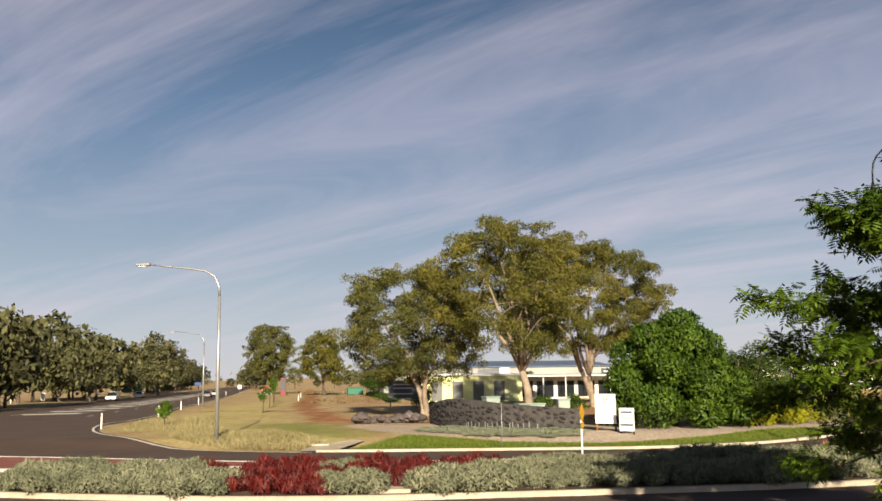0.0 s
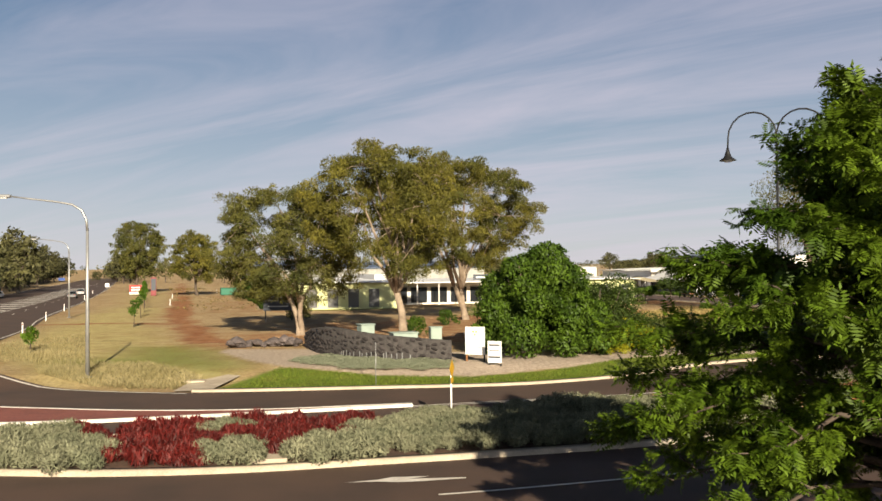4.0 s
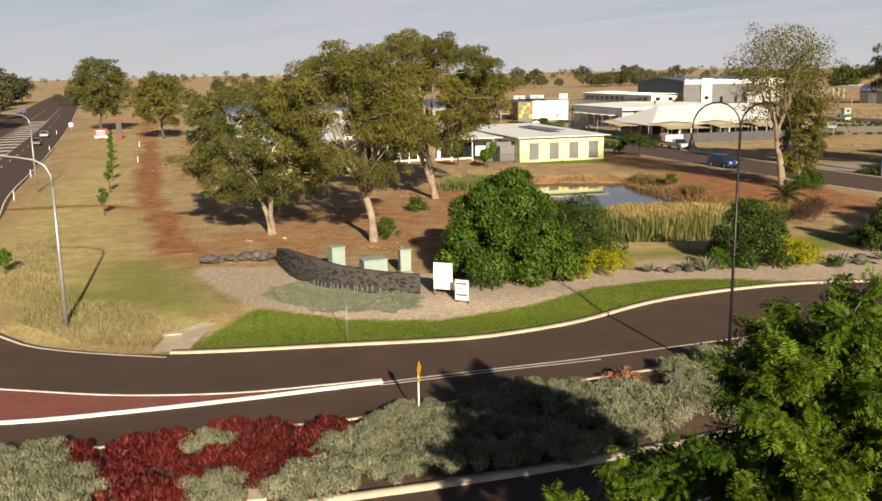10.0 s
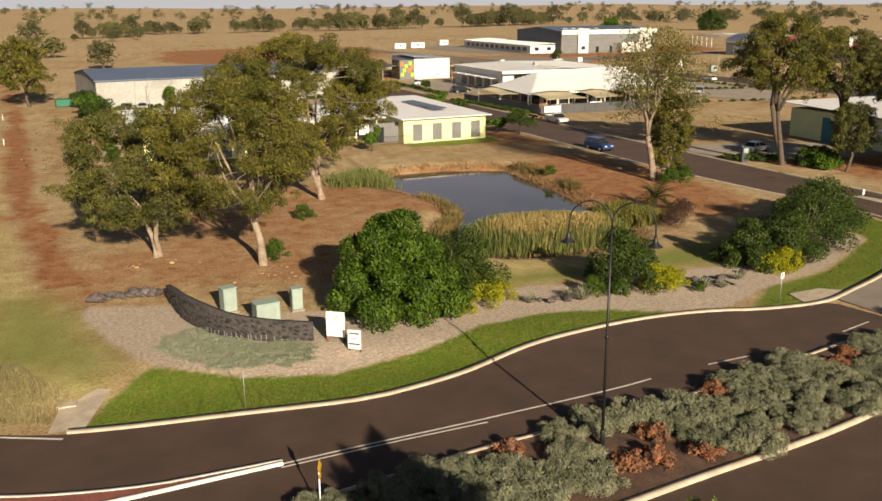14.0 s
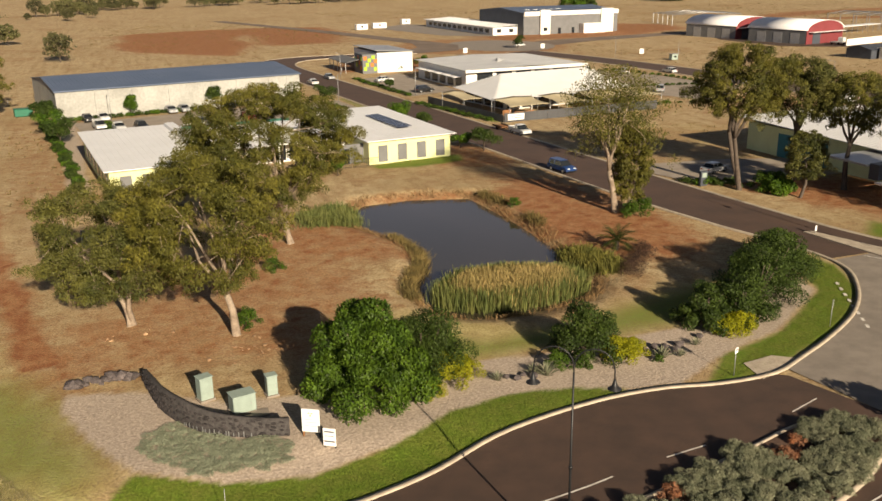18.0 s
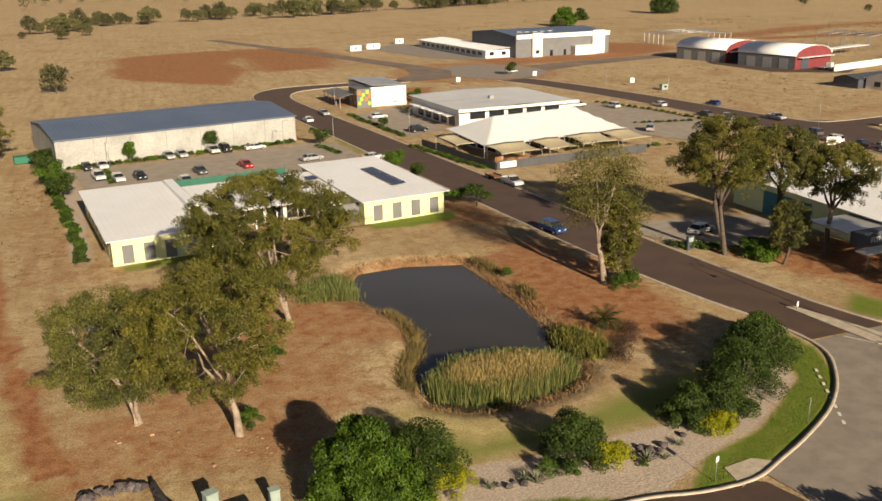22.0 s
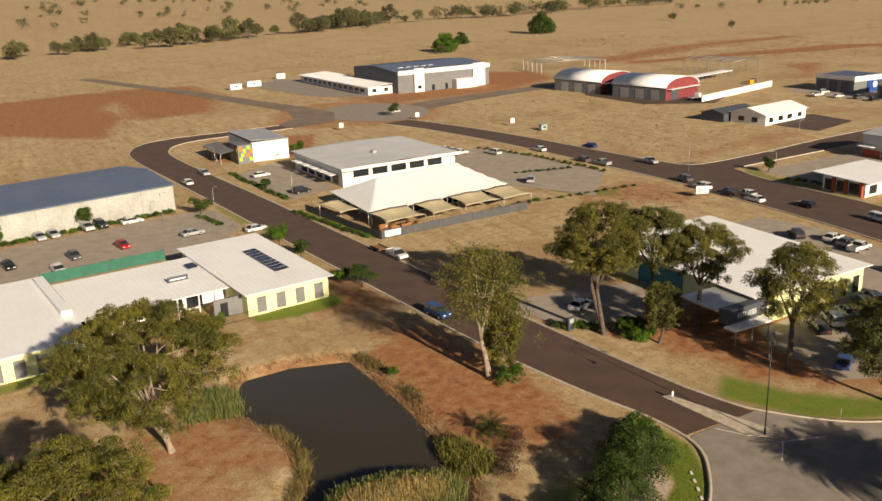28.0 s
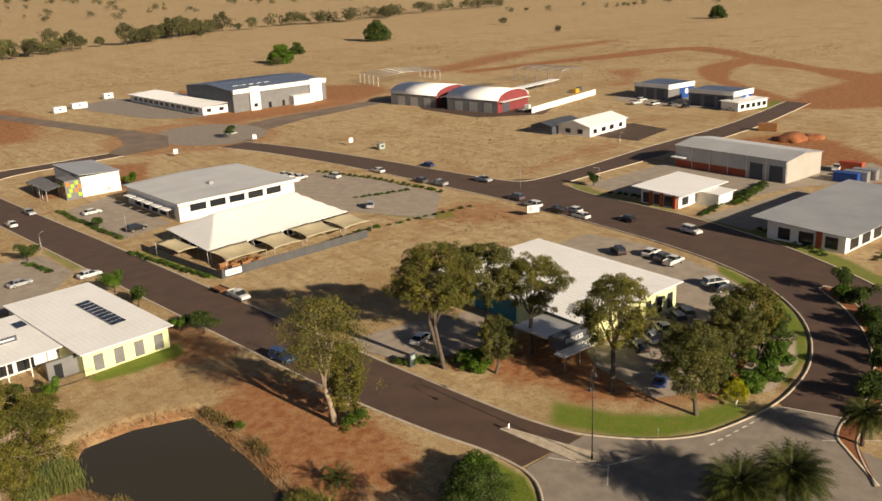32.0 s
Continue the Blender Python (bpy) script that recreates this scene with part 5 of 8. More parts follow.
def barn(x, y):
    """A barn with a round white roof and a maroon end."""
    b = house("round_roof_barn", x, y, 13.0, "barn with a curved white roof and a maroon gable end")
    tagged(b, group="round roof barns")
    w, d, h, rise = 21.5, 26, 5.0, 3.4
    arc = [(w / 2 - w / 2 * math.cos(a), h + rise * math.sin(a)) for a in np.linspace(0, math.pi, 15)]
    for y0, y1, m, nm in ((0, 0.25, "maroon", "gable_wall"), (d - 0.25, d, "grey_wall", "gable_wall")):
        bm = bmesh.new()
        lo = [bm.verts.new((px_, y0, pz)) for px_, pz in [(0, 0), *arc, (w, 0)]]
        hi = [bm.verts.new((px_, y1, pz)) for px_, pz in [(0, 0), *arc, (w, 0)]]
        bm.faces.new(lo); bm.faces.new(hi[::-1])
        for i in range(len(lo)):
            bm.faces.new((lo[i], hi[i], hi[(i + 1) % len(lo)], lo[(i + 1) % len(lo)]))
        bmesh.ops.recalc_face_normals(bm, faces=bm.faces)
        part(nm, bm, M[m], b)
    for x0 in (0, w - 0.2):
        part("side_wall", box(x0, x0 + 0.2, 0.27, d - 0.27, 0, h), M["grey_wall"], b)
    bm = bmesh.new()
    a0 = [bm.verts.new((px_ * 1.02 - w * 0.01, -0.5, pz + 0.08)) for px_, pz in arc]
    a1 = [bm.verts.new((px_ * 1.02 - w * 0.01, d + 0.5, pz + 0.08)) for px_, pz in arc]
    for i in range(len(arc) - 1):
        bm.faces.new((a0[i], a1[i], a1[i + 1], a0[i + 1])).smooth = True
    thicken(bm, 0.12)
    part("roof", bm, M["white_roof"], b)
    for i in range(3):
        part("roller_door", box(-0.06, -0.003, 3 + 7.5 * i, 7 + 7.5 * i, 0, 3.9), M["steel"], b)
    part("roller_door", box(3.5, 8.0, -0.08, -0.003, 0, 4.0), M["dark_wall"], b)
    part("awning", box(1, w - 1, -2.2, -0.01, 4.3, 4.42), M["white_roof"], b)
    return b


barn(231.5, 301.5); barn(237.5, 268.5)
ob = house("yard_wall", 246, 257.6, 16.5, "long pale yard wall beside the barns")
for i in range(14):
    part("panel", box(4.0 * i, 4.0 * i + 3.96, 0, 0.15, 0, 2.4), M["white_wall"], ob)
ob = house("yard_shelter", 268, 296, 16, "long open pale shelter roof behind the barns")
part("roof", box(0, 46, 0, 5, 3.0, 3.2), M["white_roof"], ob)
for i in range(12):
    part("post", box(4 * i + 0.4, 4 * i + 0.55, 0.3, 0.45, 0, 3.0), M["steel"], ob)
for i, (x, y) in enumerate(((298, 284), (303, 287))):
    t = thing("storage_box", pose(x, y, 0, 0, 0, 14), "yellow storage box in the barn yard", "box", "yard boxes")
    part("body", box(0, 3.0, 0, 1.6, 0, 1.8, 0.05), M["yellow" if i != 1 else "dark_wall"], t)


def steel_frame(x, y, rot, w, d, h, bays):
    """The bare steel frame of a shed under construction."""
    b = house("steel_frame", x, y, rot, "bare grey steel frame of an unfinished shed")
    for i in range(bays + 1):
        yy = d * i / bays
        for xx in (0, w):
            part("column", box(xx - 0.12, xx + 0.12, yy - 0.12, yy + 0.12, 0, h), M["steel"], b)
        part("rafter", tube([(0, yy, h), (w / 2, yy, h + 1.0), (w, yy, h)], 0.16, 5), M["steel"], b)
    for k in range(9):
        xx = w * k / 8
        part("purlin", box(xx - 0.09, xx + 0.09, 0, d, h + 0.15 + 1.0 * (1 - abs(2 * k / 8 - 1)), h + 0.3 + 1.0 * (1 - abs(2 * k / 8 - 1))), M["steel"], b)


steel_frame(316, 313, 8, 20, 28, 6, 4)
steel_frame(258, 386, -10, 36, 24, 5, 4)

ob = house("cottage_office", 223, 204.5, 9.5, "small white weatherboard office with a pale pitched roof")
shell(ob, 0, 22.5, 0, 13, 3.2, "white_wall")
gable(ob, 0, 22.5, 0, 13, 3.2, 2.0, "white_roof", 0.6, "x", "white_wall")
windows(ob, [(2, 4), (7, 9.5), (12, 14.5), (18, 20)], 0, 0.9, 2.3)
windows_x(ob, [(3, 5), (8, 10)], 0, 0.9, 2.3)
ob = house("dark_garage", 226, 219, 9.5, "low dark garage behind the white office")
shell(ob, -8, 9, 0, 9, 2.7, "dark_wall")
gable(ob, -8, 9, 0, 9, 2.7, 1.2, "dark_wall", 0.4, "x", "dark_wall")


def blue_shed(x, y, rot, w, d):
    b = house("trade_shed", x, y, rot, "white and grey trade shed with a blue front panel")
    tagged(b, group="trade sheds")
    shell(b, 0, w, 0, d, 5.8, "grey_wall")
    part("roof", ribbed(-0.3, w + 0.3, -0.3, d + 0.3, lambda x_, y_: 6.0 + 0.03 * x_), M["blue_roof"], b)
    part("parapet", box(-0.35, w + 0.35, -0.45, -0.32, 4.6, 6.6), M["white_wall"], b)
    part("front_panel", box(w * 0.45, w, -0.2, -0.01, 0, 4.6), M["blue_panel"], b)
    disc = part("emblem", tube([(w * 0.72, -0.21, 2.9), (w * 0.72, -0.26, 2.9)], 1.2, 16), M["white_roof"], b, "pale round emblem")
    for i in range(3):
        part("roller_door", box(-0.08, -0.003, 2 + d * 0.31 * i, 2 + d * 0.31 * i + d * 0.22, 0, 4.4), M["dark_wall"], b)
    part("side_parapet", box(-0.45, -0.32, 0, d, 5.0, 6.6), M["white_wall"], b)


blue_shed(303, 236, 0, 16.5, 18); blue_shed(300.5, 203, 3, 13.5, 20)
ob = house("trade_office", 296, 197.5, -4, "low white trade office beside the blue sheds")
shell(ob, 0, 17, 0, 8, 3.2, "white_wall")
part("roof", ribbed(-0.6, 17.6, -0.6, 8.6, lambda x, y: 3.4 + 0.02 * y), M["white_roof"], ob)
windows(ob, [(1.5 + 3.2 * i, 3.5 + 3.2 * i) for i in range(5)], 0, 0.9, 2.4)

# long shed with orange dado
ob = house("long_shed", 207.4, 121.6, 1.2, "long beige metal shed with an orange base band")
shell(ob, 0, 16.5, 0, 34.5, 5.9, "beige_wall")
gable(ob, 0, 16.5, 0, 34.5, 5.85, 1.1, "grey_roof", 0.35, "y", "beige_wall")
for i in range(6):
    y0 = 0.3 + 5.72 * i
    part("panel", box(-0.10, -0.003, y0, y0 + 5.4, 2.0, 5.8), M["grey_roof"], ob)
    if i in (1, 0):
        part("roller_door", box(-0.12, -0.003, y0 + 0.8, y0 + 4.6, 0, 1.98), M["dark_wall"], ob)
        part("roller_door", box(-0.14, -0.102, y0 + 0.8, y0 + 4.6, 1.9, 4.3), M["dark_wall"], ob)
    else:
        part("base_band", box(-0.12, -0.003, y0, y0 + 5.4, 0, 1.98), M["orange_wall"], ob)
    part("downpipe", box(-0.22, -0.12, y0 - 0.22, y0 - 0.10, 0, 5.9), M["sign_white"], ob)
part("entry_canopy", box(-2.4, -0.15, 30, 34.4, 2.9, 3.05), M["white_roof"], ob)

ob = house("small_office", 168.2, 124.2, 4.5, "small office with a flat white roof and orange piers")
shell(ob, 1.5, 18, 1.5, 12, 3.3, "white_wall")
part("roof", ribbed(-0.5, 19.4, -0.8, 13.6, lambda x, y: 3.7 + 0.04 * y), M["white_roof"], ob)
windows_x(ob, [(3 + 3 * i, 5.4 + 3 * i) for i in range(3)], 1.5, 0.3, 2.7)
for y0 in (2.0, 5.7, 8.7):
    part("pier", box(0.9, 1.49, y0, y0 + 0.7, 0, 3.2), M["orange_wall"], ob)
windows(ob, [(3, 5.5), (12, 14)], 1.5, 0.6, 2.4)
shell(ob, 9, 15, -4.5, 1.49, 2.9, "white_wall")
part("roof", ribbed(8.4, 15.6, -5.2, 1.4, lambda x, y: 3.1 + 0.02 * y), M["white_roof"], ob)

ob = house("showroom", 162.8, 80.6, 3.0, "showroom with a pale grey flat roof and white walls")
shell(ob, 2, 40, 1.5, 18, 3.9, "white_wall")
part("roof", ribbed(-0.5, 42, -0.8, 20.5, lambda x, y: 4.2 + 0.03 * y), M["grey_roof"], ob)
windows(ob, [(4 + 5 * i, 7.4 + 5 * i) for i in range(6)], 1.5, 0.4, 2.9)
windows_x(ob, [(3, 5.5), (8, 11), (13, 15.5)], 2, 0.5, 2.8)
part("entry_panel", box(1.75, 1.99, 6.2, 7.4, 0, 3.6), M["orange_wall"], ob)

# gymnasium among the trees
ob = house("gymnasium", 94.5, 84.3, 2.5, "cream gymnasium with a broad white metal roof")
shell(ob, 1.5, 24.5, 1.2, 33, 4.4, "lime_wall")
part("roof", ribbed(-0.3, 25.5, 0.4, 34, lambda x, y: 4.7 + 0.02 * y), M["white_roof"], ob)
windows_x(ob, [(4 + 5 * i, 5.3 + 5 * i) for i in range(5)], 24.5, 0.6, 3.2, side=1)
windows(ob, [(13.5 + 2.9 * i, 14.8 + 2.9 * i) for i in range(4)], 1.2, 0.6, 3.2)
part("teal_panel", box(1.38, 1.49, 16, 26, 0, 3.6), M["teal"], ob)
part("sign_box", box(-6.5, 1.4, -0.4, 1.1, 2.4, 4.4), M["dark_wall"], ob, "black sign box")
part("roof_step", box(-7, 1.4, 1.12, 8, 4.0, 4.25), M["grey_roof"], ob)
part("canopy", box(-7.0, 0.5, -2.4, -0.42, 2.1, 2.3), M["white_roof"], ob)
for i in range(3):
    part("post", box(-6.6 + 3.2 * i, -6.45 + 3.2 * i, -2.2, -2.05, 0, 2.1), M["steel"], ob)
tcur = bpy.data.curves.new("lettering", "FONT")
tcur.body, tcur.size, tcur.extrude, tcur.align_x = "FITNESS", 1.05, 0.02, "CENTER"
tob = new("lettering_curve", tcur)
dg = bpy.context.evaluated_depsgraph_get()
tmesh = bpy.data.meshes.new_from_object(tob.evaluated_get(dg))
bpy.data.objects.remove(tob)
tmesh.materials.clear(); tmesh.materials.append(M["sign_white"])
tx = new("lettering", tmesh); tx.parent = ob
tx.matrix_basis = pose(-2.6, -0.43, 2.95, 90, 0, 0)

# ---- plants ----
def leaves(rng, centers, radii, n, size, shape=0.34, droop=0.5, shell_bias=0.6, up=0.0):
    """Quads scattered in the lumps: a leaf or a spray of leaves each."""
    centers, radii = np.asarray(centers, float), np.asarray(radii, float)
    w = (radii.prod(1)) ** 0.75
    k = rng.choice(len(centers), n, p=w / w.sum())
    d = rng.normal(size=(n, 3)); d /= np.linalg.norm(d, axis=1, keepdims=True)
    d[:, 2] = np.where((d[:, 2] < -0.35) & (rng.random(n) < 0.55), -d[:, 2], d[:, 2])
    r = rng.random(n) ** (1 / 3 * (1 - shell_bias) + 0.10)
    p = centers[k] + d * r[:, None] * radii[k] * (0.88 + 0.22 * rng.random((n, 1)))
    a = rng.normal(size=(n, 3)) * (1 - droop) + np.array([0, 0, -droop * 1.6 + up * 2.4]); a /= np.linalg.norm(a, axis=1, keepdims=True)
    b = np.cross(a, d + np.array([0, 0, 0.25]) + rng.normal(size=(n, 3)) * 0.30); b /= np.linalg.norm(b, axis=1, keepdims=True) + 1e-9
    s = size * (0.6 + 0.8 * rng.random((n, 1)))
    a, b = a * s, b * s * shape
    v = np.stack([p - a * 0.5, p + b * 0.5 - a * 0.05, p + a * 0.5, p - b * 0.5 - a * 0.05], 1).reshape(-1, 3)
    return v, np.arange(4 * n).reshape(n, 4)


def gum_skeleton(rng, h, spread, lean, split, limbs, count=60, crown=None, stems=1):
    """Trunk, limbs and twigs as one bmesh, and the small lumps of foliage at their ends; crown: centre x, y, z, radius, half height."""
    bm = bmesh.new()
    r0 = h * 0.0195
    cx0, cy0, cz0, rad0, half0 = crown or (lean[0] * 1.5, lean[1] * 1.5, h * 0.57, spread, h * 0.385)
    ctr, env = Vector((cx0, cy0, cz0)), Vector((rad0, rad0, half0))
    forks = []
    for k in range(stems):
        a = 2.2 * k + 0.4
        top = Vector((lean[0] + 0.9 * k * math.cos(a), lean[1] + 0.6 * k * math.sin(a), h * split * (1 + 0.12 * k)))
        mid = top * 0.55 + Vector((rng.normal() * 0.15, rng.normal() * 0.15, 0))
        thick = r0 * (1.0 if stems == 1 else 0.8)
        tube([(0.15 * k, 0.1 * k, -0.3), (0.15 * k, 0.1 * k, 0.05), tuple(mid), tuple(top)], [thick * 1.7, thick * 1.3, thick, thick * 0.85], 9, bm)
        forks.append(top)

    def inside_crown(f, reach):
        z = -0.55 + 1.5 * f
        a = 2.399 * len(nodes) + rng.normal() * 0.5
        o = math.sqrt(max(0.05, 1 - min(0.97, abs(z)) ** 2)) * reach
        return ctr + Vector((math.cos(a) * o * env.x, math.sin(a) * o * env.y, z * env.z * min(1.0, reach + 0.15)))

    nodes = []
    for i in range(limbs):
        e = inside_crown((i + rng.random()) / limbs, 0.45)
        top = min(forks, key=lambda q: (q.xy - e.xy).length)
        m = top.lerp(e, 0.5) + Vector((rng.normal() * 0.5, rng.normal() * 0.5, -0.3 + 0.4 * rng.random()))
        tube([tuple(top - Vector((0, 0, 0.25))), tuple(top.lerp(m, 0.5) + Vector((rng.normal() * 0.2, rng.normal() * 0.2, 0.1))), tuple(m), tuple(e)], [r0 * 0.62, r0 * 0.50, r0 * 0.38, r0 * 0.22], 7, bm)
        nodes.append(e)
    prime = list(nodes)
    for i in range(limbs * 3):
        e = inside_crown((i + rng.random()) / (limbs * 3), 0.72)
        src = min(prime, key=lambda q: (q - e).length)
        m = src.lerp(e, 0.5) + Vector((rng.normal() * 0.3, rng.normal() * 0.3, 0.25))
        tube([tuple(src), tuple(m), tuple(e)], [r0 * 0.22, r0 * 0.16, r0 * 0.09], 6, bm)
        nodes.append(e)
    gaps = [Vector(rng.normal(size=3)).normalized() for _ in range(7)]
    mean = (env.x * env.x * env.z) ** (1 / 3)
    s0 = 1.62 * mean / math.sqrt(count)
    tips = [q + Vector((0, 0, s0 * 0.3)) for q in nodes]
    for i in range(count):
        z = -0.86 + 1.84 * (i + rng.random()) / count
        a = i * 2.399 + rng.normal() * 0.4
        o = math.sqrt(max(0.0, 1 - min(0.98, abs(z)) ** 2))
        d = Vector((math.cos(a) * o, math.sin(a) * o, min(z, 1)))
        k = 0.66 + 0.36 * rng.random()
        if max(d.normalized().dot(g) for g in gaps) > 0.90:
            k *= 0.72
        tips.append(ctr + Vector((d.x * env.x * k, d.y * env.y * k, d.z * env.z * (0.84 + 0.2 * rng.random()))))
    lumps, rad = [], []
    for f in tips:
        src = min(nodes, key=lambda q: (q - f).length)
        if (f - src).length > s0 * 0.5:
            tube([tuple(src), tuple(src.lerp(f, 0.5) + Vector((rng.normal() * 0.15, rng.normal() * 0.15, 0.2))), tuple(f)], [r0 * 0.10, r0 * 0.07, r0 * 0.03], 5, bm)
        s = s0 * (0.7 + 0.55 * rng.random())
        lumps.append(f); rad.append((s, s, s * 0.66))
        for _ in range(3):
            lumps.append(f + Vector((rng.normal() * s * 0.75, rng.normal() * s * 0.75, rng.normal() * s * 0.35 - s * 0.30)))
            rad.append((s * 0.5, s * 0.5, s * 0.42))
    return bm, [tuple(v) for v in lumps], rad


GUMS = "eucalypts"


def gum_tree(x, y, h, spread, seed, n=15000, size=0.42, leaf="gum", lean=(0, 0), split=0.27, limbs=6, label="tall eucalypt with pale limbs and olive foliage", group=GUMS, bark="bark", count=60, crown=None, stems=1):
    rng = np.random.default_rng(seed)
    t = thing("gum_tree", pose(x, y, 0), label, "tree", group)
    bm, lumps, rad = gum_skeleton(rng, h, spread, lean, split, limbs, count, crown, stems)
    part("trunk", bm, M[bark], t)
    v, f = leaves(rng, lumps, rad, n, size, 0.36, 0.40)
    part("crown", mesh_np("crown", v, f, M[leaf]), M[leaf], t)
    return t


gum_tree(-1.9, 74.2, 13.2, 6.3, 11, 88000, 0.19, "gum_old", (0.1, 0.4), 0.20, 7, "spreading eucalypt with a thick pale trunk and drooping olive crown", count=105, crown=(-1.3, 0.3, 7.2, 6.3, 5.3), stems=3)
gum_tree(6.4, 68.9, 15.2, 6.0, 27, 88000, 0.19, "gum", (-0.5, 0.4), 0.24, 8, "tall eucalypt with a forked pale trunk over bare soil", count=105, crown=(-1.4, 0.4, 9.8, 6.3, 5.6))
gum_tree(15.2, 92.9, 17.2, 9.6, 31, 140000, 0.22, "gum", (-0.3, 0.3), 0.20, 9, "large eucalypt with a broad crown beside the pond", count=170, crown=(-1.4, 0.3, 11.0, 9.5, 6.1), stems=2)
gum_tree(54.8, 90.9, 17.4, 5.0, 42, 19000, 0.25, "gum", (-0.9, 0.3), 0.30, 7, "thin-crowned eucalypt with bare white limbs", count=22, crown=(-0.6, 0.3, 11.6, 5.2, 5.8))
gum_tree(56.8, 91.2, 11.0, 3.0, 43, 26000, 0.25, "gum", (0.2, 0), 0.2, 5, "dense young eucalypt beside the street", crown=(0.2, 0.0, 5.6, 2.7, 5.0))
gum_tree(75.6, 94.4, 18.5, 6.8, 51, 46000, 0.27, "gum", (-0.8, 0.8), 0.38, 7, "tall dark eucalypt on a street verge", bark="bark_dark", count=80, crown=(-0.4, 0.6, 14.0, 7.0, 4.8), stems=2)
gum_tree(84.5, 95.0, 17.5, 5.6, 52, 36000, 0.28, "gum_old", (0.5, 0.5), 0.4, 6, "tall eucalypt before the gymnasium", bark="bark_dark", count=74, crown=(0.3, 0.3, 12.6, 6.2, 4.2))
gum_tree(88.1, 73.0, 16.8, 5.2, 53, 34000, 0.27, "gum", (0.4, 0.2), 0.38, 6, "eucalypt standing in the gymnasium verge", bark="bark_dark", count=66, crown=(0.3, 0.2, 11.6, 5.2, 5.0))
gum_tree(91.0, 61.2, 13.0, 4.6, 54, 30000, 0.27, "gum_old", (0.3, 0.6), 0.27, 6, "bushy eucalypt by the roundabout", bark="bark_dark")
gum_tree(88.3, 89.2, 15.5, 5.4, 59, 30000, 0.27, "gum", (0.4, 0.3), 0.4, 6, "tall dark eucalypt beside the gymnasium wall", bark="bark_dark", count=66, crown=(0.4, 0.3, 11.4, 5.6, 3.9))
gum_tree(80.2, 88.0, 9.0, 3.0, 55, 16000, 0.25, "gum_old", (0.3, 0.2), 0.4, 5, "small dark eucalypt behind the verge", bark="bark_dark")
gum_tree(97.8, 66.0, 8.6, 3.4, 56, 26000, 0.27, "gum", (0.2, 0.6), 0.22, 6, "bushy eucalypt at the edge of a car park", bark="bark_dark")
gum_tree(107.2, 67.4, 9.2, 4.2, 57, 26000, 0.28, "gum_old", (0.5, 0.4), 0.22, 6, "bushy eucalypt at the edge of a car park", bark="bark_dark")
gum_tree(115.4, 69.6, 9.6, 4.2, 58, 24000, 0.28, "gum", (0.5, 0.4), 0.22, 6, "bushy eucalypt at the edge of a car park", bark="bark_dark")
gum_tree(-49, 243, 19.5, 7.0, 61, 22000, 0.5, "gum_old", (0.4, 0), 0.2, 7, "large round eucalypt beside the highway verge", bark="bark_dark")
gum_tree(-28.2, 207, 15.0, 5.6, 62, 19000, 0.46, "gum", (-0.4, 0), 0.2, 7, "round eucalypt beside the red track", bark="bark_dark")


def shrub_mesh(seed, r, h, n, size, leaf, shape=0.4, droop=0.2, up=0.0, lumps=9):
    """A bush of many lumps on a dome, resting on the ground."""
    rng = np.random.default_rng(seed)
    c, q = [], []
    for i in range(lumps):
        u = (i + 0.5) / lumps
        a = i * 2.399 + rng.normal() * 0.25
        e = math.asin(u) * (0.9 + 0.2 * rng.random())
        s = r * (0.24 + 0.14 * rng.random()) * (1.25 if lumps < 13 else 1.0)
        k = 0.58 + 0.42 * rng.random()
        zz = max(s * 0.7, math.sin(e) * (h - s * 0.75) * (0.72 + 0.34 * rng.random()))
        c.append((math.cos(a) * math.cos(e) * r * k, math.sin(a) * math.cos(e) * r * k, zz)); q.append((s, s, s * 0.8))
    c.append((0, 0, h * 0.42)); q.append((r * 0.55, r * 0.55, h * 0.36))
    v, f = leaves(rng, c, q, n, size, shape, droop, 0.8, up)
    v[:, 2] = np.maximum(v[:, 2], 0.0)
    return mesh_np("foliage", v, f, M[leaf])


def shrub(name, me, x, y, s, rot, label, category="shrub", group="", z=0.0):
    ob = new(name, me)
    ob.matrix_basis = pose(x, y, z, 0, 0, rot) @ Matrix.Diagonal((s, s, s, 1))
    return tagged(ob, label, category, group)


def bush(x, y, r, h, seed, n, size, leaf, label, stems=5, name="bush", group="", droop=0.2, lumps=16, shape=0.45):
    """A large bush with stems and a lumpy crown."""
    t = thing(name, pose(x, y, 0), label, "bush", group)
    rng = np.random.default_rng(seed)
    bm = bmesh.new()
    for i in range(stems):
        a = rng.random() * 6.28
        tube([(math.cos(a) * 0.2, math.sin(a) * 0.2, -0.1), (math.cos(a) * r * 0.3, math.sin(a) * r * 0.3, h * 0.4), (math.cos(a) * r * 0.55, math.sin(a) * r * 0.55, h * 0.75)], [0.10, 0.07, 0.03], 6, bm)
    part("trunk", bm, M["bark_dark"], t)
    part("crown", shrub_mesh(seed, r, h, n, size, leaf, shape, droop, 0.0, lumps), M[leaf], t)
    return t


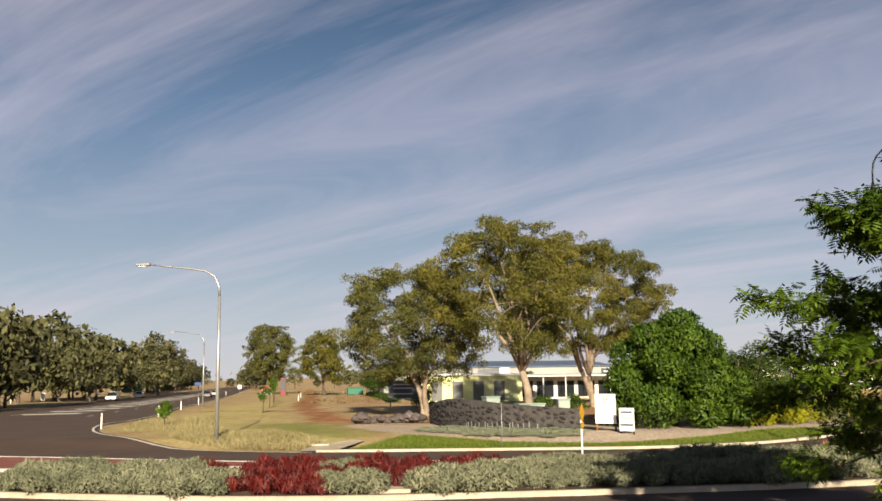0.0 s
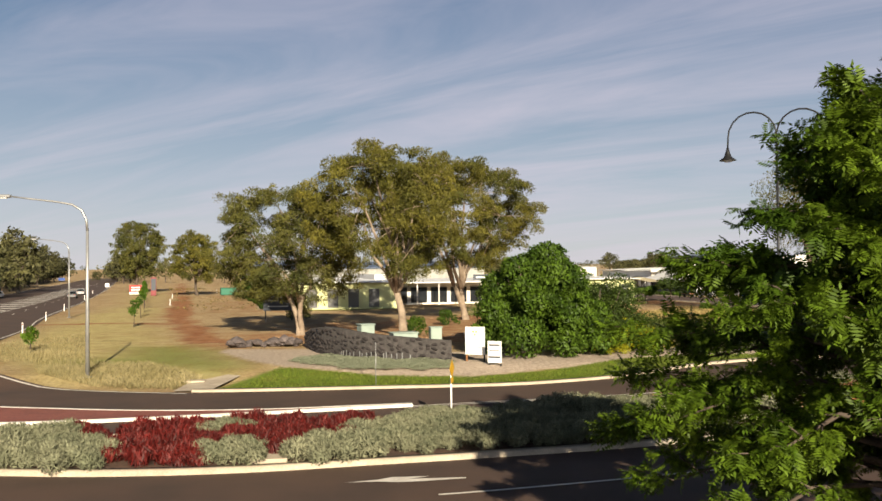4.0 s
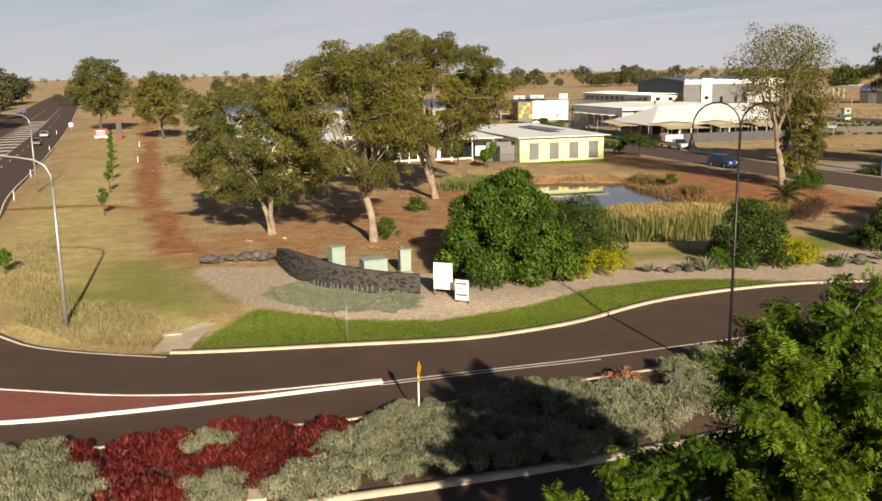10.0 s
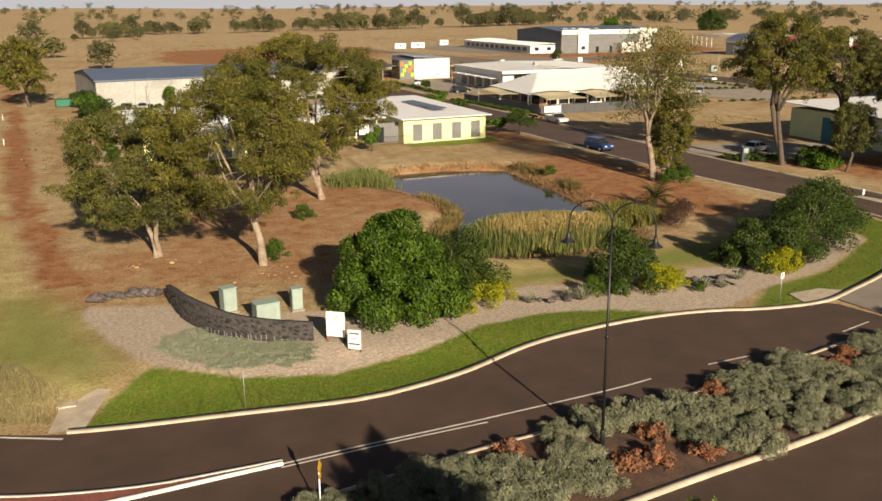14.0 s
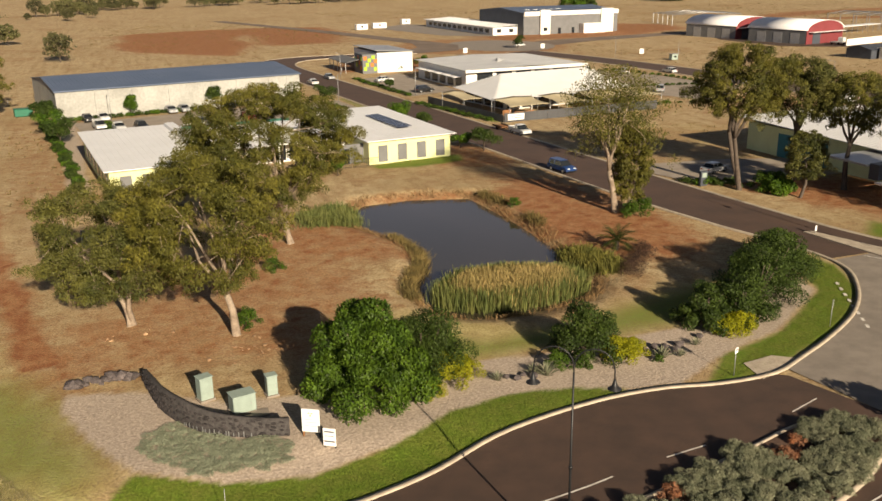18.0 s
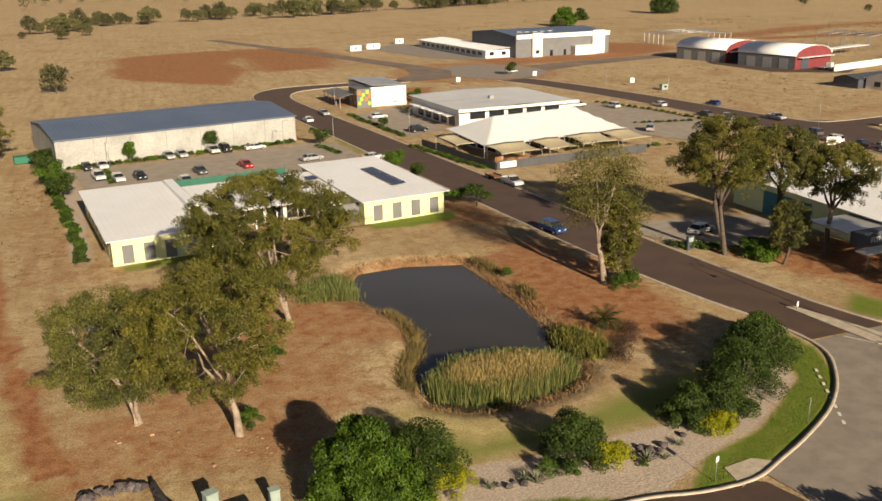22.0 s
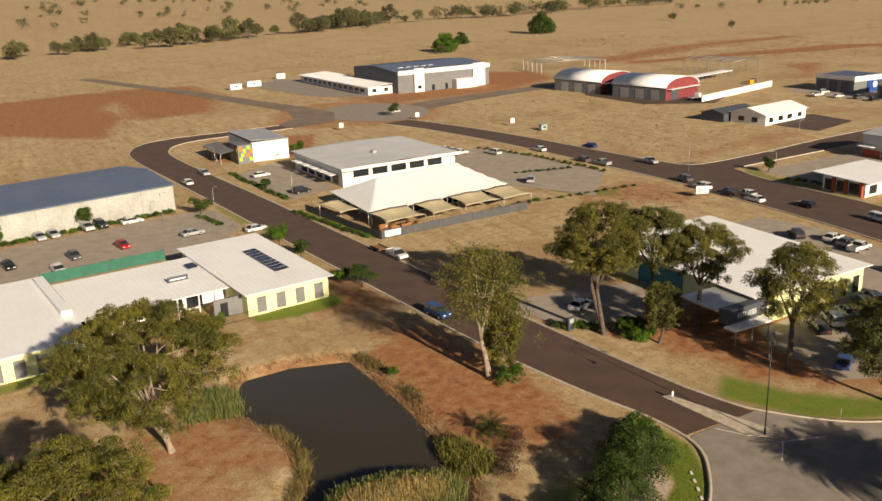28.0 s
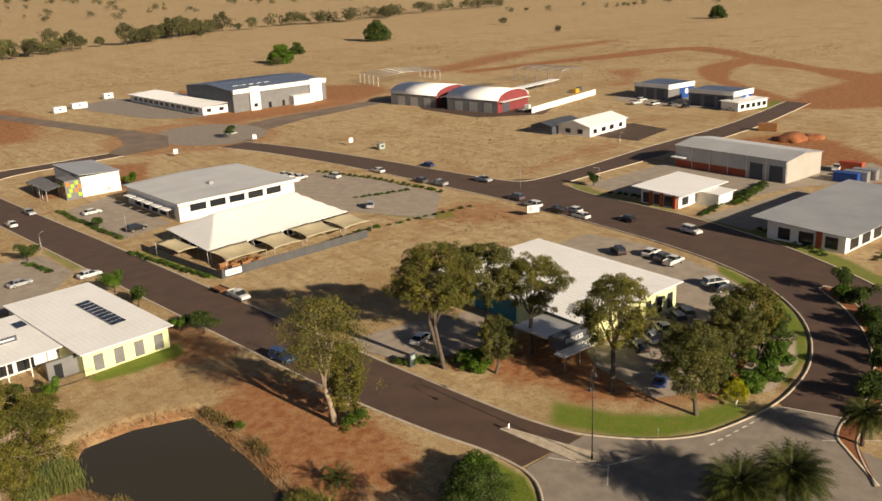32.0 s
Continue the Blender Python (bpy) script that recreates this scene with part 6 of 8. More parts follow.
# big bush behind the signs: bright large-leaved half and finer darker half
bush(13.7, 54.7, 4.2, 7.4, 71, 56000, 0.25, "bush_leaf", "large bright green leafy bush behind the sign boards", 6, "large_bush", droop=0.35, lumps=30)
bush(18.4, 56.8, 3.6, 5.2, 72, 30000, 0.17, "dark_leaf", "large fine-leaved green bush beside mulch", 6, "large_bush", droop=0.1, lumps=36)
for x, y, r, h, sd, lf in ((31.4, 54.6, 2.7, 4.7, 73, "dark_leaf"), (43.4, 56.6, 2.3, 3.9, 74, "dark_leaf"), (46.6, 56.4, 2.9, 4.2, 75, "dark_leaf"), (50.6, 59.4, 3.6, 5.6, 76, "dark_leaf"), (54.6, 62.6, 3.4, 5.6, 77, "dark_leaf"), (57.6, 65.4, 3.9, 4.3, 78, "dark_leaf"), (60.2, 68.2, 2.8, 3.4, 79, "bush_leaf")):
    bush(x, y, r, h, sd, 16000, 0.19, lf, "dense dark green garden bush on the mulch bed", 4, "garden_bush", "garden bushes", 0.1, 30)
for x, y, r, h, sd, lf in ((102.1, 60.8, 2.0, 3.2, 171, "green_leaf"), (106.7, 61.0, 1.9, 3.0, 172, "green_leaf"), (112.1, 63.0, 2.2, 4.2, 173, "green_leaf"), (118.6, 67.6, 2.6, 5.4, 174, "dark_leaf"), (109.6, 71.6, 2.6, 5.0, 175, "dark_leaf"), (121.6, 71.2, 2.2, 4.4, 177, "gum_old"), (79.3, 91.2, 2.2, 2.8, 178, "green_leaf")):
    bush(x, y, r, h, sd, 7000, 0.28, lf, "dense green bush under the eucalypts", 4, "verge_bush", "verge bushes", 0.1, 26)
bush(290, 553, 8.5, 13.0, 191, 5000, 1.3, "green_leaf", "broad round green paddock tree in dry grass", 5, "round_paddock_tree", "", 0.1, 40)
bush(436, 655, 11.0, 19.0, 192, 5000, 1.6, "dark_leaf", "broad dark paddock tree in dry grass", 5, "round_paddock_tree", "", 0.1, 40)
bush(331, 606, 6.0, 9.0, 193, 3000, 1.1, "dark_leaf", "round dark paddock tree in dry grass", 5, "round_paddock_tree", "", 0.1, 30)
bush(752, 537, 8.0, 14.0, 194, 3000, 1.5, "dark_leaf", "round dark paddock tree in dry grass", 5, "round_paddock_tree", "", 0.1, 30)
ylw = shrub_mesh(81, 1.0, 1.35, 4200, 0.10, "yellow_leaf", lumps=16)
grn = shrub_mesh(82, 0.9, 1.5, 3000, 0.11, "bush_leaf", lumps=14)
for i, (x, y, s) in enumerate(((19.9, 54.4, 1.5), (21.2, 55.0, 1.25), (33.4, 53.2, 1.5), (34.6, 53.6, 1.2), (44.6, 54.4, 1.5), (46.0, 54.9, 1.1), (98.5, 60.8, 1.8), (100.0, 61.6, 1.4), (18.0, 52.8, 0.9))):
    shrub("yellow_shrub", ylw, x, y, s * 1.12, 40 * i, "bright yellow-green rounded shrub", "shrub", "yellow shrubs")
for i, (x, y, s) in enumerate(((28.3, 53.6, 1.1), (29.9, 52.8, 1.0), (44.5, 98, 1.0), (101, 64, 1.6), (103.5, 66.2, 2.2), (108.5, 65.5, 2.0), (112.5, 67.0, 2.2), (118, 72.5, 2.0), (35.9, 51.8, 0.5), (78.5, 93, 2.2), (57.5, 89.0, 1.6), (55.6, 88.6, 1.5), (7.5, 70.5, 1.3), (-2.6, 99.5, 1.6), (12, 84, 1.2))):
    shrub("green_shrub", grn, x, y, s, 50 * i, "rounded dark green shrub", "shrub", "green shrubs")

dead = shrub_mesh(83, 1.0, 1.1, 900, 0.2, "dead_twig", 0.12, 0.0, 0.3, 9)
for i, (x, y, s) in enumerate(((44.4, 69.8, 1.3), (48.7, 74.5, 1.5), (46.0, 71.7, 1.5), (47.5, 73.0, 1.4), (44.9, 71.2, 1.2), (49.8, 76.8, 1.0))):
    shrub("dead_shrub", dead, x, y, s, 70 * i, "dry dark brown leafless shrub beside the pond", "shrub", "dry pond shrubs", float(ground_height(np.array([x]), np.array([y]))[0]))

# agave-like clumps and small pale plants in the mulch
bm = bmesh.new()
heart = bm.verts.new((0, 0, 0))
for i in range(26):
    a, e = i * 2.4, 0.5 + 0.75 * (i / 26)
    d = Vector((math.cos(a) * math.cos(e), math.sin(a) * math.cos(e), math.sin(e)))
    s = d.cross(Vector((0, 0, 1))).normalized() * 0.06
    v = [heart] + [bm.verts.new(p) for p in (d * 0.55 + s, d * 1.0 + Vector((0, 0, -0.08)), d * 0.55 - s)]
    bm.faces.new(v)
me_agave = bpy.data.meshes.new("agave"); bm.to_mesh(me_agave); bm.free(); me_agave.materials.append(M["sage"])
for i, (x, y, s) in enumerate(((26.9, 52.6, 1.3), (26.2, 53.3, 1.0), (36.5, 52.2, 1.2), (38.0, 52.0, 0.8), (23.2, 53.2, 0.9), (40.3, 53.4, 0.8))):
    ob = new("agave", me_agave); ob.matrix_basis = pose(x, y, 0, 0, 0, 33 * i) @ Matrix.Diagonal((s, s, s, 1))
    tagged(ob, "spiky grey-green succulent in the mulch bed", "plant", "succulents")

# palms
def palm(x, y, h, r, seed, label, n=90):
    t = thing("palm_tree", pose(x, y, 0), label, "palm", "palms")
    rng = np.random.default_rng(seed)
    part("trunk", tube([(0, 0, -0.2), (0.05, 0, h * 0.5), (0, 0.03, h)], [r * 0.11, r * 0.10, r * 0.12], 9), M["bark_dark"], t)
    vs, fs = [], []
    for i in range(n):
        a, e = i * 2.4 + rng.normal() * 0.1, 1.45 - 1.6 * (i / n)
        prev = np.array([0, 0, h])
        side = np.array([-math.sin(a), math.cos(a), 0])
        for s in range(9):
            ee = e - 0.13 * s
            nxt = prev + np.array([math.cos(a) * math.cos(ee), math.sin(a) * math.cos(ee), math.sin(ee)]) * r * 0.125
            for sg in (-1, 1):
                for q in (0.0, 0.33, 0.66):
                    p0 = prev + (nxt - prev) * q
                    ln = r * 0.27 * math.sin(math.pi * (s + 1.2) / 10.5)
                    tip = p0 + side * sg * ln + (nxt - prev) * 1.6 - np.array([0, 0, ln * 0.35])
                    b = (nxt - prev) * 0.26
                    k = len(vs); vs += [p0, p0 + b, tip, tip]; fs.append((k, k + 1, k + 2, k + 3))
            prev = nxt
    vs = np.array(vs); vs[3::4] += rng.normal(size=vs[3::4].shape) * 0.01
    part("crown", mesh_np("crown", vs, np.array(fs), M["palm_leaf"]), M["palm_leaf"], t)


palm(80.5, 41.5, 4.2, 3.9, 1, "large feather palm on the roundabout"); palm(75.2, 44.1, 3.8, 3.8, 2, "feather palm on the roundabout")
palm(99.2, 43.6, 3.6, 2.6, 3, "palm on the planted median"); palm(47.2, 77.5, 1.0, 2.1, 4, "young palm beside the pond", 22)

# ---- planted median: sage shrubs, red shrubs and a few rust-coloured ones ----
MED_S = [(-16, 27.6), (-9, 25.6), (-5.5, 24.9), (-2.1, 24.75), (1.5, 25.1), (5.3, 25.5), (9.5, 26.1), (14.3, 27.2), (20.6, 28.7), (29.9, 30.8), (38, 33.6), (43.5, 37.2)]
MED_N = [(-16, 29.8), (-10.3, 30.4), (-6.4, 30.5), (-2.4, 31.2), (1.0, 31.2), (4.2, 31.8), (8, 32.7), (13.4, 34.1), (19.1, 35.0), (25.1, 36.2), (33.7, 38.6), (39.5, 40.0), (43.5, 38.4)]
ms, mn = smooth_line(MED_S, 1.0), smooth_line(MED_N, 1.0)
tagged(part("median", prism([tuple(p) for p in ms] + [tuple(p) for p in mn[::-1]], 0.0, 0.13), M["median_mulch"]), "raised median bed of dark brown mulch", "median", kind="structure")
for nm, ln, sd in (("kerb_median_south", ms, 1), ("kerb_median_north", mn, -1)):
    tagged(new(nm, ribbon(nm, ln, [(-0.28, 0.0), (-0.26, 0.16), (0.12, 0.17), (0.14, 0.0)][::-1] if sd > 0 else [(-0.14, 0.0), (-0.12, 0.17), (0.18, 0.16), (0.2, 0.0)][::-1], M["kerb"])), "pale painted concrete kerb of the median", "kerb", kind="structure")
sages = [shrub_mesh(90 + i, 1.0, 0.60, 9000, 0.115, "sage", 0.19, 0.0, 0.4, 16) for i in range(4)]
reds = [shrub_mesh(95 + i, 0.9, 0.75, 2600, 0.26, "red_leaf", 0.16, 0.0, 0.8, 12) for i in range(3)]
rusts = [shrub_mesh(99, 0.8, 0.8, 900, 0.2, "rust_leaf", 0.3, 0.1, 0.2, 8)]
RED_ZONE = [(-8.6, 28.2), (-7.8, 30.2), (-5.1, 30.7), (-2.9, 30.6), (-1.1, 30.4), (1.3, 30.1), (2.3, 28.7), (1.2, 27.0), (-0.6, 25.2), (-1.5, 25.0), (-1.6, 26.9), (-2.3, 26.4), (-2.8, 24.9), (-4.2, 25.8), (-6.5, 26.9)]
rng = np.random.default_rng(5)
placed = []
for k in range(2600):
    x = rng.uniform(-13, 43)
    lo, hi = np.interp(x, ms[:, 0], ms[:, 1]), np.interp(x, mn[:, 0], mn[:, 1])
    if hi - lo < 1.2:
        continue
    y = rng.uniform(lo + 0.75, hi - 0.7)
    gap = 1.06 if inside(np.array([x]), np.array([y]), RED_ZONE)[0] < 0.15 else (1.22 if x < 9 else 1.5)
    if any((x - a) ** 2 + (y - b) ** 2 < gap * gap for a, b in placed):
        continue
    if -2.4 < x < -0.6 and y < 26.2 or (16.8 < x < 19.8 and 31.6 < y < 33.6):
        continue
    placed.append((x, y))
    d = float(inside(np.array([x]), np.array([y]), RED_ZONE)[0])
    s, r = 0.75 + 0.35 * rng.random(), rng.random() * 360
    if d < 0.15 and rng.random() < 0.86:
        shrub("red_shrub", reds[k % 3], x, y, s * 0.98, r, "dark red leafy shrub in the median", "shrub", "red median shrubs", 0.12)
    elif (18.0 < x < 22.5 and y < 33.0 and rng.random() < 0.75) or rng.random() < 0.015:
        shrub("rust_shrub", rusts[0], x, y, s, r, "rust-coloured dry shrub in the median", "shrub", "dry median shrubs", 0.12)
    else:
        shrub("sage_shrub", sages[k % 4], x, y, s * (1.3 if x < 9 else 1.42), r, "silvery sage-green shrub in the median", "shrub", "sage median shrubs", 0.12)

# pale ground-cover in front of the stone wall
gcv = shrub_mesh(110, 1.0, 0.2, 2600, 0.09, "pale_cover", 0.5, 0.0, 0.0, 14)
gcv.transform(Matrix.Diagonal((1, 1, 0.35, 1)))
rng = np.random.default_rng(6)
COVER = [(0.4, 55.4), (-1.6, 53.2), (-0.5, 50.6), (1.3, 48.4), (3.9, 47.2), (6.6, 47.3), (8.0, 49.9), (5.6, 50.7), (3.2, 51.6), (1.6, 53.4)]
spread_ = []
for k in range(900):
    x, y = rng.uniform(-1.6, 8.0), rng.uniform(47.2, 55.4)
    if inside(np.array([x]), np.array([y]), COVER)[0] > -0.25 or any((x - a) ** 2 + (y - b) ** 2 < 0.72 for a, b in spread_):
        continue
    spread_.append((x, y))
    shrub("ground_cover", gcv, x, y, 0.75 + 0.35 * rng.random(), rng.random() * 360, "low grey-green ground-cover plant in gravel", "plant", "ground-cover plants")

# reeds and bank grasses
def blades(rng, xy, h, w, leaf, name, label, z=-0.9, bend=0.25):
    n = len(xy)
    zz = np.full(n, z) if np.isscalar(z) else z
    a = rng.random(n) * 6.28
    hh = h * (0.65 + 0.5 * rng.random(n))
    dx, dy = np.cos(a) * w, np.sin(a) * w
    bx, by = rng.normal(size=n) * bend, rng.normal(size=n) * bend
    v = np.stack([np.c_[xy[:, 0] - dx, xy[:, 1] - dy, zz], np.c_[xy[:, 0] + dx, xy[:, 1] + dy, zz], np.c_[xy[:, 0] + bx + dx * 0.5, xy[:, 1] + by + dy * 0.5, zz + hh], np.c_[xy[:, 0] + bx - dx * 0.5, xy[:, 1] + by - dy * 0.5, zz + hh * 0.98]], 1).reshape(-1, 3)
    return tagged(new(name, mesh_np(name, v, np.arange(4 * n).reshape(n, 4), M[leaf])), label, "reeds" if "reed" in name else "grass", kind="stuff")


def scatter_in(rng, poly, n):
    p = np.array(poly)
    lo, hi = p.min(0), p.max(0)
    q = rng.uniform(lo, hi, (n * 4, 2))
    return q[inside(q[:, 0], q[:, 1], poly) < 0][:n]


rng = np.random.default_rng(8)
REEDS = [(24.6, 72.2), (25.0, 69.6), (27.3, 68.0), (31.5, 67.2), (35.2, 67.4), (38.6, 68.8), (40.0, 70.8), (38.6, 73.2), (33.6, 75.4), (28.4, 75.6)]
core = [(26.6, 71.2), (27.6, 69.4), (31.5, 68.2), (35.2, 68.4), (37.6, 69.8), (37.2, 71.4), (33.4, 73.2), (28.8, 73.4)]
rd = scatter_in(rng, REEDS, 15000)
rd = rd + rng.normal(size=rd.shape) * 0.25
dc = inside(rd[:, 0], rd[:, 1], core) + 0.5 * rng.normal(size=len(rd))
lift = np.clip(-inside(rd[:, 0], rd[:, 1], REEDS) * 0.22, -0.2, 0.55)
blades(rng, rd[dc > 0.25], 1.95, 0.035, "reed_green", "reed_bed", "green bulrushes at the pond margin", -1.05 + lift[dc > 0.25])
gold = np.r_[rd[dc <= 0.25], scatter_in(rng, core, 5000)]
blades(rng, gold, 2.0, 0.035, "reed_dry", "reed_bed", "dry golden bulrushes standing in the pond", -1.05 + np.clip(-inside(gold[:, 0], gold[:, 1], REEDS) * 0.22, -0.2, 0.55))
r2 = scatter_in(rng, [(18.2, 98.4), (22.1, 97.9), (24.2, 99.0), (25.4, 105.6), (21, 104), (18, 102)], 3200)
r2 = r2 + rng.normal(size=r2.shape) * 0.6
blades(rng, r2, 1.2, 0.04, "reed_green", "reed_bed", "green reeds at the far pond margin", ground_height(r2[:, 0], r2[:, 1]) - 0.05)
r3 = scatter_in(rng, [(41.9, 80.0), (41.4, 76.6), (41.0, 73.5), (43.6, 71.5), (44.6, 73), (43.4, 78)], 3600)
r3 = r3 + rng.normal(size=r3.shape) * 0.55
blades(rng, r3, 1.0, 0.045, "rush_olive", "reed_bed", "olive rushes beside the pond", ground_height(r3[:, 0], r3[:, 1]) - 0.05)
edge_l = smooth_line(POND + POND[:1], 0.12)
e = edge_l + rng.normal(size=edge_l.shape) * 0.28 - (np.mean(POND, 0) - edge_l) / np.linalg.norm(np.mean(POND, 0) - edge_l, axis=1, keepdims=True) * rng.uniform(0.0, 1.3, (len(edge_l), 1))
keep = (wave(e[:, 0], e[:, 1], 1.7) > 0.38) | (rng.random(len(e)) < 0.25)
e = np.repeat(e[keep], 6, 0) + rng.normal(size=(int(keep.sum()) * 6, 2)) * 0.35
blades(rng, e, 0.42, 0.03, "bank_straw", "bank_grass", "dry brown grass tufts along the pond bank", ground_height(e[:, 0], e[:, 1]) - 0.04, 0.2)
# taller olive sedge on the west and east banks
west = smooth_line([(27.6, 93.0), (28.4, 86.6), (27.0, 81.4), (24.4, 76.6), (23.4, 72.4)], 0.25)
east = smooth_line([(42.6, 106.8), (43.6, 99.6), (43.8, 91.2), (43.2, 84.0)], 0.4)
sg = np.repeat(np.r_[west, east[wave(east[:, 0], east[:, 1], 2.0) > 0.45]], 34, 0)
sg = sg + rng.normal(size=sg.shape) * 0.42 - np.where(sg[:, :1] < 35, 0.5, -0.6) * np.array([[1.0, 0.0]])
blades(rng, sg, 0.85, 0.03, "sedge", "bank_sedge", "olive-brown sedge clumps on the pond bank", ground_height(sg[:, 0], sg[:, 1]) - 0.05, 0.3)
# tall dry grass and rough tufts on the verges
tg = np.r_[scatter_in(rng, [(-16, 52), (-10, 52.5), (-6, 46), (-7, 43), (-11, 44.5), (-15, 49)], 5200), scatter_in(rng, [(-24, 70), (-20, 56), (-12, 52), (-16, 62), (-20, 80)], 3000)]
blades(rng, tg, 0.28, 0.015, "verge_grass", "rough_grass", "knee-high dry grass on the verge", ground_height(tg[:, 0], tg[:, 1]), 0.12)
lw = []
for poly, n in (([(-4, 43), (2.6, 41.7), (8.3, 41.5), (15.2, 43.4), (20, 46.1), (24.5, 47.4), (30.5, 48.2), (27.4, 50.2), (23.2, 50.9), (18.2, 49.8), (13.2, 46.5), (7.9, 44.7), (2.9, 45.9), (-2.3, 49.3)], 9000), ([(38, 47.6), (42.7, 48), (51.7, 51.8), (57.2, 55.2), (61.9, 59.8), (64.6, 65), (62, 70), (58.4, 60), (48.4, 53.2)], 9000)):
    lw.append(scatter_in(rng, poly, n))
lw = np.concatenate(lw)
blades(rng, lw, 0.07, 0.02, "lawn_blade", "lawn_grass", "short green lawn blades along the kerb", ground_height(lw[:, 0], lw[:, 1]), 0.04)

# ---- foreground tree with feathery leaves ----
def frond_template():
    v, f = [], []
    for k in range(5):
        x0 = 0.04 + 0.060 * k
        for s in (-1, 1):
            L = 0.165 * math.sin(math.pi * (k + 1.4) / 7.0) + 0.04
            b = len(v)
            v += [(x0, 0, 0), (x0 + 0.050, s * L * 0.42, -0.008), (x0 + 0.055, s * L, -0.045), (x0 + 0.002, s * L * 0.55, -0.02)]
            f.append((b, b + 1, b + 2, b + 3))
    b = len(v)
    v += [(0.33, 0, 0), (0.38, 0.03, -0.01), (0.47, 0, -0.04), (0.38, -0.03, -0.01)]
    f.append((b, b + 1, b + 2, b + 3))
    return np.array(v), np.array(f)


def pinnate_tree(x, y, seed):
    t = thing("street_tree", pose(x, y, 0), "bright green street tree with feathery compound leaves", "tree")
    rng = np.random.default_rng(seed)
    bm = bmesh.new()
    tube([(0, 0, -0.3), (0, 0, 0.1), (0.05, -0.05, 1.2), (0.1, 0.0, 2.2)], [0.22, 0.17, 0.14, 0.13], 10, bm)
    tips = []
    for i in range(88):
        a = i * 2.399 + rng.normal() * 0.25
        u = (i + 0.5) / 88
        z = min(9.0, 1.0 + 8.1 * u + 0.35 * rng.normal())
        rmax = float(np.interp(z, [1, 2.5, 3.8, 6.2, 7.3, 8.3, 9.2], [4.2, 5.0, 5.2, 3.2, 2.4, 1.6, 0.4]))
        r = rmax * (0.55 + 0.45 * rng.random())
        e = Vector((math.cos(a) * r, math.sin(a) * r, z))
        s = Vector((0.1, 0, 1.8 + min(5.6, 4.8 * u)))
        m = s.lerp(e, 0.55) + Vector((0, 0, 0.5))
        tube([tuple(s), tuple(m), tuple(e)], [0.06, 0.04, 0.012], 6, bm)
        tips.append((s, m, e))
    tube([(0.1, 0, 2.1), (0.15, 0.05, 5), (0.1, 0, 8.6)], [0.13, 0.09, 0.02], 8, bm)
    tv, tf = frond_template()
    P, R = [], []
    for s, m, e in tips:
        out = Vector((e.x - s.x, e.y - s.y, 0)).normalized()
        for w in range(7):
            # a tuft of drooping compound leaves at the end of a twig
            q = 0.25 + 0.125 * w
            base = (s.lerp(m, q * 2) if q < 0.5 else m.lerp(e, q * 2 - 1))
            sg = 1 if w % 2 else -1
            tw = (out * (0.35 + 0.6 * q) + Vector((-out.y, out.x, 0)) * sg * (1.0 - 0.75 * q) + Vector((0, 0, 0.15 + 0.3 * rng.normal()))).normalized()
            c = base + tw * (0.45 + 0.5 * rng.random())
            tube([tuple(base), tuple(base.lerp(c, 0.5) + Vector((0, 0, 0.06))), tuple(c)], [0.02, 0.014, 0.006], 5, bm)
            for k in range(54):
                g = rng.random()
                p = base.lerp(c, 0.25 + 0.8 * g) + Vector(rng.normal(size=3)) * 0.10
                d = tw * 0.7 + Vector(rng.normal(size=3)) * 0.62 + Vector((0, 0, -0.32 - 0.4 * rng.random()))
                d.normalize()
                sd = d.cross(Vector((rng.normal() * 0.25, rng.normal() * 0.25, 1))).normalized()
                P.append(p); R.append(np.array([d, sd, d.cross(sd) * -1]).T * (0.55 + 0.35 * rng.random()))
    part("trunk", bm, M["bark_dark"], t)
    P, R = np.array([tuple(p) for p in P]), np.array(R)
    N = len(P)
    v = np.einsum("nij,kj->nki", R, tv) + P[:, None]
    f = tf[None] + (np.arange(N) * len(tv))[:, None, None]
    part("crown", mesh_np("crown", v.reshape(-1, 3), f.reshape(-1, 4), M["pinnate"]), M["pinnate"], t)


pinnate_tree(9.9, 12.9, 3)

# ---- lamp posts ----
def highway_lamp(x, y, rot):
    t = thing("street_lamp", pose(x, y, 0, 0, 0, rot), "tall galvanised highway lamp with a curved outreach arm", "street lamp", "highway lamps")
    part("base_plate", box(-0.22, 0.22, -0.22, 0.22, -0.02, 0.05, 0.02), M["steel"], t)
    part("pole", tube([(0, 0, 0), (0, 0, 4.0), (0, 0, 7.7)], [0.11, 0.09, 0.07], 10), M["steel"], t)
    part("arm", tube([(0, 0, 7.7), (-0.05, 0, 8.3), (-0.3, 0, 8.8), (-0.8, 0, 9.1), (-1.6, 0, 9.25), (-3.0, 0, 9.42), (-4.0, 0, 9.55)], [0.07, 0.065, 0.06, 0.055, 0.05, 0.045, 0.04], 8), M["steel"], t)
    part("lantern", box(-4.75, -3.95, -0.15, 0.15, 9.48, 9.64, 0.04), M["steel"], t)
    part("lens", box(-4.6, -4.15, -0.10, 0.10, 9.44, 9.478), M["sign_white"], t)
    return t


highway_lamp(-12.1, 47.5, -5)
highway_lamp(-30.2, 111.0, -12)


